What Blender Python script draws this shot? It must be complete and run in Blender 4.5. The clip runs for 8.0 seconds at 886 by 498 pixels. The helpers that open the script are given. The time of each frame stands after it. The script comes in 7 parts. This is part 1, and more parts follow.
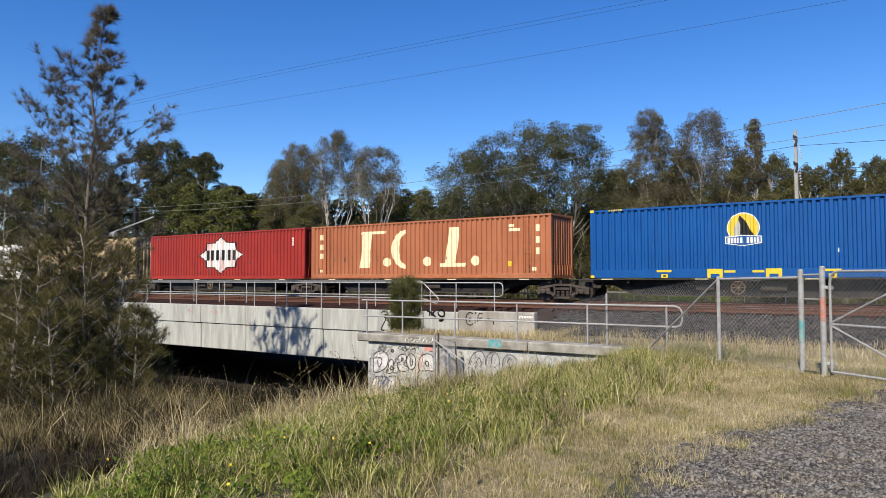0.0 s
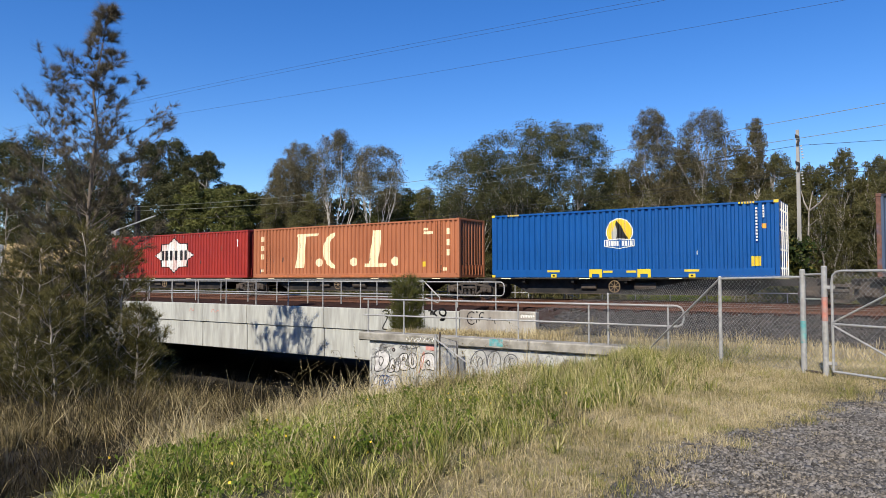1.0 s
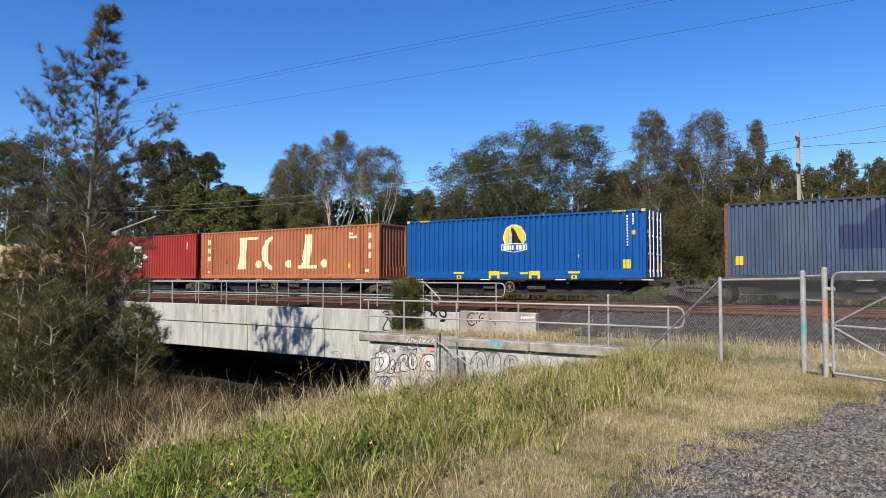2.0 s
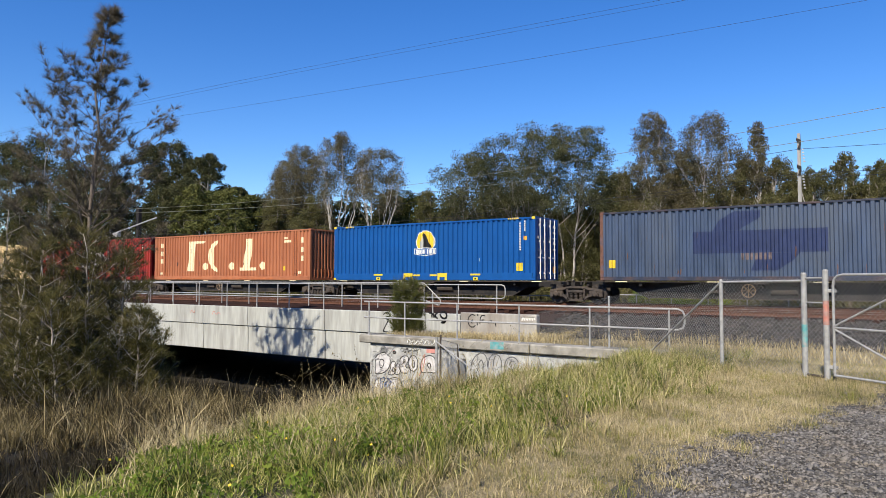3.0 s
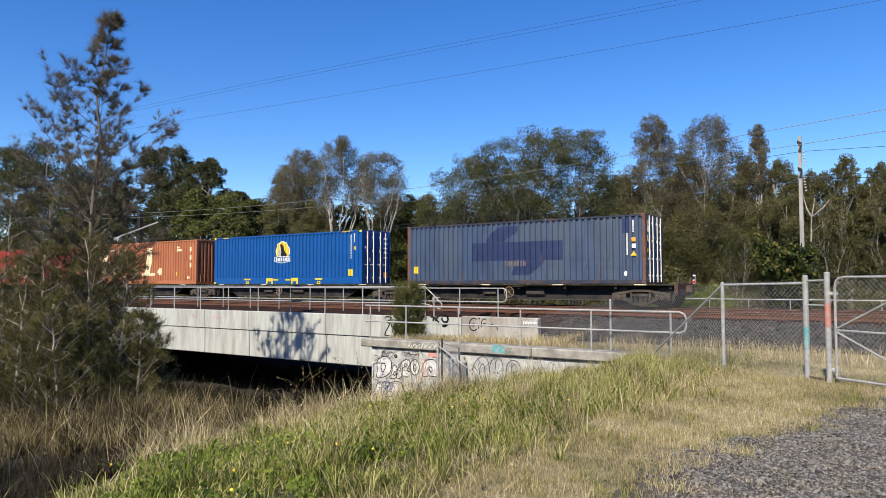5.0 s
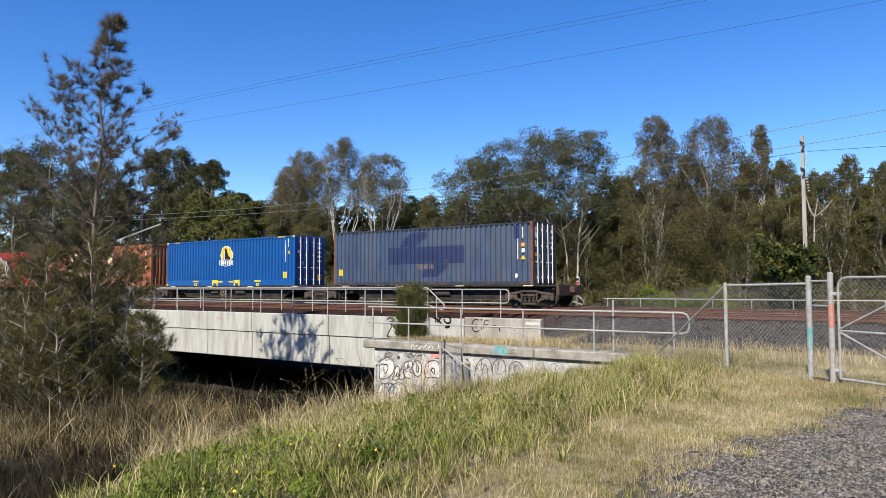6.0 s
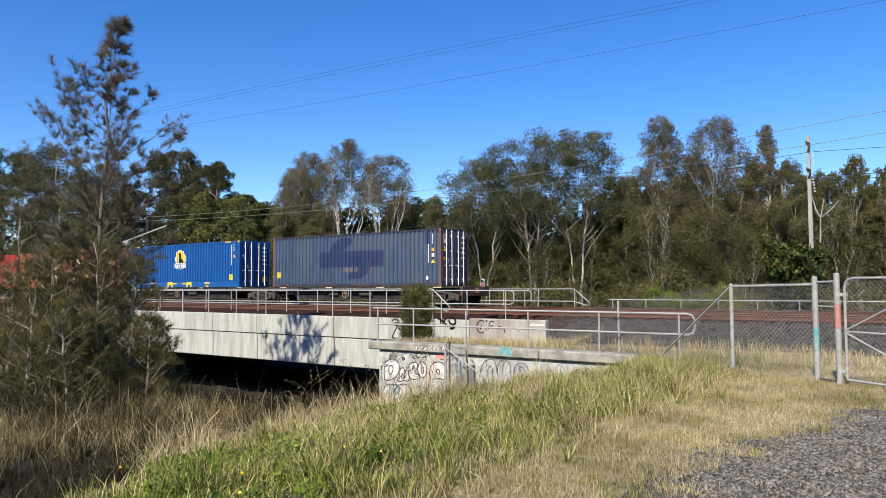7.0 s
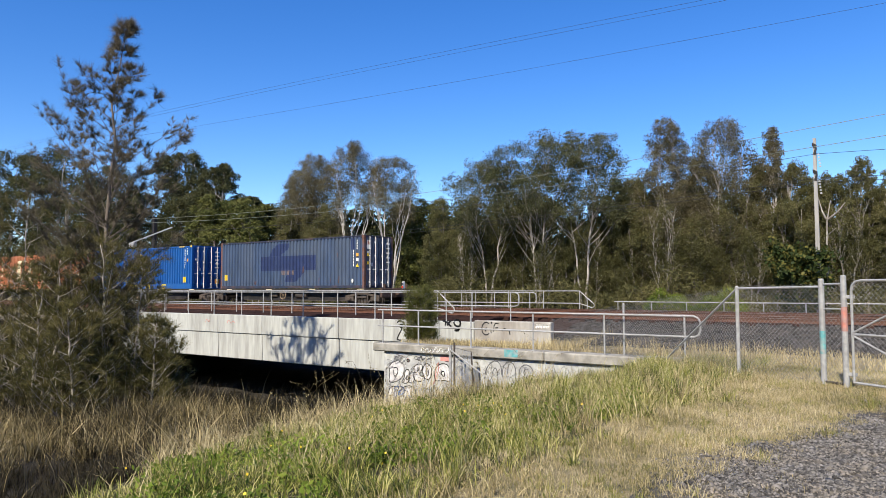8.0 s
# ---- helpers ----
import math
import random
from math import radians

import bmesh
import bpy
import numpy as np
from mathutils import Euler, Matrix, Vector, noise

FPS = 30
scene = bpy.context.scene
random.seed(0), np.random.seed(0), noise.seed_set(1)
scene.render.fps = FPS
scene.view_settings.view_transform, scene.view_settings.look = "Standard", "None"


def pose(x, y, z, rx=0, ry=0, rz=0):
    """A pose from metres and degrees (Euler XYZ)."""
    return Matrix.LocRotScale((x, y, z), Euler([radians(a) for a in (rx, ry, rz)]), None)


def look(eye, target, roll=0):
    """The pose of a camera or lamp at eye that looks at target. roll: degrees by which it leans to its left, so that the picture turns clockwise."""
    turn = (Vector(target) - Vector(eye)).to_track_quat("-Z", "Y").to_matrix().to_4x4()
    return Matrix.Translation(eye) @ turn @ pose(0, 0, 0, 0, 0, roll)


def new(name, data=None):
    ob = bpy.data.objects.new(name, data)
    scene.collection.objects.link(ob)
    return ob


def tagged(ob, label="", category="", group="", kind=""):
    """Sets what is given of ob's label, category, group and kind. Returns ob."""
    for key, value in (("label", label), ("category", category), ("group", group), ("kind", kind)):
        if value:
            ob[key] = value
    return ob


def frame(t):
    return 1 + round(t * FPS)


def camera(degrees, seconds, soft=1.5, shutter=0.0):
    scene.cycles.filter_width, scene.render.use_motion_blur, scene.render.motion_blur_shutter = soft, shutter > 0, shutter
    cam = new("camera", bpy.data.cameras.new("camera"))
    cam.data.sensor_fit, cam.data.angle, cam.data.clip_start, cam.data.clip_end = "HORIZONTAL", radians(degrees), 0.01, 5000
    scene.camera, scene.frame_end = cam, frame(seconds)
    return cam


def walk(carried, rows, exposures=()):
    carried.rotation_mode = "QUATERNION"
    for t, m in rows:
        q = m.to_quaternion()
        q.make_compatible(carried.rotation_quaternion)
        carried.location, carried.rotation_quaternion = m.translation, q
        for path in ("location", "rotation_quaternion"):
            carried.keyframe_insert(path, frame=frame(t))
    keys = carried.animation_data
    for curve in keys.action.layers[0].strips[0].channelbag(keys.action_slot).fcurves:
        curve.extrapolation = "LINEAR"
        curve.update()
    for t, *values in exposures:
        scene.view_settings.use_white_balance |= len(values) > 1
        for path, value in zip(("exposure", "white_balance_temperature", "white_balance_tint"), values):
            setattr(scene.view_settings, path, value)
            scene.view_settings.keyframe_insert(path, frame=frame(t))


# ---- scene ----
cam = camera(65.38, 8.0, soft=0.7)
EYE = (0.0, 0.0, 1.05)
AIM = [  # seconds, turn to the left of the line across the track, tilt, roll
    (0.0, 33.674, 2.350, -0.173), (0.5, 33.751, 2.316, -0.055), (1.0, 33.795, 2.283, -0.089),
    (1.5, 33.787, 2.307, -0.056), (3.0, 33.880, 2.501, 0.066), (3.5, 33.840, 2.572, 0.014),
    (4.0, 33.868, 2.660, -0.081), (4.5, 33.917, 2.748, -0.089), (6.0, 34.168, 2.901, -0.226),
    (6.5, 34.339, 2.953, -0.317), (7.0, 34.566, 3.002, -0.295), (7.5, 34.791, 3.085, -0.228),
    (8.0, 34.979, 3.157, -0.222)]
walk(cam, [(t, pose(*EYE, 90 + tilt, 0, turn) @ pose(0, 0, 0, 0, 0, roll)) for t, turn, tilt, roll in AIM],
     exposures=[(0.0, 0.42), (3.0, 0.50), (4.5, 0.53), (6.0, 0.61), (8.0, 0.67)])

# ---- light ----
SUN_ELEVATION, SUN_AZIMUTH = 43.0, 172.0      # azimuth of the sun, clockwise from +Y
world = bpy.data.worlds.new("world")
scene.world = world
world.use_nodes = True
wn = world.node_tree.nodes
sky = wn.new("ShaderNodeTexSky")
sky.sky_type, sky.sun_disc = "NISHITA", False
sky.sun_elevation, sky.sun_rotation = radians(SUN_ELEVATION), radians(SUN_AZIMUTH)
sky.air_density, sky.dust_density, sky.ozone_density = 1.0, 0.0, 5.0
wn["Background"].inputs[1].default_value = 0.075
deep = wn.new("ShaderNodeHueSaturation")          # clear, dry winter air: a deeper blue
deep.inputs["Hue"].default_value, deep.inputs["Saturation"].default_value, deep.inputs["Value"].default_value = 0.512, 1.28, 1.53
world.node_tree.links.new(sky.outputs[0], deep.inputs["Color"])
world.node_tree.links.new(deep.outputs[0], wn["Background"].inputs[0])
sun = new("sun", bpy.data.lights.new("sun", "SUN"))
sun.data.energy, sun.data.angle, sun.data.color = 5.0, radians(0.53), (1.0, 0.91, 0.76)
sa, se = radians(SUN_AZIMUTH), radians(SUN_ELEVATION)
sun.matrix_world = look((math.sin(sa) * math.cos(se) * 60, math.cos(sa) * math.cos(se) * 60, math.sin(se) * 60), (0, 0, 0))


# ---- materials ----
def mat(name, base, rough=0.7, metal=0.0, vary=0.25, scale=4.0, dirt=None, dirt_amount=0.4, dirt_scale=0.8,
        bump=0.2, bump_scale=40.0, stretch=(1, 1, 1), island=0.0, spec=0.4, leaf=0.0):
    """A surface with a fine grain and broad stains; island varies the tone from piece to piece."""
    m = bpy.data.materials.new(name)
    m.use_nodes = True
    n, l = m.node_tree.nodes, m.node_tree.links
    b = n["Principled BSDF"]
    b.inputs["Roughness"].default_value, b.inputs["Metallic"].default_value = rough, metal
    b.inputs["Specular IOR Level"].default_value = spec
    co = n.new("ShaderNodeTexCoord")
    mp = n.new("ShaderNodeMapping")
    mp.inputs["Scale"].default_value = stretch
    l.new(co.outputs["Object"], mp.inputs["Vector"])
    fine = n.new("ShaderNodeTexNoise")
    fine.inputs["Scale"].default_value, fine.inputs["Detail"].default_value = scale, 6.0
    l.new(mp.outputs[0], fine.inputs["Vector"])
    mix = n.new("ShaderNodeMix")
    mix.data_type, mix.blend_type = "RGBA", "MIX"
    lo = [c * (1 - vary) for c in base]
    hi = [min(1, c * (1 + vary)) for c in base]
    mix.inputs[6].default_value, mix.inputs[7].default_value = (*lo, 1), (*hi, 1)
    r1 = n.new("ShaderNodeMapRange")
    r1.inputs[1].default_value, r1.inputs[2].default_value = 0.3, 0.7
    l.new(fine.outputs[0], r1.inputs[0])
    l.new(r1.outputs[0], mix.inputs[0])
    col = mix.outputs[2]
    if dirt:
        big = n.new("ShaderNodeTexNoise")
        big.inputs["Scale"].default_value, big.inputs["Detail"].default_value = dirt_scale, 5.0
        l.new(mp.outputs[0], big.inputs["Vector"])
        r2 = n.new("ShaderNodeMapRange")
        r2.inputs[1].default_value, r2.inputs[2].default_value, r2.inputs[4].default_value = 0.45, 0.72, dirt_amount * 2
        r2.clamp = True
        l.new(big.outputs[0], r2.inputs[0])
        mx = n.new("ShaderNodeMix")
        mx.data_type = "RGBA"
        l.new(r2.outputs[0], mx.inputs[0])
        l.new(col, mx.inputs[6])
        mx.inputs[7].default_value = (*dirt, 1)
        col = mx.outputs[2]
    if island:
        geo = n.new("ShaderNodeNewGeometry")
        info = n.new("ShaderNodeObjectInfo")
        add = n.new("ShaderNodeMath")
        add.operation = "ADD"
        l.new(geo.outputs["Random Per Island"], add.inputs[0])
        l.new(info.outputs["Random"], add.inputs[1])
        fr = n.new("ShaderNodeMath")
        fr.operation = "FRACT"
        l.new(add.outputs[0], fr.inputs[0])
        r3 = n.new("ShaderNodeMapRange")
        r3.inputs[3].default_value, r3.inputs[4].default_value = 1 - island, 1 + island
        l.new(fr.outputs[0], r3.inputs[0])
        hs = n.new("ShaderNodeHueSaturation")
        l.new(r3.outputs[0], hs.inputs["Value"])
        l.new(col, hs.inputs["Color"])
        col = hs.outputs[0]
    l.new(col, b.inputs["Base Color"])
    if bump:
        bn = n.new("ShaderNodeTexNoise")
        bn.inputs["Scale"].default_value, bn.inputs["Detail"].default_value = bump_scale, 4.0
        l.new(mp.outputs[0], bn.inputs["Vector"])
        bp = n.new("ShaderNodeBump")
        bp.inputs["Strength"].default_value, bp.inputs["Distance"].default_value = bump, 0.02
        l.new(bn.outputs[0], bp.inputs["Height"])
        l.new(bp.outputs[0], b.inputs["Normal"])
    if leaf:
        tr = n.new("ShaderNodeBsdfTranslucent")
        l.new(col, tr.inputs["Color"])
        ms = n.new("ShaderNodeMixShader")
        ms.inputs[0].default_value = leaf
        l.new(b.outputs[0], ms.inputs[1])
        l.new(tr.outputs[0], ms.inputs[2])
        l.new(ms.outputs[0], n["Material Output"].inputs["Surface"])
    return m


def blend_mat(name, tones, scale=0.35, leaf=0.3, island=0.35, rough=0.6, spread=0.25):
    """Leaves or blades: tones are spread from piece to piece and drift over the ground."""
    m = bpy.data.materials.new(name)
    m.use_nodes = True
    n, l = m.node_tree.nodes, m.node_tree.links
    b = n["Principled BSDF"]
    b.inputs["Roughness"].default_value, b.inputs["Specular IOR Level"].default_value = rough, 0.15
    geo = n.new("ShaderNodeNewGeometry")
    co = n.new("ShaderNodeTexCoord")
    nz = n.new("ShaderNodeTexNoise")
    nz.inputs["Scale"].default_value, nz.inputs["Detail"].default_value = scale, 3.0
    l.new(co.outputs["Object"], nz.inputs["Vector"])
    r = n.new("ShaderNodeMapRange")
    r.inputs[1].default_value, r.inputs[2].default_value = 0.3, 0.7
    r.inputs[3].default_value, r.inputs[4].default_value = -spread, 1 - island + spread
    l.new(nz.outputs[0], r.inputs[0])
    mul = n.new("ShaderNodeMath")
    mul.operation, mul.inputs[1].default_value = "MULTIPLY_ADD", island
    l.new(geo.outputs["Random Per Island"], mul.inputs[0])
    l.new(r.outputs[0], mul.inputs[2])
    ramp = n.new("ShaderNodeValToRGB")
    els = ramp.color_ramp.elements
    els[0].position, els[0].color = 0.0, (*tones[0], 1)
    els[1].position, els[1].color = 1.0, (*tones[-1], 1)
    for i, c in enumerate(tones[1:-1]):
        e = els.new((i + 1) / (len(tones) - 1))
        e.color = (*c, 1)
    l.new(mul.outputs[0], ramp.inputs[0])
    l.new(ramp.outputs[0], b.inputs["Base Color"])
    tr = n.new("ShaderNodeBsdfTranslucent")
    l.new(ramp.outputs[0], tr.inputs["Color"])
    ms = n.new("ShaderNodeMixShader")
    ms.inputs[0].default_value = leaf
    l.new(b.outputs[0], ms.inputs[1])
    l.new(tr.outputs[0], ms.inputs[2])
    l.new(ms.outputs[0], n["Material Output"].inputs["Surface"])
    return m


CONCRETE = mat("concrete", (0.41, 0.418, 0.388), 0.9, vary=0.13, scale=11.0, dirt=(0.22, 0.215, 0.20), dirt_amount=0.34, dirt_scale=3.2, stretch=(1, 1, 0.14), bump=0.25, bump_scale=30)
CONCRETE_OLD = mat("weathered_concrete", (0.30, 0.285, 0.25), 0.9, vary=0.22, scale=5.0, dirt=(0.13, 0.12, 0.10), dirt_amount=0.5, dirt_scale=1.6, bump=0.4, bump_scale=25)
CONCRETE_PARAPET = mat("stained_parapet_concrete", (0.35, 0.335, 0.305), 0.9, vary=0.22, scale=4.0, dirt=(0.19, 0.165, 0.14), dirt_amount=0.5, dirt_scale=1.8, stretch=(1, 1, 0.3), bump=0.3, bump_scale=30)
CONCRETE_PALE = mat("painted_concrete", (0.41, 0.415, 0.395), 0.85, vary=0.25, scale=7.0, dirt=(0.27, 0.265, 0.265), dirt_amount=0.4, dirt_scale=1.4, bump=0.25, bump_scale=30)
GALV = mat("galvanised_steel", (0.36, 0.36, 0.355), 0.5, 0.2, vary=0.2, scale=14, dirt=(0.24, 0.23, 0.21), dirt_amount=0.25, dirt_scale=3, bump=0.08)
WIRE = mat("fence_wire", (0.21, 0.215, 0.22), 0.6, 0.2, vary=0.2, scale=8, bump=0)
COPPER = mat("weathered_copper", (0.20, 0.215, 0.17), 0.6, 0.2, vary=0.15, scale=5, bump=0)
CABLE = mat("cable", (0.025, 0.027, 0.03), 0.8, 0.0, vary=0.1, bump=0)
BALLAST = mat("ballast", (0.028, 0.0275, 0.0285), 1.0, spec=0.08, vary=0.85, scale=17, dirt=(0.08, 0.077, 0.073), dirt_amount=0.25, dirt_scale=6, bump=1.0, bump_scale=22)
BALLAST_RUST = mat("rusty_ballast", (0.030, 0.0155, 0.0125), 1.0, spec=0.08, vary=0.45, scale=20, dirt=(0.046, 0.028, 0.022), dirt_amount=0.4, dirt_scale=2.2, bump=1.0, bump_scale=24)
SLEEPER = mat("sleeper_rust", (0.042, 0.022, 0.017), 1.0, spec=0.08, vary=0.3, scale=12, bump=0.4)
RAIL = mat("rail_rust", (0.12, 0.055, 0.035), 0.75, 0.3, vary=0.3, scale=10, bump=0.15)
RAIL_TOP = mat("rail_head", (0.45, 0.42, 0.40), 0.3, 0.9, vary=0.1, scale=6, bump=0)
# creek mud; shade under the bridge is put into its near-black tone
MUD = mat("shaded_creek_mud", (0.030, 0.025, 0.018), 0.85, vary=0.4, scale=6, dirt=(0.05, 0.04, 0.025), dirt_amount=0.4, dirt_scale=0.9, bump=0.8, bump_scale=12)
EARTH = mat("earth", (0.27, 0.22, 0.125), 0.95, vary=0.6, scale=60, dirt=(0.11, 0.10, 0.05), dirt_amount=0.5, dirt_scale=3.5, bump=1.0, bump_scale=55)
BARK_GREY = mat("grey_bark", (0.20, 0.175, 0.15), 0.9, vary=0.35, scale=9, stretch=(1, 1, 0.25), bump=0.5)
POLE = mat("weathered_grey_timber", (0.29, 0.28, 0.26), 0.85, vary=0.25, scale=6, dirt=(0.20, 0.18, 0.16), dirt_amount=0.4, dirt_scale=2.0, stretch=(1, 1, 0.12), bump=0.3)
BARK_DARK = mat("dark_bark", (0.14, 0.115, 0.095), 0.9, vary=0.35, scale=9, stretch=(1, 1, 0.25), bump=0.5)
BARK_WHITE = mat("pale_bark", (0.46, 0.43, 0.38), 0.85, vary=0.25, scale=5, dirt=(0.22, 0.18, 0.15), dirt_amount=0.4, dirt_scale=2, bump=0.3)
BARK_PALE = mat("streaked_bark", (0.33, 0.30, 0.26), 0.88, vary=0.3, scale=5, dirt=(0.15, 0.12, 0.10), dirt_amount=0.4, dirt_scale=2, bump=0.3)
STEEL_DARK = mat("grimy_steel", (0.055, 0.046, 0.040), 0.8, 0.1, vary=0.35, scale=7, dirt=(0.09, 0.068, 0.052), dirt_amount=0.45, dirt_scale=1.5, bump=0.2)
STEEL_BLACK = mat("black_steel", (0.018, 0.017, 0.017), 0.7, 0.2, vary=0.3, scale=6, dirt=(0.05, 0.04, 0.034), dirt_amount=0.35, dirt_scale=1.5, bump=0.15)
END_RUST = mat("brown_rusted_steel", (0.085, 0.052, 0.038), 0.85, 0.1, vary=0.35, scale=8, dirt=(0.04, 0.03, 0.026), dirt_amount=0.4, dirt_scale=2.5, bump=0.25)
HAND_WHEEL = mat("rusty_tan_paint", (0.24, 0.17, 0.10), 0.75, vary=0.3, scale=9, bump=0.1)
WHEEL = mat("wheel_steel", (0.07, 0.06, 0.055), 0.55, 0.6, vary=0.3, scale=9, bump=0.1)
BLUE = mat("blue_paint", (0.006, 0.074, 0.27), 0.36, vary=0.10, scale=2.5, dirt=(0.008, 0.068, 0.24), dirt_amount=0.3, dirt_scale=0.7, bump=0.04, stretch=(1, 1, 0.3))
NAVY = mat("faded_navy_paint", (0.042, 0.066, 0.120), 0.42, spec=0.6, vary=0.22, scale=3.0, dirt=(0.072, 0.090, 0.122), dirt_amount=0.4, dirt_scale=0.6, bump=0.06, stretch=(1, 1, 0.25))
NAVY_DARK = mat("dark_blue_print", (0.022, 0.034, 0.092), 0.45, vary=0.15, scale=3.0, bump=0.04)
ORANGE = mat("orange_paint", (0.37, 0.135, 0.062), 0.55, vary=0.10, scale=2.0, dirt=(0.29, 0.095, 0.042), dirt_amount=0.35, dirt_scale=0.8, bump=0.05, stretch=(1, 1, 0.3))
RED = mat("red_paint", (0.30, 0.028, 0.020), 0.5, vary=0.10, scale=2.0, dirt=(0.22, 0.02, 0.02), dirt_amount=0.3, dirt_scale=0.8, bump=0.05, stretch=(1, 1, 0.3))
TAN = mat("tan_tarpaulin", (0.55, 0.42, 0.22), 0.7, vary=0.25, scale=1.6, dirt=(0.20, 0.14, 0.09), dirt_amount=0.55, dirt_scale=0.9, bump=0.2, bump_scale=6)
RUSTY = mat("rusty_paint", (0.125, 0.060, 0.042), 0.8, vary=0.35, scale=8, dirt=(0.08, 0.09, 0.14), dirt_amount=0.4, dirt_scale=3, bump=0.2)
CREAM = mat("cream_paint", (0.78, 0.68, 0.44), 0.6, vary=0.06, scale=3, bump=0.03)
WHITE = mat("white_paint", (0.75, 0.74, 0.70), 0.6, vary=0.08, scale=4, dirt=(0.5, 0.48, 0.45), dirt_amount=0.2, bump=0.03)
YELLOW = mat("yellow_paint", (0.66, 0.47, 0.03), 0.55, vary=0.10, scale=4, bump=0.03)
BLACK = mat("black_paint", (0.012, 0.012, 0.014), 0.55, vary=0.15, scale=4, bump=0.03)
RED_SPRAY = mat("faded_red_spray_paint", (0.42, 0.16, 0.12), 0.6, vary=0.3, scale=9, dirt=(0.33, 0.27, 0.25), dirt_amount=0.5, dirt_scale=7, bump=0.03)
TEAL_SPRAY = mat("teal_spray_paint", (0.10, 0.32, 0.33), 0.6, vary=0.25, scale=9, dirt=(0.32, 0.32, 0.31), dirt_amount=0.5, dirt_scale=7, bump=0.03)
BLUE_SPRAY = mat("pale_blue_spray_paint", (0.16, 0.30, 0.55), 0.6, vary=0.2, scale=9, bump=0.03)
NAVY_RAIL = mat("navy_rail_paint", (0.022, 0.030, 0.055), 0.6, vary=0.2, scale=4.0, dirt=(0.09, 0.05, 0.035), dirt_amount=0.3, dirt_scale=2.0, bump=0.06)
GREY_PAINT = mat("grey_paint", (0.38, 0.38, 0.36), 0.6, vary=0.1, scale=4, bump=0.03)
ORANGE_STICKER = mat("orange_sticker", (0.70, 0.33, 0.05), 0.5, vary=0.1, scale=6, bump=0.0)
# second orange, mixed as a shaded copy for seams, rungs and skirt
ORANGE_DARK = mat("orange_shaded_paint", (0.40, 0.13, 0.05), 0.6, vary=0.2, scale=5, bump=0.05)
FADED_OCHRE = mat("faded_ochre_paint", (0.135, 0.105, 0.105), 0.7, vary=0.3, scale=9, bump=0.03)
WHITE_FLAKY = mat("flaking_white_paint", (0.74, 0.73, 0.69), 0.65, vary=0.1, scale=6, dirt=(0.45, 0.20, 0.17), dirt_amount=0.45, dirt_scale=2.6, stretch=(1, 1, 0.25), bump=0.05)
GRAFFITI_FILL = mat("chalky_white_spray", (0.58, 0.57, 0.56), 0.8, vary=0.15, scale=6, dirt=(0.36, 0.34, 0.34), dirt_amount=0.4, dirt_scale=5, bump=0.1)
# shade between the grass tufts is put into this thatch colour
THATCH = mat("shade_toned_thatch", (0.034, 0.031, 0.014), 0.95, vary=0.4, scale=9, dirt=(0.07, 0.06, 0.028), dirt_amount=0.4, dirt_scale=1.2, bump=0.8, bump_scale=25)
RED_FADED = mat("faded_red_spray", (0.55, 0.25, 0.22), 0.7, vary=0.2, scale=9, bump=0.03)
GREY_FAINT = mat("thin_grey_spray", (0.20, 0.20, 0.21), 0.75, vary=0.3, scale=9, bump=0.03)
BLUE_DARK = mat("dark_blue_spray", (0.05, 0.09, 0.22), 0.7, vary=0.2, scale=9, bump=0.03)
GREY_DARK = mat("dark_grey_spray", (0.09, 0.09, 0.10), 0.7, vary=0.2, scale=9, bump=0.03)
RED_LIGHT = mat("red_plastic", (0.6, 0.02, 0.015), 0.35, vary=0.05, bump=0)
STONE = mat("gravel_stone", (0.128, 0.120, 0.112), 0.9, vary=0.3, scale=12, bump=0.4, island=0.75, dirt=(0.16, 0.13, 0.09), dirt_amount=0.3, dirt_scale=3.0)
BALLAST_STONE = mat("ballast_stone", (0.042, 0.039, 0.037), 0.95, vary=0.3, scale=10, bump=0.3, island=0.8, dirt=(0.09, 0.075, 0.065), dirt_amount=0.3, dirt_scale=2.0)
GRASS_GREEN = blend_mat("green_grass", [(0.026, 0.040, 0.008), (0.120, 0.142, 0.026), (0.290, 0.285, 0.074), (0.56, 0.50, 0.25)], 0.7, 0.10, 0.95)
GRASS_DRY = blend_mat("dry_grass", [(0.11, 0.108, 0.040), (0.31, 0.262, 0.122), (0.50, 0.415, 0.235), (0.68, 0.58, 0.38)], 0.9, 0.3, 0.8)
GRASS_BROWN = blend_mat("brown_grass", [(0.17, 0.125, 0.065), (0.33, 0.25, 0.135), (0.50, 0.40, 0.24)], 0.9, 0.25, 0.9)
GRASS_TUFT = blend_mat("dry_green_tuft", [(0.14, 0.17, 0.035), (0.26, 0.25, 0.07), (0.40, 0.35, 0.15)], 0.9, 0.25, 0.9)
GRASS_STRAW = blend_mat("straw_grass", [(0.14, 0.112, 0.052), (0.40, 0.325, 0.17), (0.66, 0.56, 0.34)], 0.8, 0.22, 0.9)
REED_BROWN = blend_mat("brown_reed", [(0.036, 0.029, 0.012), (0.14, 0.110, 0.045), (0.46, 0.37, 0.20)], 0.9, 0.25, 0.9)
REED = blend_mat("dead_reed", [(0.026, 0.022, 0.010), (0.10, 0.080, 0.035), (0.28, 0.225, 0.11), (0.58, 0.49, 0.30)], 0.9, 0.25, 0.95)
# reed tones cut to near-black: shade among the reeds put into colour
REED_DARK = blend_mat("shaded_scrub_blade", [(0.012, 0.011, 0.007), (0.028, 0.024, 0.013), (0.065, 0.052, 0.03)], 0.6, 0.25, 0.9)
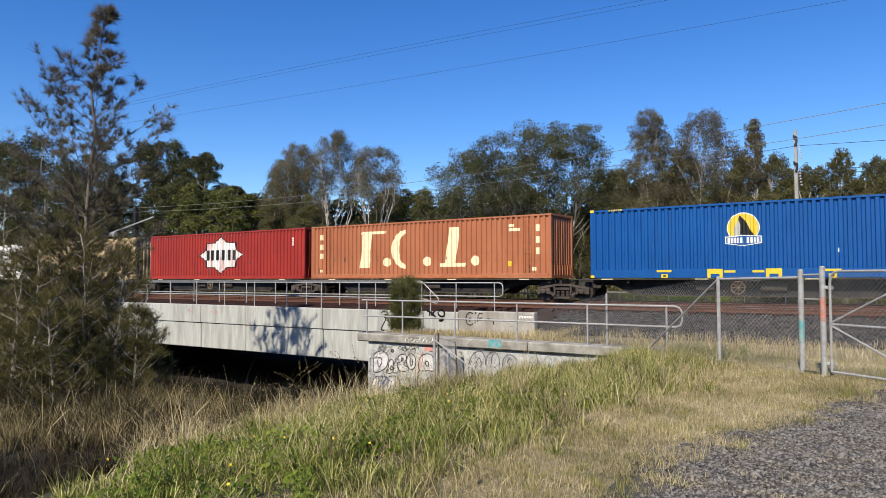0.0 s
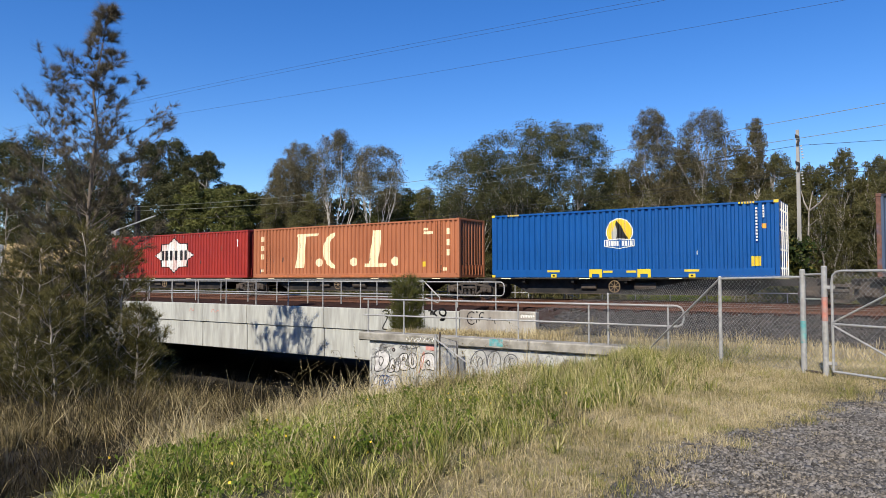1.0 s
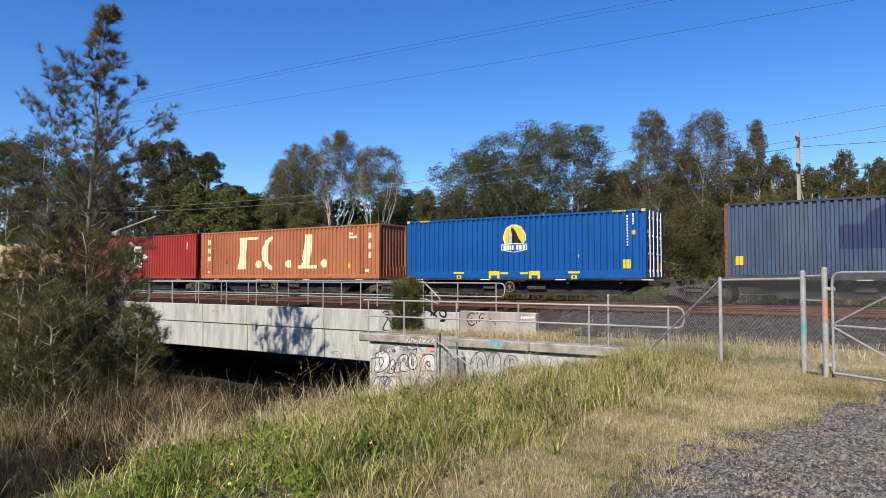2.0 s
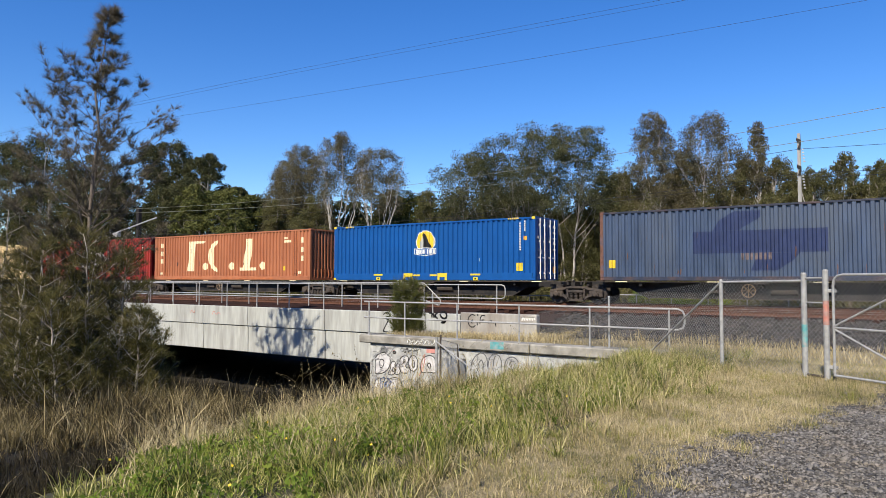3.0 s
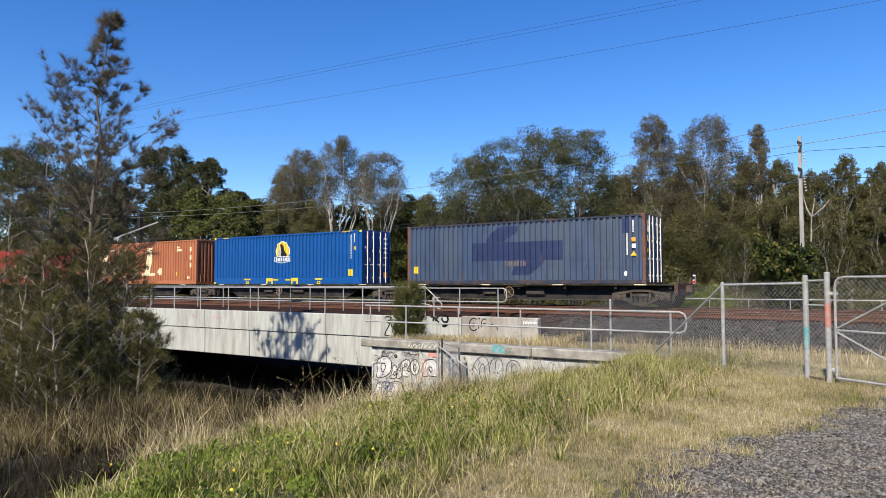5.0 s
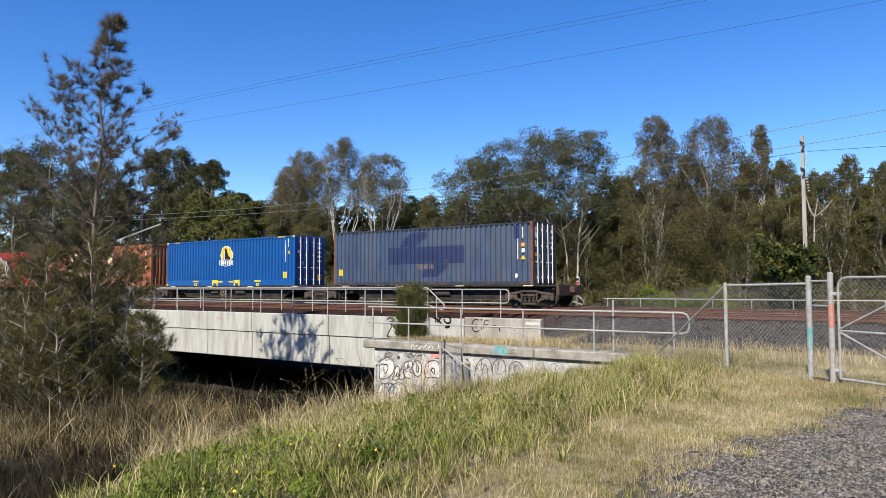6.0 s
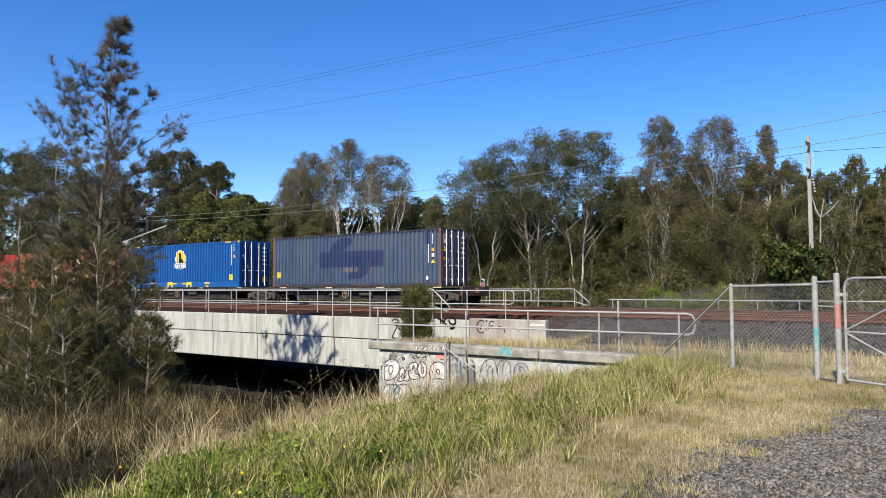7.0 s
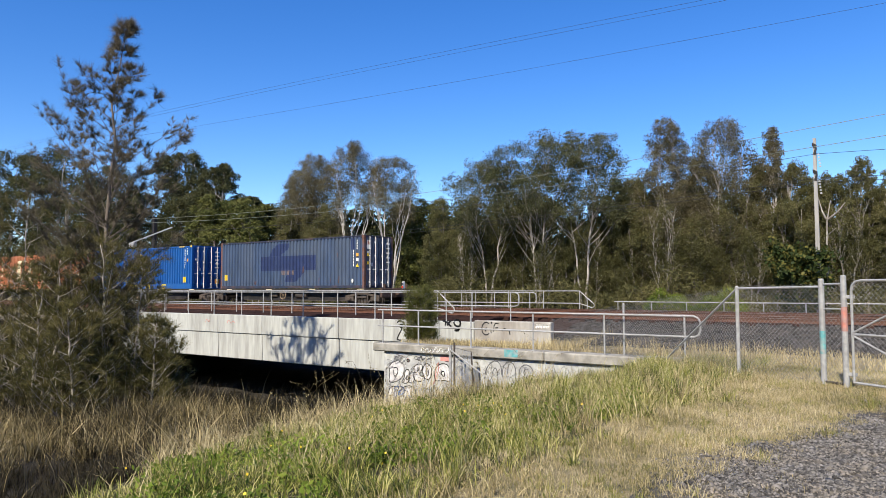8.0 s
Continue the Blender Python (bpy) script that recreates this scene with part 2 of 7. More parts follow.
WEED = blend_mat("weed_leaf", [(0.065, 0.105, 0.015), (0.145, 0.19, 0.030), (0.25, 0.27, 0.055)], 0.8, 0.35, 0.7)
WEED_GREEN = blend_mat("weed_leaf_green", [(0.075, 0.125, 0.015), (0.165, 0.230, 0.032), (0.29, 0.34, 0.065)], 0.8, 0.35, 0.7)
LEAF_GUM = blend_mat("gum_leaf", [(0.042, 0.049, 0.021), (0.090, 0.095, 0.041), (0.165, 0.158, 0.078)], 0.5, 0.4, 0.7)
LEAF_DARK = blend_mat("dark_leaf", [(0.036, 0.041, 0.017), (0.068, 0.071, 0.030), (0.122, 0.119, 0.054)], 0.5, 0.35, 0.7)
LEAF_OAK = blend_mat("she_oak_needle", [(0.066, 0.069, 0.027), (0.140, 0.134, 0.053), (0.235, 0.212, 0.098)], 0.4, 0.5, 0.7)
LEAF_RUSSET = blend_mat("brown_she_oak_needle", [(0.068, 0.062, 0.034), (0.140, 0.122, 0.066), (0.225, 0.192, 0.112)], 0.4, 0.45, 0.7)
LEAF_FIG = blend_mat("fig_leaf", [(0.050, 0.058, 0.015), (0.094, 0.102, 0.027), (0.150, 0.148, 0.045)], 0.5, 0.12, 0.7)
LEAF_NEAR = blend_mat("near_she_oak_needle", [(0.058, 0.053, 0.033), (0.112, 0.096, 0.062), (0.195, 0.165, 0.118)], 0.7, 0.2, 0.75)
LEAF_SAPLING = blend_mat("sapling_needle", [(0.040, 0.041, 0.013), (0.098, 0.091, 0.029), (0.20, 0.165, 0.068)], 0.8, 0.25, 0.75)
LEAF_BUSH = blend_mat("bush_leaf", [(0.020, 0.033, 0.010), (0.042, 0.062, 0.018), (0.15, 0.13, 0.03)], 1.5, 0.25, 0.8)
LEAF_PINE = blend_mat("young_she_oak_needle", [(0.062, 0.074, 0.020), (0.125, 0.135, 0.038), (0.20, 0.19, 0.07)], 2.0, 0.45, 0.8)


# ---- mesh tools ----
class Shape:
    """Collects vertices and faces of one mesh."""
    def __init__(self):
        self.v, self.f, self.k = [], [], []

    def add(self, verts, faces, k=0):
        o = len(self.v)
        self.v += [tuple(p) for p in verts]
        self.f += [tuple(i + o for i in f) for f in faces]
        self.k += [k] * len(faces)
        return self

    def box(self, a, b, c=0.0, k=0):
        """A box from corner a to corner b with edges cut by c."""
        (x0, y0, z0), (x1, y1, z1) = a, b
        if c <= 0:
            return self.add([(x, y, z) for z in (z0, z1) for y in (y0, y1) for x in (x0, x1)],
                            [(0, 2, 3, 1), (4, 5, 7, 6), (0, 1, 5, 4), (2, 6, 7, 3), (0, 4, 6, 2), (1, 3, 7, 5)], k)
        c = min(c, abs(x1 - x0) * 0.45, abs(y1 - y0) * 0.45, abs(z1 - z0) * 0.45)
        lo, hi = (x0, y0, z0), (x1, y1, z1)
        vs, at = [], {}
        for s in range(8):
            sg = [(s >> i) & 1 for i in range(3)]
            for ax in range(3):
                p = [(hi[i] if sg[i] else lo[i]) if i == ax else (hi[i] - c if sg[i] else lo[i] + c) for i in range(3)]
                at[(s, ax)] = len(vs)
                vs.append(p)
        fs = []
        for ax in range(3):
            u, w = (ax + 1) % 3, (ax + 2) % 3
            for side in (0, 1):
                q = [at[((side << ax) | (i << u) | (j << w), ax)] for i, j in ((0, 0), (1, 0), (1, 1), (0, 1))]
                fs.append(q if side else q[::-1])
            for i in (0, 1):
                for j in (0, 1):
                    s0 = (i << u) | (j << w)
                    s1 = s0 | (1 << ax)
                    q = [at[(s0, u)], at[(s1, u)], at[(s1, w)], at[(s0, w)]]
                    fs.append(q if i == j else q[::-1])
        for s in range(8):
            q = [at[(s, 0)], at[(s, 1)], at[(s, 2)]]
            fs.append(q if bin(s).count("1") % 2 else q[::-1])
        return self.add(vs, fs, k)

    def tube(self, pts, r, n=6, k=0, caps=True):
        """A round bar along pts; r is one radius or one for each point."""
        pts = [Vector(p) for p in pts]
        rs = [r] * len(pts) if isinstance(r, (int, float)) else r
        vs, fs, ref = [], [], None
        for i, p in enumerate(pts):
            d = (pts[min(i + 1, len(pts) - 1)] - pts[max(i - 1, 0)]).normalized()
            ref = ref if ref is not None else (Vector((0, 0, 1)) if abs(d.z) < 0.9 else Vector((1, 0, 0)))
            a = (ref - d * ref.dot(d)).normalized()
            b = d.cross(a)
            ref = a
            for j in range(n):
                w = 2 * math.pi * j / n
                vs.append(p + (a * math.cos(w) + b * math.sin(w)) * rs[i])
        for i in range(len(pts) - 1):
            for j in range(n):
                q = (j + 1) % n
                fs.append((i * n + j, i * n + q, (i + 1) * n + q, (i + 1) * n + j))
        if caps:
            fs.append(tuple(range(n))[::-1])
            fs.append(tuple((len(pts) - 1) * n + j for j in range(n)))
        return self.add(vs, fs, k)

    def prism(self, outline, axis, a, b, k=0):
        """An outline of (u, w) pairs drawn out along axis from a to b; x: (y, z), y: (x, z), z: (x, y)."""
        def place(u, w, d):
            return {"x": (d, u, w), "y": (u, d, w), "z": (u, w, d)}[axis]
        n = len(outline)
        vs = [place(u, w, a) for u, w in outline] + [place(u, w, b) for u, w in outline]
        fs = [(i, (i + 1) % n, (i + 1) % n + n, i + n) for i in range(n)]
        fs += [tuple(range(n))[::-1], tuple(range(n, 2 * n))]
        return self.add(vs, fs, k)

    def mesh(self, name, mats, smooth=False):
        me = bpy.data.meshes.new(name)
        me.from_pydata(self.v, [], self.f)
        for m in mats if isinstance(mats, (list, tuple)) else [mats]:
            me.materials.append(m)
        if any(self.k):
            me.polygons.foreach_set("material_index", self.k)
        bm = bmesh.new()
        bm.from_mesh(me)
        bmesh.ops.recalc_face_normals(bm, faces=bm.faces)
        bm.to_mesh(me)
        bm.free()
        if smooth:
            me.polygons.foreach_set("use_smooth", [True] * len(me.polygons))
        return me


def part(name, shape, mats, parent=None, label="", smooth=False):
    """One mesh object; under parent where one is given."""
    ob = new(name, shape.mesh(name, mats, smooth) if isinstance(shape, Shape) else shape)
    if parent:
        ob.parent = parent
    return tagged(ob, label)


def empty(name, m, label="", category="", group="", kind=""):
    ob = new(name)
    ob.matrix_basis = m
    ob.empty_display_size = 0.2
    return tagged(ob, label, category, group, kind)


def raw(name, verts, faces_flat, loop_counts, material):
    """A mesh from numpy arrays, for large amounts of small pieces."""
    me = bpy.data.meshes.new(name)
    me.vertices.add(len(verts))
    me.vertices.foreach_set("co", np.asarray(verts, np.float32).ravel())
    me.loops.add(len(faces_flat))
    me.loops.foreach_set("vertex_index", np.asarray(faces_flat, np.int32))
    me.polygons.add(len(loop_counts))
    starts = np.concatenate(([0], np.cumsum(loop_counts)[:-1]))
    me.polygons.foreach_set("loop_start", starts.astype(np.int32))
    me.update(calc_edges=True)
    me.materials.append(material)
    return me


def blades(name, base, length, width, lean, heading, material, droop=0.5):
    """Grass blades: two quads and a pointed tip each, leaning by lean (radians) towards heading and arching over by droop."""
    n = len(base)
    d = np.stack([np.cos(heading), np.sin(heading), np.zeros(n)], 1)
    s = np.stack([-np.sin(heading), np.cos(heading), np.zeros(n)], 1)
    twist = np.random.uniform(0, 6.28, n)
    s = s * np.cos(twist)[:, None] + d * np.sin(twist)[:, None]
    up = np.array([0, 0, 1.0])
    bend = droop * (0.35 + lean) * np.random.uniform(0.6, 1.3, n)
    angles = [lean * 0.7, lean * 0.7 + bend * 0.45, np.minimum(lean * 0.7 + bend, 2.5)]
    points = [base]
    for a, f in zip(angles, (0.42, 0.33, 0.25)):
        points.append(points[-1] + (d * np.sin(a)[:, None] + up * np.cos(a)[:, None]) * (length * f)[:, None])
    w = (width / 2)[:, None]
    b, m, q, t = points
    v = np.stack([b - s * w, b + s * w, m + s * w * 0.9, m - s * w * 0.9, q + s * w * 0.6, q - s * w * 0.6, t], 1).reshape(-1, 3)
    o = np.arange(n)[:, None] * 7
    f = (o + np.array([[0, 1, 2, 3, 3, 2, 4, 5, 5, 4, 6]])).ravel()
    return raw(name, v, f, np.tile([4, 4, 3], n), material)


def leaves(name, centre, size, material, long=2.2, hang=0.0, axis=None, pointed=False):
    """Leaves: a lozenge (or, pointed, a sliver) each, along axis where one is given; hang turns them tip down."""
    n = len(centre)
    a = np.random.normal(size=(n, 3)) * (1.0 if axis is None else 0.55)
    if axis is not None:
        a += axis
    a[:, 2] -= hang
    a /= np.linalg.norm(a, axis=1)[:, None]
    b = np.cross(a, np.random.normal(size=(n, 3)))
    b /= np.linalg.norm(b, axis=1)[:, None] + 1e-9
    sz = np.asarray(size)[:, None]
    if pointed:
        v = np.stack([centre - a * sz * 0.5 - b * sz * 0.5 / long, centre - a * sz * 0.3 + b * sz * 0.5 / long, centre + a * sz * 0.5], 1).reshape(-1, 3)
        return raw(name, v, np.arange(n * 3), np.full(n, 3), material)
    v = np.stack([centre - a * sz * 0.5, centre + b * sz * 0.5 / long, centre + a * sz * 0.5, centre - b * sz * 0.5 / long], 1).reshape(-1, 3)
    o = np.arange(n)[:, None] * 4
    f = (o + np.array([[0, 1, 2, 3]])).ravel()
    return raw(name, v, f, np.full(n, 4), material)


def needles(name, centre, axis, length, width, material, per=14, spread=0.6):
    """Tufts of fine needles that fan out along axis."""
    n = len(centre)
    c = np.repeat(centre, per, 0)
    ax = np.repeat(axis, per, 0) + np.random.normal(size=(n * per, 3)) * spread
    ax /= np.linalg.norm(ax, axis=1)[:, None]
    ln = np.repeat(length, per) * np.random.uniform(0.55, 1.1, n * per)
    s = np.cross(ax, np.random.normal(size=(n * per, 3)))
    s /= np.linalg.norm(s, axis=1)[:, None] + 1e-9
    s *= np.repeat(width, per)[:, None] / 2
    tip = c + ax * ln[:, None]
    tip[:, 2] -= ln * 0.12
    v = np.stack([c - s, c + s, tip], 1).reshape(-1, 3)
    return raw(name, v, np.arange(n * per * 3), np.full(n * per, 3), material)


# ---- ground ----
TRACKS = (25.3, 29.32)            # centre lines of the two tracks; the rails' tops lie at z = 0
WING_Y, BEAM_Y, FAR_Y = 17.0, 22.0, 33.6
ABUT_X, LEFT_X = -14.3, -39.5     # the two sides of the creek under the bridge


def bank(y):
    return np.interp(y, [-40, 0, 2.8, 5.6, 9.2, 11.3, 15, 17, 17.5], [-5.0, -5.7, -6.3, -7.7, -7.9, -7.4, -5.6, -4.6, -4.6])


def wave(x, y):
    return 0.05 * np.sin(x * 0.9 + 1.3) * np.sin(y * 0.7) + 0.03 * np.sin(x * 2.3 + y * 1.7) + 0.02 * np.sin(x * 4.1 - y * 3.7)


def gh(x, y):
    """The ground's height."""
    x, y = np.asarray(x, float), np.asarray(y, float)
    flat = -0.62 + 0.4 * wave(x, y) - 0.115 * np.clip(-3.2 - x, 0, 6) * np.clip((17.5 - y) / 2.5, 0.3, 1)
    s = np.maximum(bank(y) - x, 0)
    bed = np.interp(y, [11.0, 16.5], [-2.7, -4.4]) + 1.5 * wave(x, y)
    fall = np.maximum(flat - 0.10 * np.minimum(s, 1.2) - 0.46 * np.maximum(s - 0.6, 0), bed)
    left = np.interp(x, [-60, LEFT_X, -34, -27, -23, -20], [-0.5, -0.6, -1.5, -2.9, -3.7, -4.4]) + 1.2 * wave(x, y)
    left = left + (bed - left) * np.clip((y - 15.5) / 3.0, 0, 1) * (x > LEFT_X)
    z = np.where(x < -18.5, np.maximum(left, bed), fall)
    # the railway side: a strip behind the wing wall, the ballast's shoulder and the track bed
    strip = np.interp(y, [17, 19.6, 20.3, 24.2, 24.6], [-0.80, -0.78, -0.72, -0.24, -0.18])
    toe = np.interp(y, [17, 20.5, 22.0, 24.2, 24.6], [-0.80, -0.95, -0.90, -0.24, -0.18])
    strip = strip + (toe - strip) * np.clip((-8.4 - x) / 1.6, 0, 1)
    strip = np.where(y > 24.4, -0.168, strip)
    strip = np.interp(y, [33, 35.5, 60], [0, -0.25, -0.5]) * (y > 33) + strip
    strip = np.where((x < -10.85) & (y < 22.3), np.interp(y, [17.6, 19.0, 21.0], [-0.80, -0.88, -1.06]) + 0.5 * wave(x, y), strip)
    chan = np.where(x > ABUT_X, strip, np.where(x < LEFT_X, np.where(y > 22, -0.4, left), z))
    chan = np.where((y > 34.2) & (x < ABUT_X), np.minimum(chan + (y - 34.2) * 1.6, -0.45), chan)
    blend = np.clip((y - 15.5) / 1.8, 0, 1)
    east = np.where(x > bank(y), flat * (1 - blend) + strip * blend, fall)
    return np.where(y < 17.3, np.where(x < -18.5, np.maximum(left, bed), east), chan)


def axis_steps(fine0, fine1, step, far):
    a = list(np.arange(fine0, fine1 + 1e-6, step))
    d = step
    lo, hi = a[0], a[-1]
    while hi < far:
        d *= 1.35
        hi += d
        lo -= d
        a = [lo] + a + [hi]
    return np.array(a)


gx = np.unique(np.round(np.concatenate([axis_steps(-42, 8, 0.4, 1500), [ABUT_X - 0.02, ABUT_X + 0.02, -10.87, -10.83, LEFT_X - 0.02, LEFT_X + 0.02]]), 3))
gy = np.unique(np.round(np.concatenate([axis_steps(0, 46, 0.4, 1500), [17.28, 17.32, 22.28, 22.32]]), 3))
GX, GY = np.meshgrid(gx, gy)
GZ = gh(GX, GY)
nx, ny = len(gx), len(gy)
ii, jj = np.meshgrid(np.arange(nx - 1), np.arange(ny - 1))
q = (jj * nx + ii).ravel()
gv = np.stack([GX.ravel(), GY.ravel(), GZ.ravel()], 1)
gf = np.stack([q, q + 1, q + nx + 1, q + nx], 1)
ground_mesh = raw("ground", gv, gf.ravel(), np.full(len(q), 4), EARTH)
ground_mesh.materials.append(BALLAST)
ground_mesh.materials.append(BALLAST_RUST)
ground_mesh.materials.append(mat("gravel_bed", (0.075, 0.072, 0.07), 1.0, spec=0.1, vary=0.5, scale=24, dirt=(0.14, 0.12, 0.09), dirt_amount=0.4, dirt_scale=0.9, bump=1.0, bump_scale=30))
ground_mesh.materials.append(MUD)
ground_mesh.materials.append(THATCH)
cx, cy = GX.ravel()[q] + 0.2, GY.ravel()[q] + 0.2


def gravel_edge(y):
    return np.interp(y, [0, 5, 6.8, 7.9, 10.5, 12.1, 13.2], [-1.95, -1.85, -1.8, -1.4, -0.7, -0.2, 0.2])


zone = np.zeros(len(q), np.int32)
onland = (cx > -10.85) | (cx < LEFT_X) | ((cx > ABUT_X - 0.1) & (cy > 22.2))
zone[(cy > np.where(cx < -8.8, 22.2, 20.0)) & (cy < 36) & onland & (cx > -400)] = 1
zone[(cy > 22.7) & (cy < 35.2) & onland] = 2
zone[(cy < 13.0) & (cy > -30) & (cx > gravel_edge(cy)) & (cx < 9)] = 3
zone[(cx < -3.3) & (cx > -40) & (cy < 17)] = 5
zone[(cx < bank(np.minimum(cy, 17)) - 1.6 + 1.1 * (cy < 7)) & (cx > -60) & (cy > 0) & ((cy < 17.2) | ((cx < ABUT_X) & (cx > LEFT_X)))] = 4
ground_mesh.polygons.foreach_set("material_index", zone)
ground = tagged(new("ground", ground_mesh), "uneven earth bank falling from a gravel lay-by to a creek", "ground", kind="structure")

# ---- bridge ----
bridge = empty("bridge", pose(0, 0, 0), "pale concrete railway bridge with stained edge beams over a creek", "bridge", kind="structure")
JOINTS = [-44.0, -38.6, -33.2, -29.2, -25.9, -20.95, -15.6, ABUT_X + 0.3]
for a, b in zip(JOINTS[:-1], JOINTS[1:]):
    part("edge_panel", Shape().box((a + 0.012, BEAM_Y, -1.16), (b - 0.012, BEAM_Y + 0.28, -0.27), 0.02), CONCRETE, bridge)
    part("beam", Shape().box((a + 0.02, BEAM_Y + 0.05, -2.40), (b - 0.02, BEAM_Y + 0.65, -1.17), 0.03), CONCRETE, bridge)
    part("far_beam", Shape().box((a + 0.02, FAR_Y - 0.6, -2.40), (b - 0.02, FAR_Y, -0.27), 0.03), CONCRETE, bridge)
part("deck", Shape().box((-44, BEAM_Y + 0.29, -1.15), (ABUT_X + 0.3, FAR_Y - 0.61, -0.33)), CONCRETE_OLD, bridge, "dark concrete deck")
part("deck_ballast", Shape().prism([(22.35, -0.30), (23.6, -0.168), (33.0, -0.168), (33.0, -0.325), (22.35, -0.325)], "x", -44, ABUT_X + 0.3), BALLAST_RUST, bridge, "rust-brown ballast")
part("parapet", Shape().box((ABUT_X + 0.31, BEAM_Y, -1.3), (-10.82, BEAM_Y + 0.28, -0.20), 0.03), CONCRETE_PARAPET, bridge)
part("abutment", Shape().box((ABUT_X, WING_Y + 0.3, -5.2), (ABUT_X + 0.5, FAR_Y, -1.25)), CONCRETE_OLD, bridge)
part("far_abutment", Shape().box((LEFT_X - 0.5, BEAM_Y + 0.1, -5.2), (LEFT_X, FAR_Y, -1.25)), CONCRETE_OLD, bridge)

wing = empty("wing_wall", pose(0, 0, 0), "graffiti-covered concrete wing wall with an overhanging coping", "wall", kind="structure")
# pale face below the coping
part("wall_face", Shape().box((ABUT_X, WING_Y + 0.12, -5.0), (-4.4, WING_Y + 0.5, -0.99), 0.02), CONCRETE_PALE, wing)
for a, b in ((-14.68, -11.62), (-11.60, -8.6), (-8.58, -5.9), (-5.88, -3.9)):
    part("coping", Shape().box((a, WING_Y + 0.01, -0.98), (b, WING_Y + 0.6, -0.72), 0.03), CONCRETE_OLD, wing, "weathered grey coping")

# ---- tracks ----
RX0, RX1 = -140, 90
for yc in TRACKS:
    track = empty("track", pose(0, 0, 0), "rusty railway track on brown stained ballast", "track", "railway tracks", "structure")
    for s in (-1, 1):
        y = yc + s * 0.7525
        prof = [(-0.07, -0.15), (0.07, -0.15), (0.07, -0.135), (0.012, -0.12), (0.012, -0.04), (0.035, -0.03), (0.035, -0.003), (-0.035, -0.003), (-0.035, -0.03), (-0.012, -0.04), (-0.012, -0.12), (-0.07, -0.135)]
        rl = part("rail", Shape().prism([(y + u, w) for u, w in prof], "x", RX0, RX1), RAIL, track)
        part("running_surface", Shape().box((RX0, y - 0.03, -0.0025), (RX1, y + 0.03, 0.0)), RAIL_TOP, rl, "bright worn rail head")
    sl = Shape()
    for i in range(int((RX1 - RX0) / 0.65)):
        x = RX0 + i * 0.65
        sl.box((x, yc - 1.25, -0.30), (x + 0.23, yc + 1.25, -0.152), 0.015)
    tagged(part("sleepers", sl, SLEEPER, track), kind="stuff")

# ---- trees ----


def tree(name, label, at, h, spread, bark, leaf, start=0.3, limbs=14, rise=0.7, shape="round", leaf_n=6000, size=0.26, clump=0.55,
         hang=0.4, stems=1, r0=0.16, needle=0, seed=1, lean=0.0, group="trees beyond the railway", long=2.4, spread2=1.0, twigs=12, bare=3):
    """A tree: tapered stems, limbs and twigs, and a crown of many small leaves about the twigs' ends."""
    rng = random.Random(seed)
    ob = empty(name, pose(*at), label, "tree", group)
    wood, tips, dirs = Shape(), [], []
    for st in range(stems):
        a0 = rng.uniform(0, 6.28)
        hh = h * (1 - 0.18 * st * rng.random())
        off = 0.0 if stems == 1 else rng.uniform(0.1, 0.3) * spread
        path, n = [], 9
        px, py = (0.15 * math.cos(a0) * (stems > 1), 0.15 * math.sin(a0) * (stems > 1))
        for i in range(n + 1):
            f = i / n
            path.append(Vector((px + off * math.cos(a0) * f + lean * f * f * h + rng.gauss(0, 0.012 * h) * f, py + off * math.sin(a0) * f + rng.gauss(0, 0.012 * h) * f, hh * f * 0.96)))
        wood.tube(path, [r0 * (1 - 0.88 * i / n) * (1 if st == 0 else 0.75) for i in range(n + 1)], 6)
        for k in range(limbs):
            f = start + (1 - start) * ((k + rng.random()) / limbs) ** (1.25 if shape == "spire" else 0.9) * 0.97
            i = min(int(f * n), n - 1)
            p0 = path[i].lerp(path[i + 1], f * n - i)
            g = (f - start) / (1 - start)
            prof = {"round": float(np.interp(g, [0, 0.25, 0.6, 0.85, 1], [0.6, 1.0, 0.92, 0.6, 0.2])), "cone": 1.05 - 0.9 * g, "umbrella": 0.45 + 0.6 * g if g < 0.8 else 0.75,
                    "column": 1.0 - 0.75 * g ** 1.6,
                    "spread": float(np.interp(g, [0, 0.3, 0.7, 1], [0.8, 1.0, 0.65, 0.12])),
                    "spire": float(np.interp(g, [0, 0.3, 0.5, 0.65, 0.8, 0.92, 1], [1.0, 1.15, 1.1, 0.75, 0.40, 0.16, 0.06]))}[shape]
            a = k * 2.4 + rng.uniform(-0.5, 0.5)
            ln = spread * prof * rng.uniform(0.4, 1.25)
            d = Vector((math.cos(a), math.sin(a), rise * rng.uniform(0.6, 1.3))).normalized()
            lp = [p0]
            for s in range(4):
                d = (d + Vector((rng.gauss(0, 0.13), rng.gauss(0, 0.13), rng.gauss(0.06, 0.12)))).normalized()
                lp.append(lp[-1] + d * ln / 4)
            rl = max(0.011, r0 * (0.28 if needle else 0.42) * (1 - 0.75 * f))
            wood.tube(lp, [rl * (1 - 0.8 * s / 4) for s in range(5)], 4, caps=False)
            for s in range(twigs):
                u = rng.uniform(0.25, 1.0) * 4
                j = min(int(u), 3)
                b = lp[j].lerp(lp[j + 1], u - j)
                td = (d + Vector((rng.gauss(0, 0.7), rng.gauss(0, 0.7), rng.gauss(0.1, 0.5)))).normalized()
                e = b + td * (0.2 * spread + 0.8 * ln) * rng.uniform(0.12, 0.40) * spread2
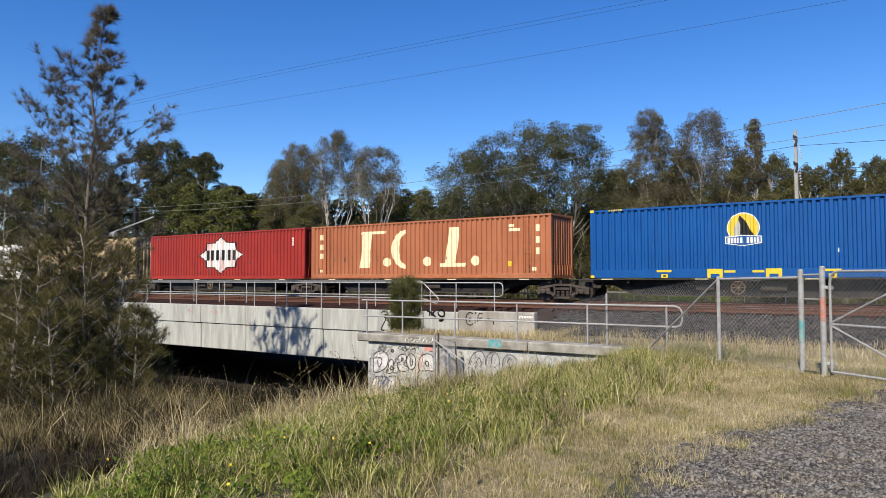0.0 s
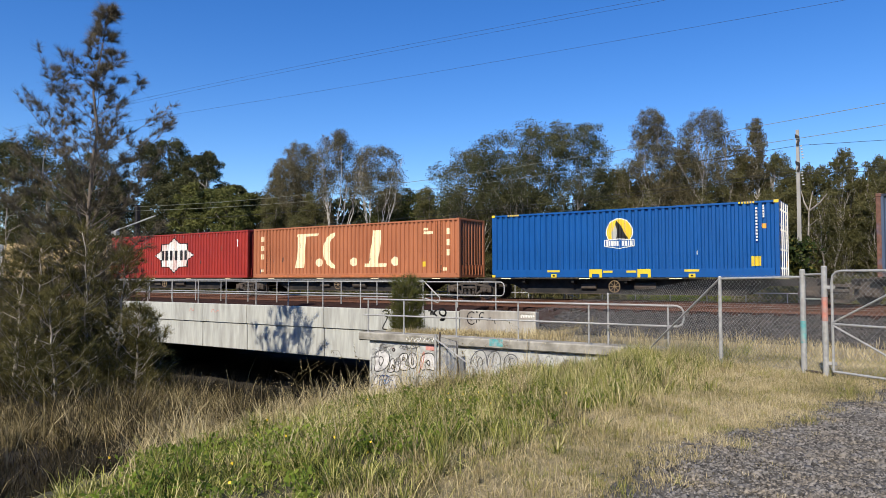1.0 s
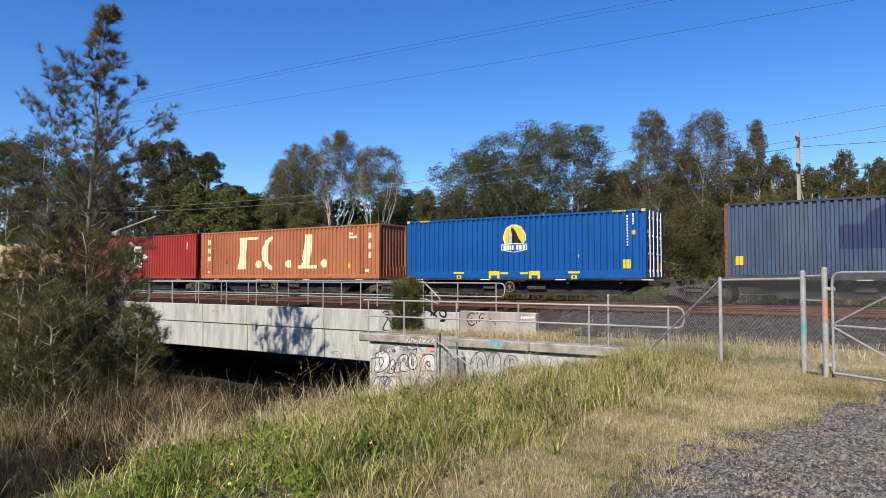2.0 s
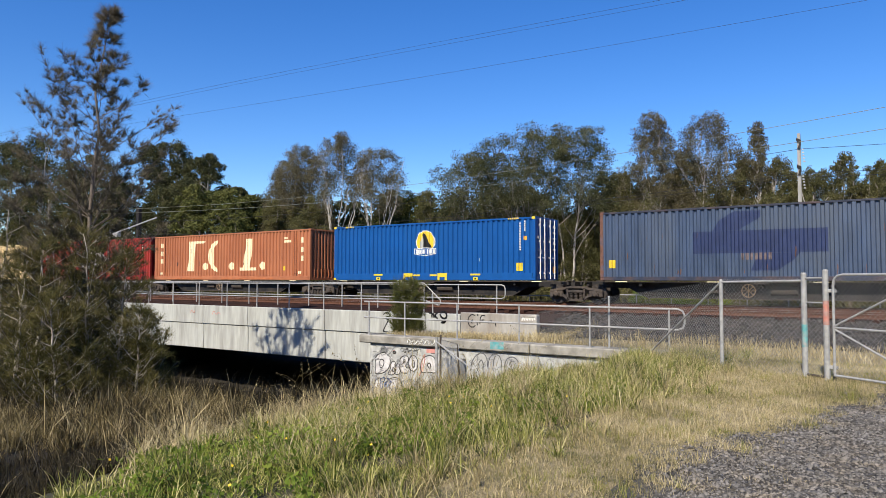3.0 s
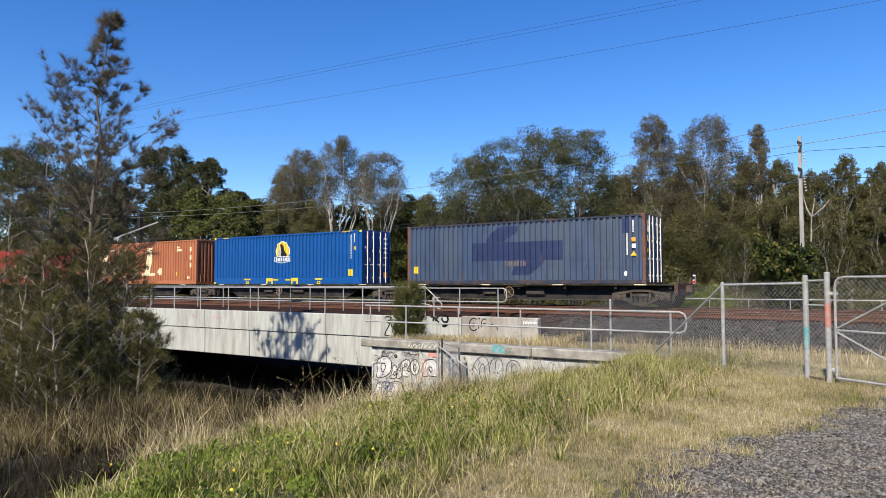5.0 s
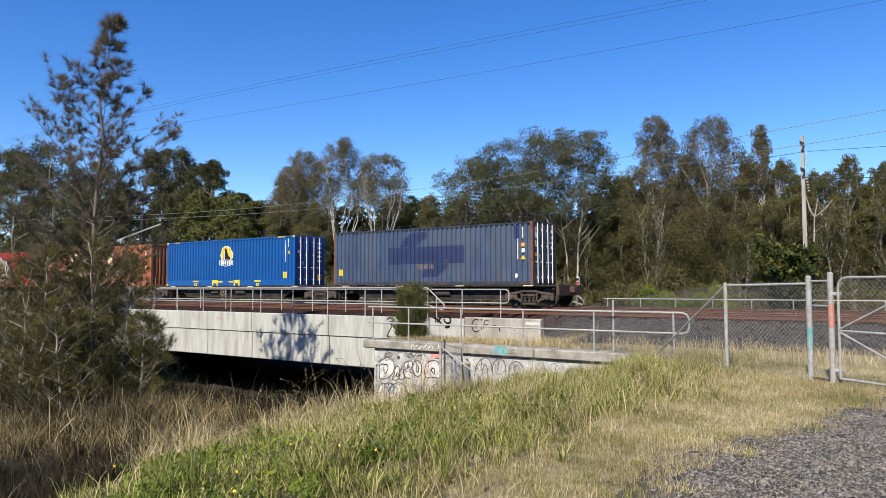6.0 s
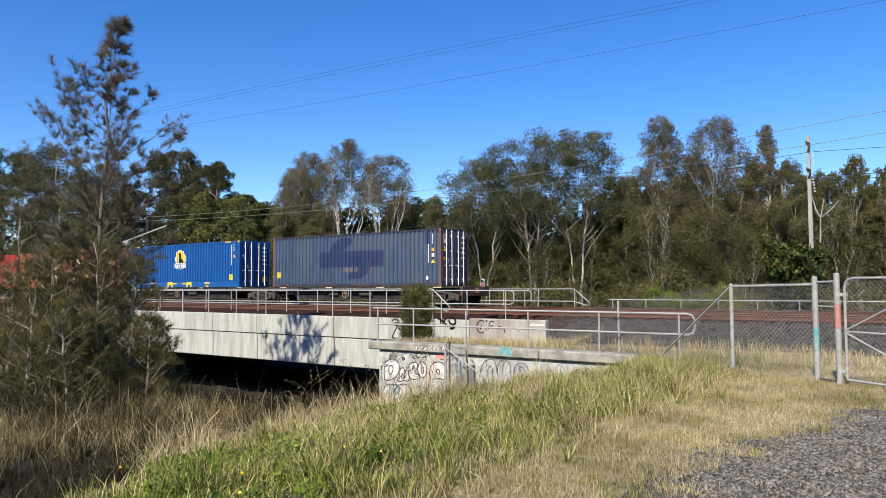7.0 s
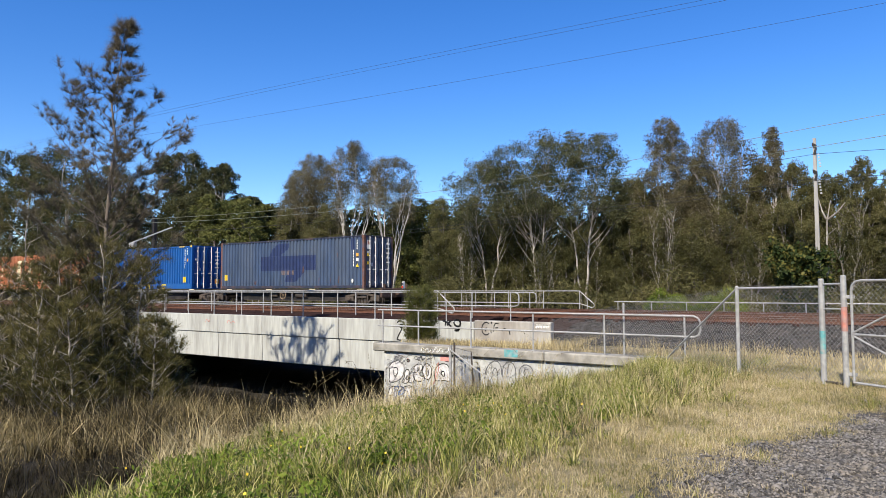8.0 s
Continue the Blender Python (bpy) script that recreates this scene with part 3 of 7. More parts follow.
                if s % bare == 0:
                    wood.tube([b, b.lerp(e, 0.5) + Vector((0, 0, 0.04 * ln)), e], [rl * 0.35, rl * 0.25, 0.006], 3, caps=False)
                tips.append((b, e))
                dirs.append(td)
    part("trunk", wood, bark, ob, smooth=True)
    rs = np.random.RandomState(seed)
    B, E, Dv = np.array([t[0] for t in tips]), np.array([t[1] for t in tips]), np.array(dirs)
    weight = rs.uniform(0.15, 1.0, len(B)) * np.linalg.norm(E - B, axis=1)
    pick = rs.choice(len(B), leaf_n, p=weight / weight.sum())
    u = (rs.choice([0.55, 0.8, 1.0, 1.02], leaf_n) if needle else rs.uniform(0.35, 1.12, leaf_n))[:, None]
    c = B[pick] * (1 - u) + E[pick] * u + rs.normal(size=(leaf_n, 3)) * clump * rs.uniform(0.2, 1.0, leaf_n)[:, None]
    np.random.seed(seed)
    if needle:
        ax = Dv[pick] * 0.7 + rs.normal(size=(leaf_n, 3)) * 0.4 + np.array([0, 0, 0.3 - hang])
        ax /= np.linalg.norm(ax, axis=1)[:, None]
        me = needles("crown", c, ax, size * rs.uniform(0.7, 1.3, leaf_n), np.full(leaf_n, max(0.0085, size * 0.042)), leaf, needle, 0.62)
    else:
        me = leaves("crown", c, size * rs.uniform(0.6, 1.4, leaf_n), leaf, long, hang, Dv[pick] * 0.7)
    tagged(part("crown", me, None, ob), kind="")
    return ob


def gz(x, y):
    return float(gh(x, y)) - 0.05


GUM = "tall grey-green gum tree behind the railway line"
OAK = "dark olive she-oak with fine drooping foliage behind the tracks"
DENSE = "dense dark green rounded tree behind the railway line"
PALE = "sparse gum tree with bare pale branches behind the tracks"


CROWNS = {  # how wide the crown is from its base to its top
    "dome": ([0, 0.3, 0.6, 0.82, 1], [0.85, 1.0, 0.95, 0.80, 0.50]),
    "oval": ([0, 0.3, 0.6, 0.85, 1], [0.80, 1.0, 0.90, 0.66, 0.34]),
    "tall": ([0, 0.3, 0.6, 0.85, 1], [0.9, 1.0, 0.88, 0.66, 0.30]),
    "brush": ([0, 0.2, 0.6, 0.85, 1], [0.85, 1.0, 0.80, 0.50, 0.18])}


def crown_tree(name, label, at, h, low, spread, bark, leaf, crown="oval", lobes=26, lobe=0.30, tufts=13, leaf_n=14000, size=0.2, long=2.6, hang=0.3, up=0.0,
               stems=1, r0=0.17, squash=0.75, clump=0.30, seed=1, bare=4, lean=0.0, flare=0.5, limb=0.34, group="trees beyond the railway"):
    """A tree whose limbs each carry a billow of foliage: stems, limbs, twigs, and tufts of leaves about the twigs' ends."""
    rng = random.Random(seed)
    ob = empty(name, pose(*at), label, "tree", group)
    wood, ends, ways, girth = Shape(), [], [], []
    paths = []
    for st in range(stems):
        a0 = st * 6.283 / stems + rng.uniform(-0.6, 0.6)
        off = 0.0 if stems == 1 else flare * spread * rng.uniform(0.6, 1.1)
        top = h * (0.92 - 0.10 * rng.random() * (st > 0))
        path = [Vector((math.cos(a0) * (0.12 * (stems > 1) + off * (i / 9) ** 1.3) + lean * (i / 9) ** 2 * h + rng.gauss(0, 0.010 * h) * min(1, i / 3),
                        math.sin(a0) * (0.12 * (stems > 1) + off * (i / 9) ** 1.3) + rng.gauss(0, 0.010 * h) * min(1, i / 3), top * i / 9)) for i in range(10)]
        wood.tube(path, [r0 * (1 - 0.86 * i / 9) * (1 if st == 0 else 0.8) for i in range(10)], 6)
        paths.append(path)
    for k in range(lobes):
        g = (k + rng.random()) / lobes
        g = g ** 0.85
        wide = spread * float(np.interp(g, *CROWNS[crown]))
        rl = spread * lobe * rng.uniform(0.7, 1.25) * (0.55 + 0.45 * wide / spread)
        a = k * 2.4 + rng.uniform(-0.7, 0.7)
        ra = max(0.0, wide - rl * 0.6) * rng.uniform(0.1, 1.0) ** 0.5
        c = Vector((math.cos(a) * ra + lean * g * h, math.sin(a) * ra, low + (h - low) * g - rl * 0.4))
        path = min(paths, key=lambda p: (p[6].xy - c.xy).length + rng.uniform(0, 0.5))
        f = max(0.12, min(0.93, (c.z - ra * rng.uniform(0.5, 1.1) - 0.3) / h))
        i = min(int(f * 9), 8)
        p0 = path[i].lerp(path[i + 1], f * 9 - i)
        q = p0.lerp(c, 0.5) + Vector((rng.gauss(0, 0.10) * ra, rng.gauss(0, 0.10) * ra, -0.12 * ra))
        w = max(0.018, r0 * limb * (1 - 0.6 * g))
        wood.tube([p0, p0.lerp(q, 0.5) + Vector((rng.gauss(0, 0.05), rng.gauss(0, 0.05), 0)), q, q.lerp(c, 0.6), c], [w, w * 0.8, w * 0.62, w * 0.45, w * 0.3], 4, caps=False)
        for j in range(tufts):
            d = Vector((rng.gauss(0, 1), rng.gauss(0, 1), rng.gauss(0.35, 0.8))).normalized()
            e = c + Vector((d.x, d.y, d.z * squash)) * rl * rng.uniform(0.6, 1.1)
            if j % bare == 0:
                b = q.lerp(c, rng.uniform(0.3, 1.0))
                wood.tube([b, b.lerp(e, 0.5) + Vector((0, 0, -0.06 * rl)), e], [w * 0.36, w * 0.26, 0.006], 3, caps=False)
            ends.append(e)
            ways.append(d)
            girth.append(rl * rng.uniform(0.6, 1.3))
    part("trunk", wood, bark, ob, smooth=True)
    rs = np.random.RandomState(seed)
    E, W_, G = np.array(ends), np.array(ways), np.array(girth)
    weight = G ** 2
    pick = rs.choice(len(E), leaf_n, p=weight / weight.sum())
    sc = np.clip(rs.normal(size=(leaf_n, 3)), -1.3, 1.3) * np.array([1, 1, 0.8]) * (clump * G[pick])[:, None]
    np.random.seed(seed)
    ax = W_[pick] * (0.6 - 0.3 * min(up, 1)) + np.array([0, 0, up])
    me = leaves("crown", E[pick] + sc, size * rs.uniform(0.6, 1.4, leaf_n), leaf, long, hang, ax, True)
    part("crown", me, None, ob)
    return ob


KINDS = dict(
    gum=dict(label=GUM, bark=BARK_PALE, leaf=LEAF_GUM, crown="dome", lobes=46, lobe=0.23, tufts=12, leaf_n=30000, size=0.125, long=2.6, hang=0.5, stems=2, r0=0.095, bare=3, clump=0.27, limb=0.34, flare=0.45),
    dark=dict(label=DENSE, bark=BARK_PALE, leaf=LEAF_DARK, crown="dome", lobes=36, lobe=0.26, tufts=14, leaf_n=30000, size=0.16, long=2.2, hang=0.3, stems=2, r0=0.22, squash=0.65, clump=0.32),
    fig=dict(label="low dense rounded tree with bright green leaves behind the tracks", bark=BARK_GREY, leaf=LEAF_FIG, crown="dome", lobes=40, lobe=0.28, tufts=18, leaf_n=26000, size=0.155, long=1.8, hang=0.1, r0=0.16, clump=0.25),
    broad=dict(label=OAK, bark=BARK_PALE, leaf=LEAF_OAK, crown="tall", lobes=105, lobe=0.15, tufts=9, leaf_n=52000, size=0.14, long=4.2, hang=0.1, up=0.3, stems=3, r0=0.09, squash=2.2, bare=3, flare=0.35, clump=0.5),
    slim=dict(label=OAK, bark=BARK_WHITE, leaf=LEAF_OAK, crown="brush", lobes=34, lobe=0.34, tufts=8, leaf_n=8500, size=0.15, long=4.2, hang=0.1, up=0.5, r0=0.09, squash=1.6, clump=0.42),
    oak=dict(label=OAK, bark=BARK_PALE, leaf=LEAF_OAK, crown="oval", lobes=36, lobe=0.26, tufts=9, leaf_n=25000, size=0.155, long=4.6, hang=0.35, up=0.0, stems=2, r0=0.06, squash=1.5, bare=6, flare=0.4, clump=0.46),
    pale=dict(label=PALE, bark=BARK_WHITE, leaf=LEAF_RUSSET, crown="oval", lobes=38, lobe=0.22, tufts=9, leaf_n=20000, size=0.15, long=3.6, hang=0.1, up=0.4, stems=7, r0=0.085, squash=1.4, bare=5, flare=0.8, clump=0.5, limb=0.36))


KINDS["russet"] = dict(KINDS["broad"], leaf=LEAF_RUSSET)
KINDS["slim_russet"] = dict(KINDS["slim"], leaf=LEAF_RUSSET)


def far_tree(kind, name, x, y, h, low, spread, seed, **kw):
    base = dict(KINDS[kind])
    base.update(kw)
    base["leaf_n"] = int(base["leaf_n"] * min(1.0, (spread / 2.2) ** 1.2)) if kind in ("broad", "russet", "gum") else base["leaf_n"]
    base["size"] *= max(1.0, math.hypot(x, y) / 55)
    label, bark, leaf = base.pop("label"), base.pop("bark"), base.pop("leaf")
    return crown_tree(name, label, (x, y, gz(x, y)), h, low, spread, bark, leaf, seed=seed, **base)


FAR_TREES = [  # kind, name, place, height, foot of the crown, half its width
    ("dark", "gum_tree", -95.6, 40, 18.8, 3.0, 5.75), ("dark", "gum_tree", -86.0, 41, 18.4, 3.0, 5.75), ("dark", "gum_tree", -76.5, 42, 15.5, 3.0, 5.25), ("dark", "gum_tree", -70.5, 41, 12.2, 2.0, 4.25),
    ("dark", "gum_tree", -69.0, 47, 17.0, 7.2, 4.12), ("dark", "gum_tree", -61.4, 46, 14.6, 7.2, 3.12), ("dark", "gum_tree", -64.5, 45, 11.5, 4.0, 4.25), ("dark", "gum_tree", -58.1, 48, 11.2, 4.0, 2.12),
    ("fig", "fig_tree", -55.2, 41, 10.2, 1.5, 2.88), ("fig", "fig_tree", -49.4, 40.5, 9.3, 1.5, 2.88),
    ("russet", "she_oak", -48.6, 46, 12.4, 3.5, 3.08), ("russet", "she_oak", -45.8, 45, 13.4, 4.0, 3.36), ("pale", "gum_tree", -39.4, 43, 13.6, 8.4, 2.50), ("pale", "gum_tree", -34.8, 42.5, 11.8, 7.2, 2.56),
    ("fig", "fig_tree", -33.8, 46.5, 8.7, 1.5, 2.88), ("fig", "fig_tree", -37.2, 47, 8.9, 1.5, 2.76),
    ("gum", "gum_tree", -24.2, 40, 10.2, 5.6, 3.7), ("gum", "gum_tree", -20.6, 40.2, 11.2, 5.9, 4.0), ("gum", "gum_tree", -17.4, 40, 11.1, 5.8, 3.3), ("dark", "gum_tree", -17.5, 48, 9.1, 3.0, 2.00),
    ("russet", "she_oak", -12.7, 42, 11.6, 1.6, 2.3), ("broad", "she_oak", -14.9, 43, 8.4, 1.6, 1.9), ("broad", "she_oak", -11.2, 43.5, 9.2, 1.6, 1.8), ("broad", "she_oak", -7.5, 43, 8.4, 1.6, 1.8), ("russet", "she_oak", -9.6, 42.5, 11.1, 1.4, 3.0), ("slim_russet", "she_oak", -6.8, 42, 10.4, 6.4, 0.83),
    ("broad", "she_oak", -5.8, 42.4, 8.3, 2.0, 1.4), ("broad", "she_oak", -4.0, 42, 7.4, 2.0, 1.6), ("broad", "she_oak", -2.6, 42, 8.1, 2.0, 1.4), ("broad", "she_oak", -1.0, 42, 7.5, 2.0, 1.6), ("broad", "she_oak", 1.2, 42, 8.0, 2.0, 1.96)]
for i, (kind, nm, xx, yy, hh, lo, sp) in enumerate(FAR_TREES):
    far_tree(kind, nm, xx, yy, hh, lo, sp, 11 + i)
for i in range(30):                      # lower she-oaks along the fence of the line
    s = -0.06 + i * 0.040 + 0.012 * math.sin(i * 5.1)
    yy = 42.0 + 1.2 * math.sin(i * 2.3)
    if 0.74 < s < 0.97:                  # a gap before the pale stems
        continue
    hh = 6.3 + 1.0 * math.sin(i * 3.7) + s * 1.2
    far_tree("oak", "she_oak", -s * yy, yy, hh, 0.4, 1.75 + 0.3 * math.sin(i * 1.9), 60 + i, bark=BARK_PALE if i % 3 == 0 else BARK_GREY)
for i in range(9):                       # slender pale stems before them, thin of foliage
    s = 0.02 + i * 0.078 + 0.02 * math.sin(i * 4.3)
    yy = 40.4 + 0.7 * math.sin(i * 2.9)
    far_tree("slim", "she_oak", -s * yy, yy, 5.4 + 1.2 * math.sin(i * 1.7 + 1), 1.9, 1.25, 230 + i, leaf_n=5200, stems=2, flare=0.5, r0=0.055, bare=2, bark=BARK_PALE, label="slender she-oak with pale bare stems beside the line")
for i in range(12):
    s = 1.14 + i * 0.095
    yy = 38.8 + math.sin(i * 2.1)
    far_tree("dark", "bush", -s * yy, yy, 4.6 + 1.1 * math.sin(i * 1.7), 0.3, 2.6, 100 + i, leaf_n=8000, label="bushy dark green shrub beside the railway line", stems=1, r0=0.08)
for i in range(11):                      # the wood goes on behind
    s = -0.1 + i * 0.125
    yy = 51 + 2 * math.sin(i * 1.9)
    far_tree("dark", "gum_tree", -s * yy, yy, 7.4 + 0.9 * math.sin(i * 2.7) + 2.0 * s, 0.5, 4.4, 140 + i, leaf_n=9000, size=0.36)
np.random.seed(77)
wx, wy = np.random.uniform(-130, 25, 34000), np.random.uniform(49, 57, 34000)
wc = np.stack([wx, wy, np.random.uniform(-0.5, 1, 34000) + np.random.uniform(0, 1, 34000) * (4.6 + 0.9 * np.sin(wx * 0.31) + 0.7 * np.sin(wx * 0.83) - 0.03 * wx)], 1)
tagged(new("far_woods", leaves("far_woods", wc, np.random.uniform(0.35, 0.75, 34000), LEAF_DARK, 1.8, 0.3)), "dense dark woods far behind the railway", "woods", kind="stuff")
# leaf wall outside the view, added to cut sky light into the shadows
bx = np.random.uniform(-110, 110, 26000)
bc = np.stack([bx, np.random.uniform(-34, -27, 26000), -0.6 + np.random.uniform(0, 1, 26000) * (18 + 2.0 * np.sin(bx * 0.23) + 1.3 * np.sin(bx * 0.61))], 1)
tagged(new("far_woods", leaves("far_woods", bc, np.random.uniform(0.7, 1.3, 26000), LEAF_DARK, 1.6, 0.3)), "unseen woods added behind the lay-by to block low sky light", "woods", kind="stuff")
ux, uy = np.random.uniform(-75, 8, 42000), np.random.uniform(36.8, 40.5, 42000)
uh = 1.5 + 0.6 * np.sin(ux * 0.7) * np.sin(ux * 0.23 + 1) + 0.3 * np.sin(ux * 2.1) - 0.006 * ux
uc = np.stack([ux, uy, -0.45 + np.random.uniform(0, 1, 42000) ** 0.8 * uh], 1)
tagged(new("undergrowth", leaves("undergrowth", uc, np.random.uniform(0.12, 0.34, 42000), LEAF_OAK, 5.0, -0.6)), "dense olive undergrowth along the far side of the line", "undergrowth", kind="stuff")
kx = np.random.uniform(-12.2, -7.2, 3600)
kc = np.stack([kx, np.random.uniform(35.6, 36.7, 3600), -0.45 + np.random.uniform(0, 1, 3600) ** 0.7 * (0.95 + 0.35 * np.sin(kx * 2.1) + 0.2 * np.sin(kx * 5.3))], 1)
tagged(new("undergrowth", leaves("undergrowth", kc, np.random.uniform(0.10, 0.26, 3600), WEED, 4.0, -0.7)), "bright green rank grass beyond the tracks", "undergrowth", kind="stuff")
tree("bush", "round leafy green bush with yellowing leaves beside the mast", (-4.9, 36.2, gz(-4.9, 36.2)), 3.2, 1.55, BARK_GREY, LEAF_BUSH, start=0.05, limbs=26, leaf_n=7000, size=0.2, clump=0.3, hang=0.1, r0=0.06, seed=300, rise=0.5, long=1.7)

dead = empty("dead_tree", pose(-3.84, 37.0, gz(-3.84, 37.0)), "bare forked dead tree with silvery bark beside the mast", "tree", "trees beyond the railway")
wood = Shape()
for pts, r in (([(0, 0, 0), (0.03, 0.00, 3.34), (0.09, 0.00, 4.60), (0.26, 0.00, 5.53)], 0.06), ([(0.06, 0.00, 4.67), (-0.12, 0.00, 5.06), (-0.26, 0.00, 5.79)], 0.06), ([(0.12, 0.00, 4.64), (0.55, 0.00, 5.02), (0.87, 0.00, 5.42)], 0.05), ([(0.10, 0.00, 3.92), (0.48, 0.00, 4.23)], 0.03), ([(0.01, 0.00, 2.45), (-0.20, 0.00, 2.50)], 0.025)):
    wood.tube([(x, 0.12 * math.sin(4 * z + x), z) for x, y, z in pts], [r * (1 - 0.75 * i / (len(pts) - 1)) for i in range(len(pts))], 6)
part("trunk", wood, BARK_PALE, dead, smooth=True)

# the she-oaks beside the creek


def plume_tree(label, at, h, lean, widths, bark, leaf, limbs=60, steep=0.85, twigs=9, tufts=3, per=20, length=0.32, width=0.011, fan=0.42, seed=1, r0=0.12, low=0.05, up=0.35,
               group="trees on the creek bank"):
    """A she-oak: a leader, limbs that sweep upwards, side twigs, and brushes of fine needles on the twigs; widths is the crown's reach from foot to top."""
    rng = random.Random(seed)
    ob = empty("she_oak", pose(*at), label, "tree", group)
    wood, centre, axis = Shape(), [], []
    n = 10
    path = [Vector((lean[0] * i / n + rng.gauss(0, 0.006 * h) * (i > 1), lean[1] * i / n + rng.gauss(0, 0.006 * h) * (i > 1), h * 0.97 * i / n)) for i in range(n + 1)]
    wood.tube(path, [r0 * (1 - 0.93 * i / n) + 0.006 for i in range(n + 1)], 7)

    def on_trunk(z):
        f = max(0.0, min(0.999, z / (h * 0.97))) * n
        return path[int(f)].lerp(path[int(f) + 1], f - int(f))

    def brush(b, e, d):
        for j in range(tufts):
            u = 0.35 + 0.65 * (j + rng.random()) / tufts
            centre.append(b.lerp(e, u))
            axis.append((d + Vector((rng.gauss(0, 0.25), rng.gauss(0, 0.25), up + rng.gauss(0, 0.2)))).normalized())

    for k in range(limbs):
        g = low + (1 - low) * ((k + rng.random()) / limbs) ** 1.25
        reach = float(np.interp(g, *widths)) * rng.choice((0.45, 0.75, 0.95, 1.0, 1.12))
        a = k * 2.4 + rng.uniform(-0.4, 0.4)
        p0 = on_trunk(max(0.04 * h, g * h - reach * steep * rng.uniform(0.7, 1.15)))
        d = Vector((math.cos(a), math.sin(a), steep * rng.uniform(0.5, 0.9))).normalized()
        seg = reach / 5 / max(0.5, d.xy.length)
        lp = [p0]
        for i in range(5):
            d = (d + Vector((rng.gauss(0, 0.09), rng.gauss(0, 0.09), 0.10 + rng.gauss(0, 0.06)))).normalized()
            lp.append(lp[-1] + d * seg)
        rl = 0.012 + r0 * 0.22 * (1 - g) * min(1.0, reach / 2)
        wood.tube(lp, [rl * (1 - 0.8 * i / 5) for i in range(6)], 4, caps=False)
        brush(lp[4], lp[5], d)
        for i in range(max(3, int(twigs * (0.5 + 0.5 * min(1.0, reach / 2))))):
            u = rng.uniform(0.28, 1.0) * 5
            j = min(int(u), 4)
            b = lp[j].lerp(lp[j + 1], u - j)
            t = (d * 0.8 + Vector((rng.gauss(0, 0.6), rng.gauss(0, 0.6), rng.gauss(0.15, 0.35)))).normalized()
            e = b + t * (0.18 + 0.26 * rng.random() * max(0.5, reach * 0.5))
            wood.tube([b, b.lerp(e, 0.5) + Vector((0, 0, -0.02)), e], [rl * 0.4, rl * 0.3, 0.004], 3, caps=False)
            brush(b, e, t)
    for i in range(4):
        b = on_trunk(h * (0.90 + 0.022 * i))
        t = Vector((rng.gauss(0, 0.5), rng.gauss(0, 0.5), 1.0)).normalized()
        brush(b, b + t * 0.35, t)
    part("trunk", wood, bark, ob, smooth=True)
    np.random.seed(seed)
    c = np.array(centre) + np.random.normal(size=(len(centre), 3)) * 0.035
    me = needles("crown", c, np.array(axis), length * np.random.uniform(0.7, 1.25, len(c)), np.full(len(c), width), leaf, per, fan)
    part("crown", me, None, ob)
    return ob


plume_tree("tall young she-oak with feathery olive tufts on the creek bank", (-22.3, 11.8, gz(-22.3, 11.8)), 12.95, (0.85, 0.57),
           ([0, 0.2, 0.42, 0.58, 0.72, 0.80, 0.87, 0.94, 1], [1.8, 2.5, 2.8, 2.8, 2.7, 2.25, 1.0, 0.32, 0.12]), BARK_DARK, LEAF_NEAR, limbs=130, twigs=11, tufts=3, per=20, length=0.36, width=0.011, seed=7, r0=0.10, low=0.16)
BUSHY = [0, 0.15, 0.5, 0.8, 1], [0.75, 1.0, 0.95, 0.6, 0.22]
SAPLINGS = ((-21.0, 9.5, 1.7, 1.9), (-20.8, 10.0, 2.2, 1.9), (-21.2, 11.0, 2.9, 2.1), (-20.2, 11.3, 2.5, 1.9), (-20.1, 12.0, 1.9, 1.7), (-18.7, 11.8, 0.1, 1.2),
            (-19.2, 12.6, -0.1, 0.95), (-23.2, 9.5, 2.6, 2.2), (-27.8, 14.0, 4.4, 2.4), (-25.1, 14.5, 3.2, 2.1), (-27.9, 12.0, 4.6, 2.4), (-22.6, 12.6, 3.1, 2.0), (-19.3, 9.9, 0.6, 1.5))
for i, (x, y, top, sp) in enumerate(SAPLINGS):
    z0 = gz(x, y)
    plume_tree("bushy olive she-oak sapling on the creek bank", (x, y, z0), top - z0, (0.3 * math.sin(i * 2.1), 0.3 * math.cos(i * 1.3)), (BUSHY[0], [sp * v for v in BUSHY[1]]), BARK_PALE, LEAF_SAPLING,
               limbs=44, steep=0.7, twigs=8, tufts=3, per=11, length=0.34, width=0.012, seed=400 + i, r0=0.05, low=0.08)
plume_tree("small olive she-oak sapling behind the wing wall", (-14.12, 18.85, gz(-14.12, 18.85)), 1.72, (0.05, 0.02), ([0, 0.3, 0.7, 1], [0.46, 0.52, 0.52, 0.36]), BARK_GREY, LEAF_PINE,
           limbs=120, steep=0.25, twigs=6, tufts=3, per=18, length=0.32, width=0.006, fan=0.28, seed=9, r0=0.02, low=0.02, up=1.4, group="")

# ---- railings ----


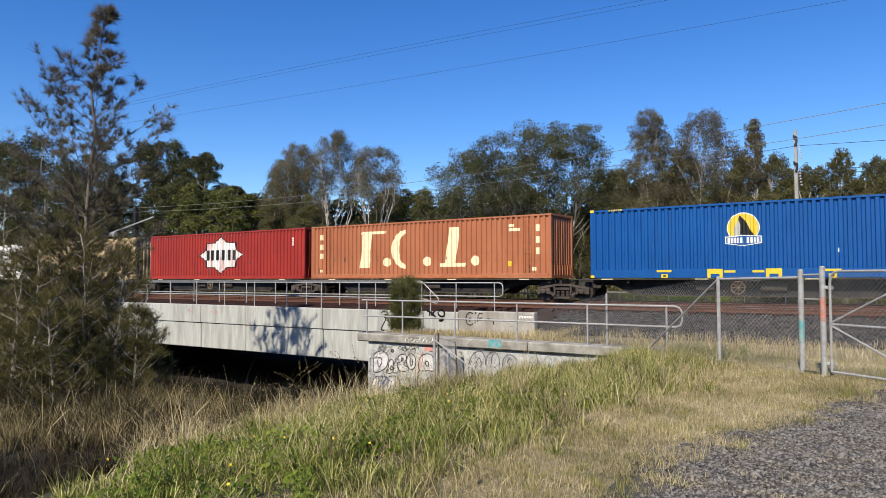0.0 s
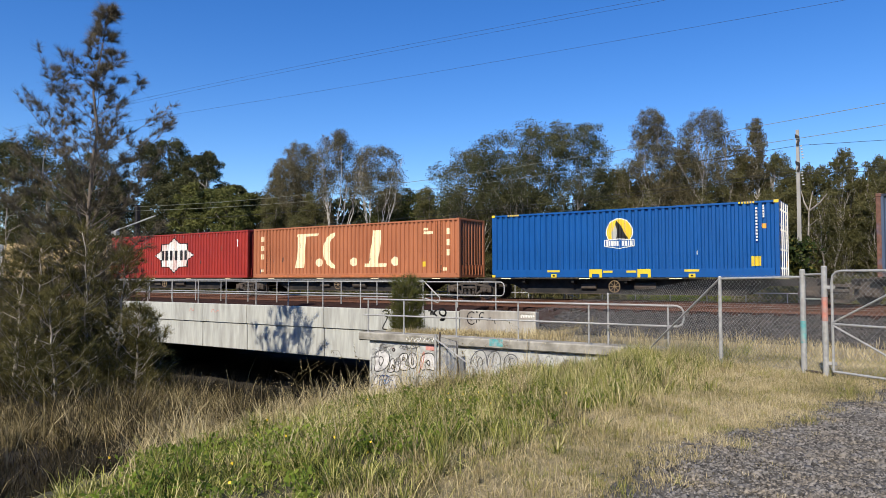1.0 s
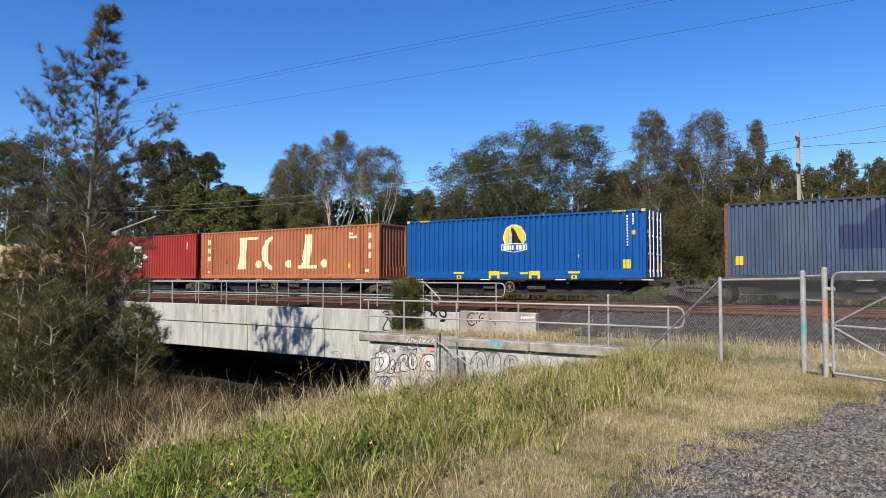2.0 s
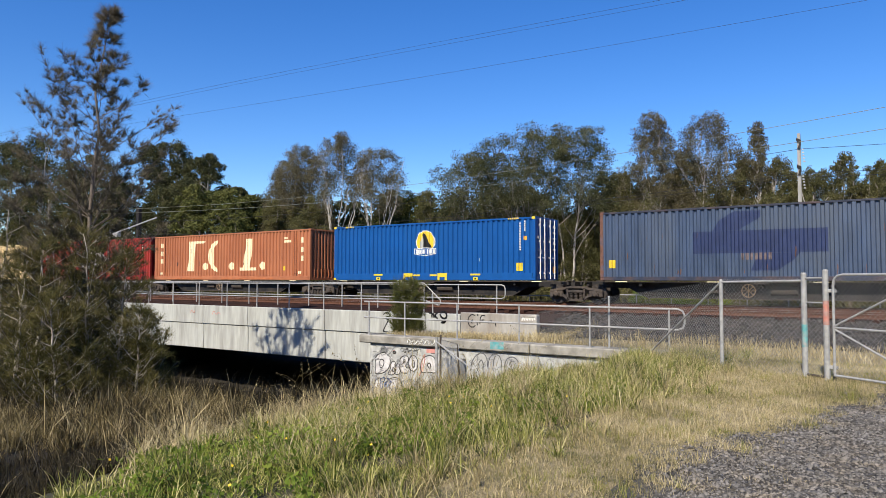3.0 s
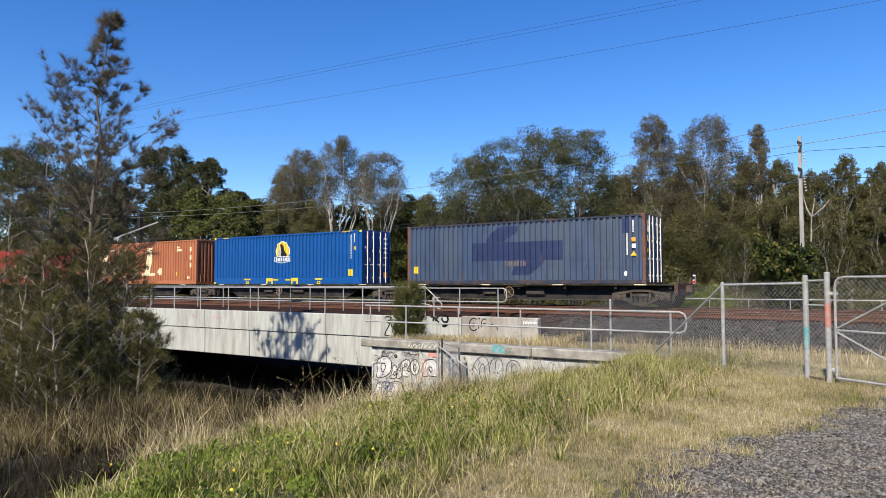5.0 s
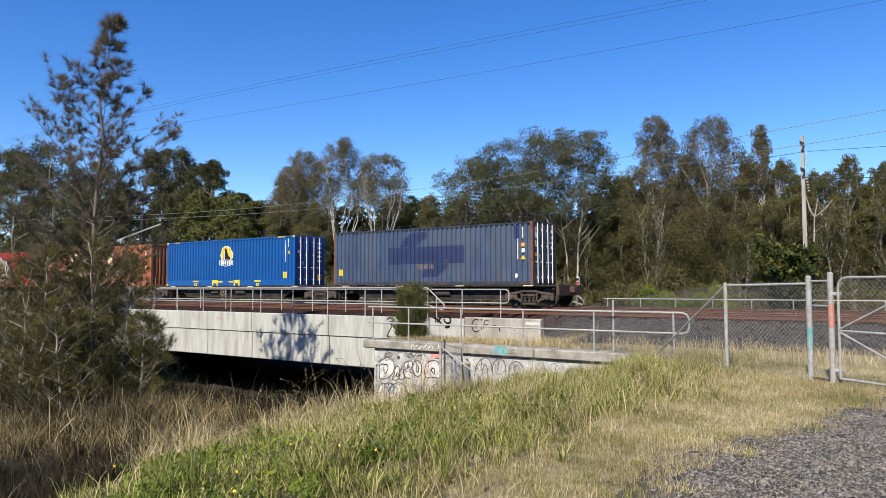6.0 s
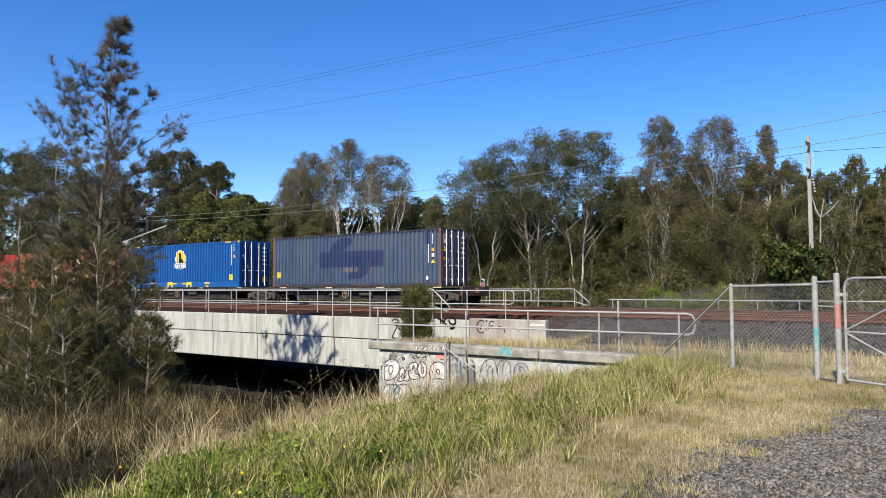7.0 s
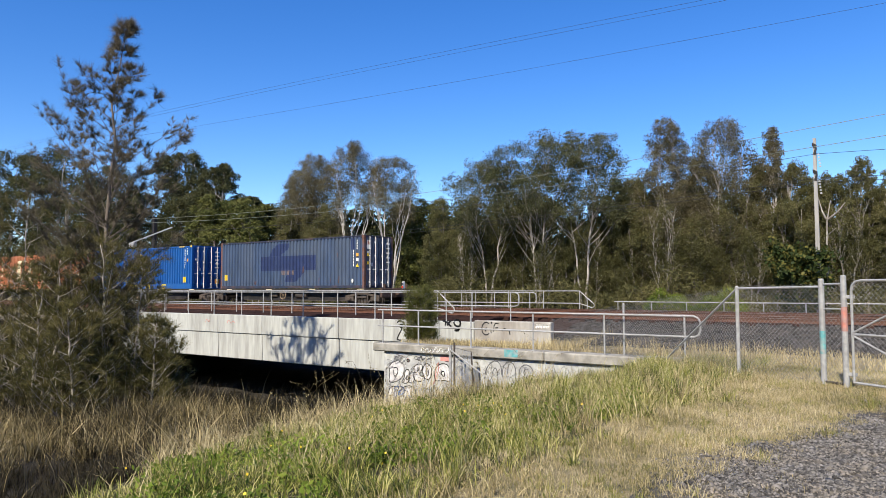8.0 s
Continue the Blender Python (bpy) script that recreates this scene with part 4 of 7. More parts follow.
def railing(label, y, z0, ztop, xs, mids, end=None, group="bridge railings", r=0.024):
    """A pipe railing along x: posts at xs, a top rail and lower rails; end 'slope' or 'loop' closes its last bay."""
    ob = empty("railing", pose(xs[0], y, z0), label, "railing", group)
    o = xs[0]
    for x in xs:
        s = Shape().tube([(x - o, 0, 0), (x - o, 0, ztop - z0)], r, 8)
        s.box((x - o - 0.06, -0.05, 0), (x - o + 0.06, 0.05, 0.012))
        part("post", s, GALV, ob, smooth=False)
    h, L = ztop - z0, xs[-1] - o
    m = [v - z0 for v in mids]
    if end == "slope":
        part("top_rail", Shape().tube([(-0.2, 0, h), (L, 0, h), (L + 0.62, 0, h - 0.52), (L + 0.78, 0, h - 0.66), (L + 0.8, 0, h - 0.78), (L + 0.7, 0, h - 0.86), (L, 0, m[0] - 0.02), (-0.2, 0, m[0])], r, 8), GALV, ob)
        m = m[1:]
        part("end_post", Shape().tube([(L + 0.42, 0, 0), (L + 0.42, 0, h - 0.36)], r, 8), GALV, ob)
    elif end == "loop":
        part("top_rail", Shape().tube([(-0.2, 0, h), (L + 0.22, 0, h), (L + 0.33, 0, h - 0.05), (L + 0.37, 0, h - 0.15), (L + 0.37, 0, m[0] + 0.15), (L + 0.33, 0, m[0] + 0.05), (L + 0.22, 0, m[0]), (-0.2, 0, m[0])], r, 8), GALV, ob)
        m = m[1:]
    else:
        part("top_rail", Shape().tube([(-0.2, 0, h), (L + 0.2, 0, h)], r, 8), GALV, ob)
    for v in m:
        part("middle_rail", Shape().tube([(-0.2, 0, v), (L, 0, v)], r * 0.9, 8), GALV, ob)
    return ob


railing("galvanised pipe railing along the bridge edge beam", 22.12, -0.27, 0.90, [-42.5 + 2.14 * i for i in range(12)] + [-15.75], (0.25,), "slope")
railing("galvanised pipe railing beside the near track", 23.4, -0.30, 0.83, [-42 + 2.08 * i for i in range(14)] + [-13.2], (0.30,), "loop")
railing("galvanised pipe railing beside the far track", 31.8, -0.3, 0.75, [-42 + 2.1 * i for i in range(13)], (0.22,), "loop")
railing("galvanised pipe railing along the far edge beam", 33.4, -0.27, 0.82, [-42.5 + 2.14 * i for i in range(13)] + [-14.75], (0.20,), "slope")
railing("low galvanised pipe barrier beyond the tracks", 34.2, -0.35, 0.27, [-13.0 + 1.72 * i for i in range(16)], (), None)
railing("galvanised pipe railing on the wing wall coping", WING_Y + 0.1, -0.72, 0.33, [-14.33, -12.9, -10.98, -8.94, -6.88, -4.84], (-0.17,), "loop", "")


# ---- fence and gate ----


def mesh_panel(a, b, za, zb, ta, tb, pitch=0.085, r=0.0022):
    """Chain-link between plan points a and b: bottoms za, zb and tops ta, tb."""
    s = Shape()
    L = math.hypot(b[0] - a[0], b[1] - a[1])
    H = max(ta - za, tb - zb)

    def place(u, v):
        f = u / L
        z0, z1 = za + (zb - za) * f, ta + (tb - ta) * f
        return (a[0] + (b[0] - a[0]) * f, a[1] + (b[1] - a[1]) * f, z0 + (z1 - z0) * v / H)
    n = int((L + H) / pitch)
    for i in range(n + 1):
        c = i * pitch
        for sg in (1, -1):
            u0, u1 = max(0, c - H), min(L, c)
            if u1 - u0 < 0.01:
                continue
            v0, v1 = c - u0, c - u1
            if sg < 0:
                v0, v1 = H - v0, H - v1
            steps = 3 if u1 - u0 > 0.8 else 1
            pts = [place(u0 + (u1 - u0) * k / steps, v0 + (v1 - v0) * k / steps) for k in range(steps + 1)]
            s.tube(pts, r, 3, caps=False)
    return s


G1, G2, F1, F2, F3 = (-1.48, 13.36), (-1.13, 13.12), (-3.01, 14.19), (-6.43, 17.30), (-10.75, 21.85)
fence = empty("chain_link_fence", pose(0, 0, 0), "chain-link fence on galvanised posts with a slack sagging end", "fence")


def post(name, p, z0, z1, r, m, parent, label=""):
    s = Shape().tube([(*p, z0 - 0.05), (*p, z1 - 0.02), (*p, z1)], [r, r, r * 0.7], 12)
    return part(name, s, m, parent, label, smooth=False)


post("post", F1, -0.68, 1.05, 0.034, GALV, fence)
post("post", F2, -0.75, 0.62, 0.027, GALV, fence)
gp = post("gate_post", G1, -0.66, 1.17, 0.046, GALV, fence)
part("paint_band", Shape().tube([(*G1, -0.10), (*G1, 0.28)], 0.0473, 12), TEAL_SPRAY, gp, "teal spray paint on the post")
part("top_rail", Shape().tube([(*F1, 1.0), (*G1, 1.03)], 0.021, 8), GALV, fence)
part("brace", Shape().tube([(*F1, 1.0), (-4.96, 16.0, -0.62)], 0.021, 8), GALV, fence)
part("mesh", mesh_panel(F1, G1, -0.60, -0.62, 1.06, 1.07), WIRE, fence)
part("mesh", mesh_panel(F2, F1, -0.70, -0.62, 0.60, 1.03), WIRE, fence)
part("mesh", mesh_panel(F3, F2, -0.95, -0.70, -0.10, 0.60), WIRE, fence)
part("link_rail", Shape().tube([(*G1, 1.07), (*G2, 1.08)], 0.018, 8), GALV, fence)
part("link_rail", Shape().tube([(*G1, 0.66), (*G2, 0.66)], 0.014, 8), GALV, fence)
part("mesh", mesh_panel(G1, G2, -0.55, -0.55, 1.05, 1.05), WIRE, fence)
# the rail's dark tone also paints the shadow along its foot
part("bottom_rail", Shape().tube([(*G1, -0.57), (*G2, -0.57)], 0.022, 8), STEEL_DARK, fence, "bottom rail between the gate posts, its shadow put into the dark colour")

gate = empty("gate", pose(*G2, 0), "galvanised pipe and chain-link field gate, closed, on a red-sprayed post", "gate")
gd = Vector((0.82, -0.572, 0)).normalized()


def gpt(u, z):
    return (gd.x * u, gd.y * u, z)


s = Shape().tube([(0, 0, -0.7), (0, 0, 1.20), (0, 0, 1.22)], [0.046, 0.046, 0.034], 12)
hp = part("hinge_post", s, GALV, gate)
part("paint_band", Shape().tube([(0, 0, 0.30), (0, 0, 0.70)], 0.0473, 12), RED_SPRAY, hp, "red spray paint on the post")
GW = 3.6
fr = [gpt(0.14, -0.50), gpt(0.14, 0.95), gpt(0.16, 1.05), gpt(0.22, 1.11), gpt(0.32, 1.13), gpt(GW - 0.2, 1.13), gpt(GW, 1.0), gpt(GW, -0.52), gpt(0.14, -0.52)]
part("gate_frame", Shape().tube(fr, 0.021, 8), GALV, gate)
part("middle_rail", Shape().tube([gpt(0.14, 0.26), gpt(GW, 0.26)], 0.019, 8), GALV, gate)
part("brace", Shape().tube([gpt(0.14, 0.28), gpt(GW / 2, 1.12)], 0.017, 8), GALV, gate)
part("brace", Shape().tube([gpt(0.14, 0.24), gpt(GW / 2, -0.5)], 0.017, 8), GALV, gate)
for z in (0.86, -0.40):
    part("hinge", Shape().box((-0.02, -0.03, z - 0.03), (0.16, 0.03, z + 0.03), 0.01), GALV, gate)
gm = mesh_panel((gd.x * 0.14, gd.y * 0.14), (gd.x * GW, gd.y * GW), -0.50, -0.50, 1.10, 1.10)
part("mesh", gm, WIRE, gate)

# ---- train ----
SPEED, GAIN = 4.871, 0.068            # metres a second towards -x at the start, and its growth
WHEEL_R = 0.42
DECK = 1.0
NEAR_Y = 28.08


def shift(t):
    return -(SPEED * t + 0.5 * GAIN * t * t)


def corrugated(x0, x1, z0, z1, y, out, pitch=0.278, deep=0.07):
    """A corrugated steel wall along x; out is the side (-1 or 1) to which it faces."""
    n = max(2, round((x1 - x0) / pitch))
    p = (x1 - x0) / n
    pts = []
    for i in range(n):
        a = x0 + i * p
        pts += [(a + p * f, deep * d) for f, d in ((0, 0), (0.34, 0), (0.36, 0.06), (0.47, 0.94), (0.49, 1), (0.80, 1), (0.82, 0.94), (0.93, 0.06), (0.95, 0))]
    pts.append((x1, 0))
    vs = [(x, y - out * d, z) for z in (z0, z1) for x, d in pts]
    m = len(pts)
    sh = Shape().add(vs, [(i, i + 1, m + i + 1, m + i) for i in range(m - 1)])
    return sh


def bars(x0, z0, w, h, n, y, upright=True, gap=0.35):
    """A run of n small plain bars that stand in for writing."""
    s = Shape()
    for i in range(n):
        if upright:
            z = z0 + h * i / n
            s.box((x0, y - 0.004, z), (x0 + w, y, z + h / n * (1 - gap)))
        else:
            x = x0 + w * i / n
            s.box((x, y - 0.004, z0), (x + w / n * (1 - gap), y, z0 + h))
    return s


def container(label, x, length, paint, rail_paint, end, skirt=0.165, castings=None, posts=None, group="shipping containers"):
    """A shipping container whose left end stands at x when the clip starts; end: 'doors' or 'panel' at its right end."""
    ob = empty("shipping_container", pose(x + length / 2, NEAR_Y + 1.22, DECK), label, "container", group)
    L, W, H = length / 2, 1.22, 2.896
    for sgn in (-1, 1):
        part("side_panel", corrugated(-L + 0.13, L - 0.13, skirt - 0.005, H - 0.09, sgn * (W - 0.012), sgn), paint, ob)
        part("bottom_rail", Shape().box((-L + 0.16, sgn * W - 0.05 * (sgn > 0), 0.0), (L - 0.16, sgn * W + 0.05 * (sgn < 0), skirt), 0.008), rail_paint, ob)
        part("top_rail", Shape().box((-L + 0.16, sgn * W - 0.07 * (sgn > 0), H - 0.10), (L - 0.16, sgn * W + 0.07 * (sgn < 0), H - 0.02), 0.008), rail_paint, ob)
        for ex in (-1, 1):
            part("corner_post", Shape().box((ex * L - 0.15 * (ex > 0), sgn * W - 0.16 * (sgn > 0), 0.118), (ex * L + 0.15 * (ex < 0), sgn * W + 0.16 * (sgn < 0), H - 0.118), 0.012), posts or rail_paint, ob)
            for z in (0, H - 0.118):
                c = Shape().box((ex * L - 0.178 * (ex > 0), sgn * W - 0.162 * (sgn > 0) + 0.003 * sgn, z), (ex * L + 0.178 * (ex < 0), sgn * W + 0.162 * (sgn < 0) + 0.003 * sgn, z + 0.118), 0.014)
                part("corner_casting", c, castings or posts or rail_paint, ob)
    part("roof", Shape().box((-L + 0.16, -W + 0.07, H - 0.06), (L - 0.16, W - 0.07, H - 0.025)), paint, ob)
    part("floor", Shape().box((-L + 0.16, -W + 0.06, 0.03), (L - 0.16, W - 0.06, 0.15)), STEEL_BLACK, ob)
    front = corrugated(-W + 0.16, W - 0.16, 0.14, H - 0.09, 0, -1, 0.25)
    front.v = [(-L + 0.03 + v, u, z) for u, v, z in front.v]
    part("end_panel", front, paint, ob)
    for z0, z1 in ((0.0, 0.14), (H - 0.10, H)):
        part("end_sill", Shape().box((L - 0.10, -W + 0.165, z0), (L - 0.01, W - 0.165, z1), 0.008), rail_paint, ob)
        part("end_sill", Shape().box((-L + 0.01, -W + 0.165, z0), (-L + 0.10, W - 0.165, z1), 0.008), rail_paint, ob)
    if end == "panel":
        back = corrugated(-W + 0.16, W - 0.16, 0.62, H - 0.10, 0, 1, 0.25)
        back.v = [(L - 0.03 + v, u, z) for u, v, z in back.v]
        part("end_panel", back, paint, ob)
        part("end_bulkhead", Shape().box((L - 0.05, -W + 0.165, 0.14), (L - 0.04, W - 0.165, 0.62)), paint, ob)
        for i in range(7):
            u = -W + 0.35 + i * 0.29
            part("end_rib", Shape().box((L - 0.04, u, 0.14), (L + 0.0, u + 0.05, 0.60), 0.006), paint, ob)
    else:
        for sgn in (-1, 1):
            u0, u1 = (-W + 0.165, -0.012) if sgn < 0 else (0.012, W - 0.165)
            dr = corrugated(u0 + 0.06, u1 - 0.06, 0.24, H - 0.2, 0, 1, 0.34, 0.03)
            dr.v = [(L - 0.045 + v, u, z) for u, v, z in dr.v]
            for a, b, c, d in ((u0, u0 + 0.07, 0.15, H - 0.11), (u1 - 0.07, u1, 0.15, H - 0.11), (u0 + 0.07, u1 - 0.07, 0.15, 0.25), (u0 + 0.07, u1 - 0.07, H - 0.21, H - 0.11)):
                dr.box((L - 0.06, a, c), (L - 0.02, b, d), 0.006)
            for z in (0.8, 1.35, 1.9):
                dr.box((L - 0.05, u0 + 0.07, z), (L - 0.025, u1 - 0.07, z + 0.1), 0.006)
            door = part("door", dr, paint, ob)
            for k in (0.27, 0.73):
                u = u0 + (u1 - u0) * k
                part("lock_rod", Shape().tube([(L + 0.03, u, 0.06), (L + 0.03, u, H - 0.06)], 0.021, 6), WHITE, door, "pale galvanised lock rod")
                part("handle", Shape().box((L + 0.02, u - 0.25, 1.02), (L + 0.035, u, 1.06), 0.005), WHITE, door)
                for z in (0.3, 1.0, 1.75, 2.5):
                    part("rod_bracket", Shape().box((L - 0.02, u - 0.05, z), (L + 0.02, u + 0.05, z + 0.07), 0.005), WHITE, door)
    return ob


def disc(cx, cz, rx, rz, n=28):
    return [(cx + rx * math.cos(2 * math.pi * i / n), cz + rz * math.sin(2 * math.pi * i / n)) for i in range(n)]


blue = container("bright blue high-cube shipping container with a round yellow emblem", -11.125, 12.192, BLUE, BLUE, "doors", 0.34, None, None)
slate = container("faded navy shipping container with dark printed blocks and rusty corners", 4.107, 12.192, NAVY, NAVY_RAIL, "doors", 0.165, None, RUSTY)
orange = container("orange-brown long shipping container with large cream shapes", -27.575, 14.63, ORANGE, ORANGE, "panel", 0.22, None, None)
red = container("red long shipping container with a white star-shaped emblem", -42.66, 14.55, RED, RED, "panel", 0.165, None, None)
pale = container("stained tan container seen between the branches", -59.0, 14.55, TAN, TAN, "panel")
pale2 = container("pale container at the head of the visible train", -72.6, 12.19, WHITE, WHITE, "doors")


def depth_at(x, L, pitch=0.278, deep=0.07):
    """How deep the near wall's corrugation lies at x."""
    n = max(2, round((2 * L - 0.26) / pitch))
    p = (2 * L - 0.26) / n
    f = ((x + L - 0.13) / p) % 1.0
    return deep * float(np.interp(f, [0, 0.34, 0.36, 0.47, 0.49, 0.80, 0.82, 0.93, 0.95, 1], [0, 0, 0.06, 0.94, 1, 1, 0.94, 0.06, 0, 0]))


def painted(name, polys, m, parent, L, label="", lift=0.003, fl=False):
    """Paint on the near wall: each outline of (x, z) pairs follows the corrugation."""
    s = Shape()
    for poly in polys:
        x0, x1 = min(p[0] for p in poly), max(p[0] for p in poly)
        n = max(2, int((x1 - x0) / 0.0139))
        rows = []
        for i in range(n + 1):
            x = x0 + (x1 - x0) * (i + (1e-4 if i == 0 else -1e-4 if i == n else 0)) / n
            zs = []
            for (ax, az), (bx, bz) in zip(poly, poly[1:] + poly[:1]):
                if (ax <= x) != (bx <= x):
                    zs.append(az + (bz - az) * (x - ax) / (bx - ax))
            rows.append((x, sorted(zs)))
        for (xa, za), (xb, zb) in zip(rows[:-1], rows[1:]):
            if len(za) != len(zb):
                za = za if len(za) < len(zb) else zb
                zb = za
            ya = -1.208 - lift + (0 if fl else depth_at(xa, L))
            yb = -1.208 - lift + (0 if fl else depth_at(xb, L))
            for k in range(0, len(za) - 1, 2):
                s.add([(xa, ya, za[k]), (xb, yb, zb[k]), (xb, yb, zb[k + 1]), (xa, ya, za[k + 1])], [(0, 1, 2, 3)])
    return part(name, s, m, parent, label)


def rect(x0, z0, x1, z1, slant=0.0):
    return [(x0, z0), (x1, z0), (x1 + slant, z1), (x0 + slant, z1)]


def ring(cx, cz, rx, rz, t):
    """Two arcs, heavy at the sides, that close to an oval ring."""
    n = 18
    out = []
    for sg in (-1, 1):
        a = [(cx + sg * rx * math.sin(math.pi * i / n), cz + rz * math.cos(math.pi * i / n)) for i in range(n + 1)]
        b = [(cx + sg * (rx - t) * math.sin(math.pi * i / n), cz + (rz - t * 0.45) * math.cos(math.pi * i / n)) for i in range(n, -1, -1)]
        out.append(a + b)
    return out


LB, LO, LR = 6.096, 7.315, 7.275
# blue container: round emblem over a banner, yellow lifting marks, white bars of lettering
em = painted("emblem", [disc(0.0, 1.90, 0.585, 0.585, 36)], WHITE, blue, LB, "round yellow emblem with a dark shape and a white banner")
painted("emblem_disc", [disc(0.0, 1.90, 0.55, 0.545, 36)], YELLOW, em, LB, lift=0.006)
painted("emblem_shape", [[(-0.16, 1.42), (0.44, 1.42), (0.40, 1.60), (0.26, 1.80), (0.14, 2.08), (-0.02, 2.28), (-0.10, 2.38), (-0.16, 2.24), (-0.08, 2.0), (-0.10, 1.7)]], BLACK, em, LB, lift=0.009)
painted("emblem_shade", [[(-0.30, 1.42), (-0.16, 1.42), (-0.10, 1.7), (-0.08, 2.0), (-0.18, 2.24), (-0.32, 1.9)]], GREY_PAINT, em, LB, lift=0.009)
painted("banner", [[(-0.64, 1.30), (0.0, 1.20), (0.64, 1.30), (0.64, 1.58), (0.0, 1.63), (-0.64, 1.58)]], WHITE, em, LB, lift=0.012)
painted("banner_field", [[(-0.605, 1.33), (0.0, 1.23), (0.605, 1.33), (0.605, 1.545), (0.0, 1.595), (-0.605, 1.545)]], BLUE, em, LB, lift=0.015)
for bar in [rect(-0.565 + 0.116 * i, 1.32, -0.485 + 0.116 * i, 1.53) for i in range(10) if i != 5]:
    painted("banner_bar", [bar], WHITE, em, LB, lift=0.018)
for x0, x1 in ((-1.32, -0.75), (0.77, 1.32)):
    mk = part("lifting_mark", Shape().box((x0, -1.226, 0.15), (x1, -1.215, 0.345)).box((x0, -1.226, 0.0), (x0 + 0.12, -1.215, 0.15)).box((x1 - 0.12, -1.226, 0.0), (x1, -1.215, 0.15)), YELLOW, blue, "yellow fork pocket mark")
for x0, x1, z in ((-3.28, -2.69, 0.23), (-0.70, -0.29, 0.20), (0.31, 0.72, 0.20), (2.66, 3.22, 0.23)):
    part("warning_strip", Shape().box((x0, -1.226, z), (x1, -1.215, z + 0.085)), YELLOW, blue)
for x in (-2.97, 2.95):
    part("lashing_eye", Shape().box((x - 0.13, -1.232, 0.0), (x + 0.13, -1.215, 0.15)), YELLOW, blue).location = (0, 0, 0)
    part("eye_hole", Shape().box((x - 0.05, -1.236, 0.04), (x + 0.05, -1.231, 0.11)), BLACK, blue)
for x0 in (-5.26, 4.70):
    s = Shape()
    for i in range(6):
        part("height_stripe", Shape().box((x0 + i * 0.1, -1.226, 2.80), (x0 + i * 0.1 + 0.06, -1.215, 2.872)), YELLOW, blue, "yellow height stripe")
painted("notice", [rect(5.11, 0.43, 5.46, 0.80)], YELLOW, blue, LB, "yellow notice")
painted("notice", [rect(5.50, 1.84, 5.66, 2.02)], ORANGE_STICKER, blue, LB)
for bar in [rect(5.29, 1.37 + 0.12 * i, 5.36, 1.44 + 0.12 * i) for i in range(11)] + [rect(5.54, 2.25 + 0.10 * i, 5.60, 2.32 + 0.10 * i) for i in range(5)]:
    painted("lettering_bar", [bar], WHITE, blue, LB, fl=True)
painted("mark", [rect(3.12, 0.9, 3.18, 1.06)], WHITE, blue, LB)
for ex in (-1, 1):
    for z in ((0, 2.778) if ex < 0 else (2.778,)):
        part("corner_mark", Shape().box((ex * LB - 0.17 * (ex > 0), -1.229, z + 0.005), (ex * LB + 0.17 * (ex < 0), -1.2235, z + 0.113)), YELLOW, blue, "yellow painted corner casting")

# slate container: blocks of dark print left by an old name, stickers
painted("printed_block", [rect(-2.27, 1.06, 2.42, 1.92)], NAVY_DARK, slate, LB, "dark blue printed block")
painted("printed_block", [[(-1.5, 1.93), (-0.6, 1.93), (0.2, 2.4), (0.2, 2.66), (-0.75, 2.66), (-1.33, 2.3)]], NAVY_DARK, slate, LB)
painted("printed_block", [[(-0.16, 0.39), (0.75, 0.39), (1.32, 0.8), (1.5, 1.05), (0.1, 1.05)]], NAVY_DARK, slate, LB)
painted("printed_block", [rect(5.08, 2.12, 5.42, 2.74)], NAVY_DARK, slate, LB)
for bar in [rect(-0.5 + 0.16 * i, 0.80, -0.40 + 0.16 * i, 1.06) for i in range(7)]:
    painted("faded_text", [bar], FADED_OCHRE, slate, LB, lift=0.006)
painted("notice", [rect(-5.74, 0.52, -5.42, 0.86)], YELLOW, slate, LB, "yellow notice")
painted("notice", [rect(5.51, 1.75, 5.68, 1.92)], ORANGE_STICKER, slate, LB, fl=True)
painted("notice", [[(5.46, 1.16), (5.73, 1.16), (5.595, 1.36)]], YELLOW, slate, LB, "yellow triangle", fl=True)
painted("notice", [rect(5.52, 1.48, 5.68, 1.66)], WHITE, slate, LB, fl=True)
for bar in [rect(5.55, 2.14 + 0.085 * i, 5.61, 2.20 + 0.085 * i) for i in range(6)] + [rect(5.29, 1.20 + 0.085 * i, 5.35, 1.255 + 0.085 * i) for i in range(11)]:
    painted("lettering_bar", [bar], WHITE, slate, LB, fl=True)
painted("sticker", [disc(5.24, 0.42, 0.07, 0.11, 14)], WHITE, slate, LB, fl=True)
part("rust_band", Shape().box((-5.95, -1.224, 2.845), (5.95, -1.2215, 2.872)), NAVY_RAIL, slate, "rusty top rail edge")

# orange container: large cream shapes
sl = 0.22
painted("large_shape", [rect(-3.80, 0.55, -3.16, 2.32, sl), [(-3.74, 2.32), (-2.10, 2.32), (-2.02, 2.47), (-3.7, 2.47)]], CREAM, orange, LO, "large cream painted shape")
painted("large_shape", ring(-0.74, 1.48, 0.92, 0.99, 0.46)[:1], CREAM, orange, LO, "large cream painted crescent")
painted("large_shape", [rect(1.66, 0.74, 2.26, 2.48, sl), [(1.31, 0.56), (2.82, 0.56), (2.86, 0.74), (1.35, 0.74)]], CREAM, orange, LO, "large cream painted shape")
for x in (-1.96, 0.57, 3.36):
    painted("dot", [disc(x, 0.84, 0.24, 0.24, 20)], CREAM, orange, LO)
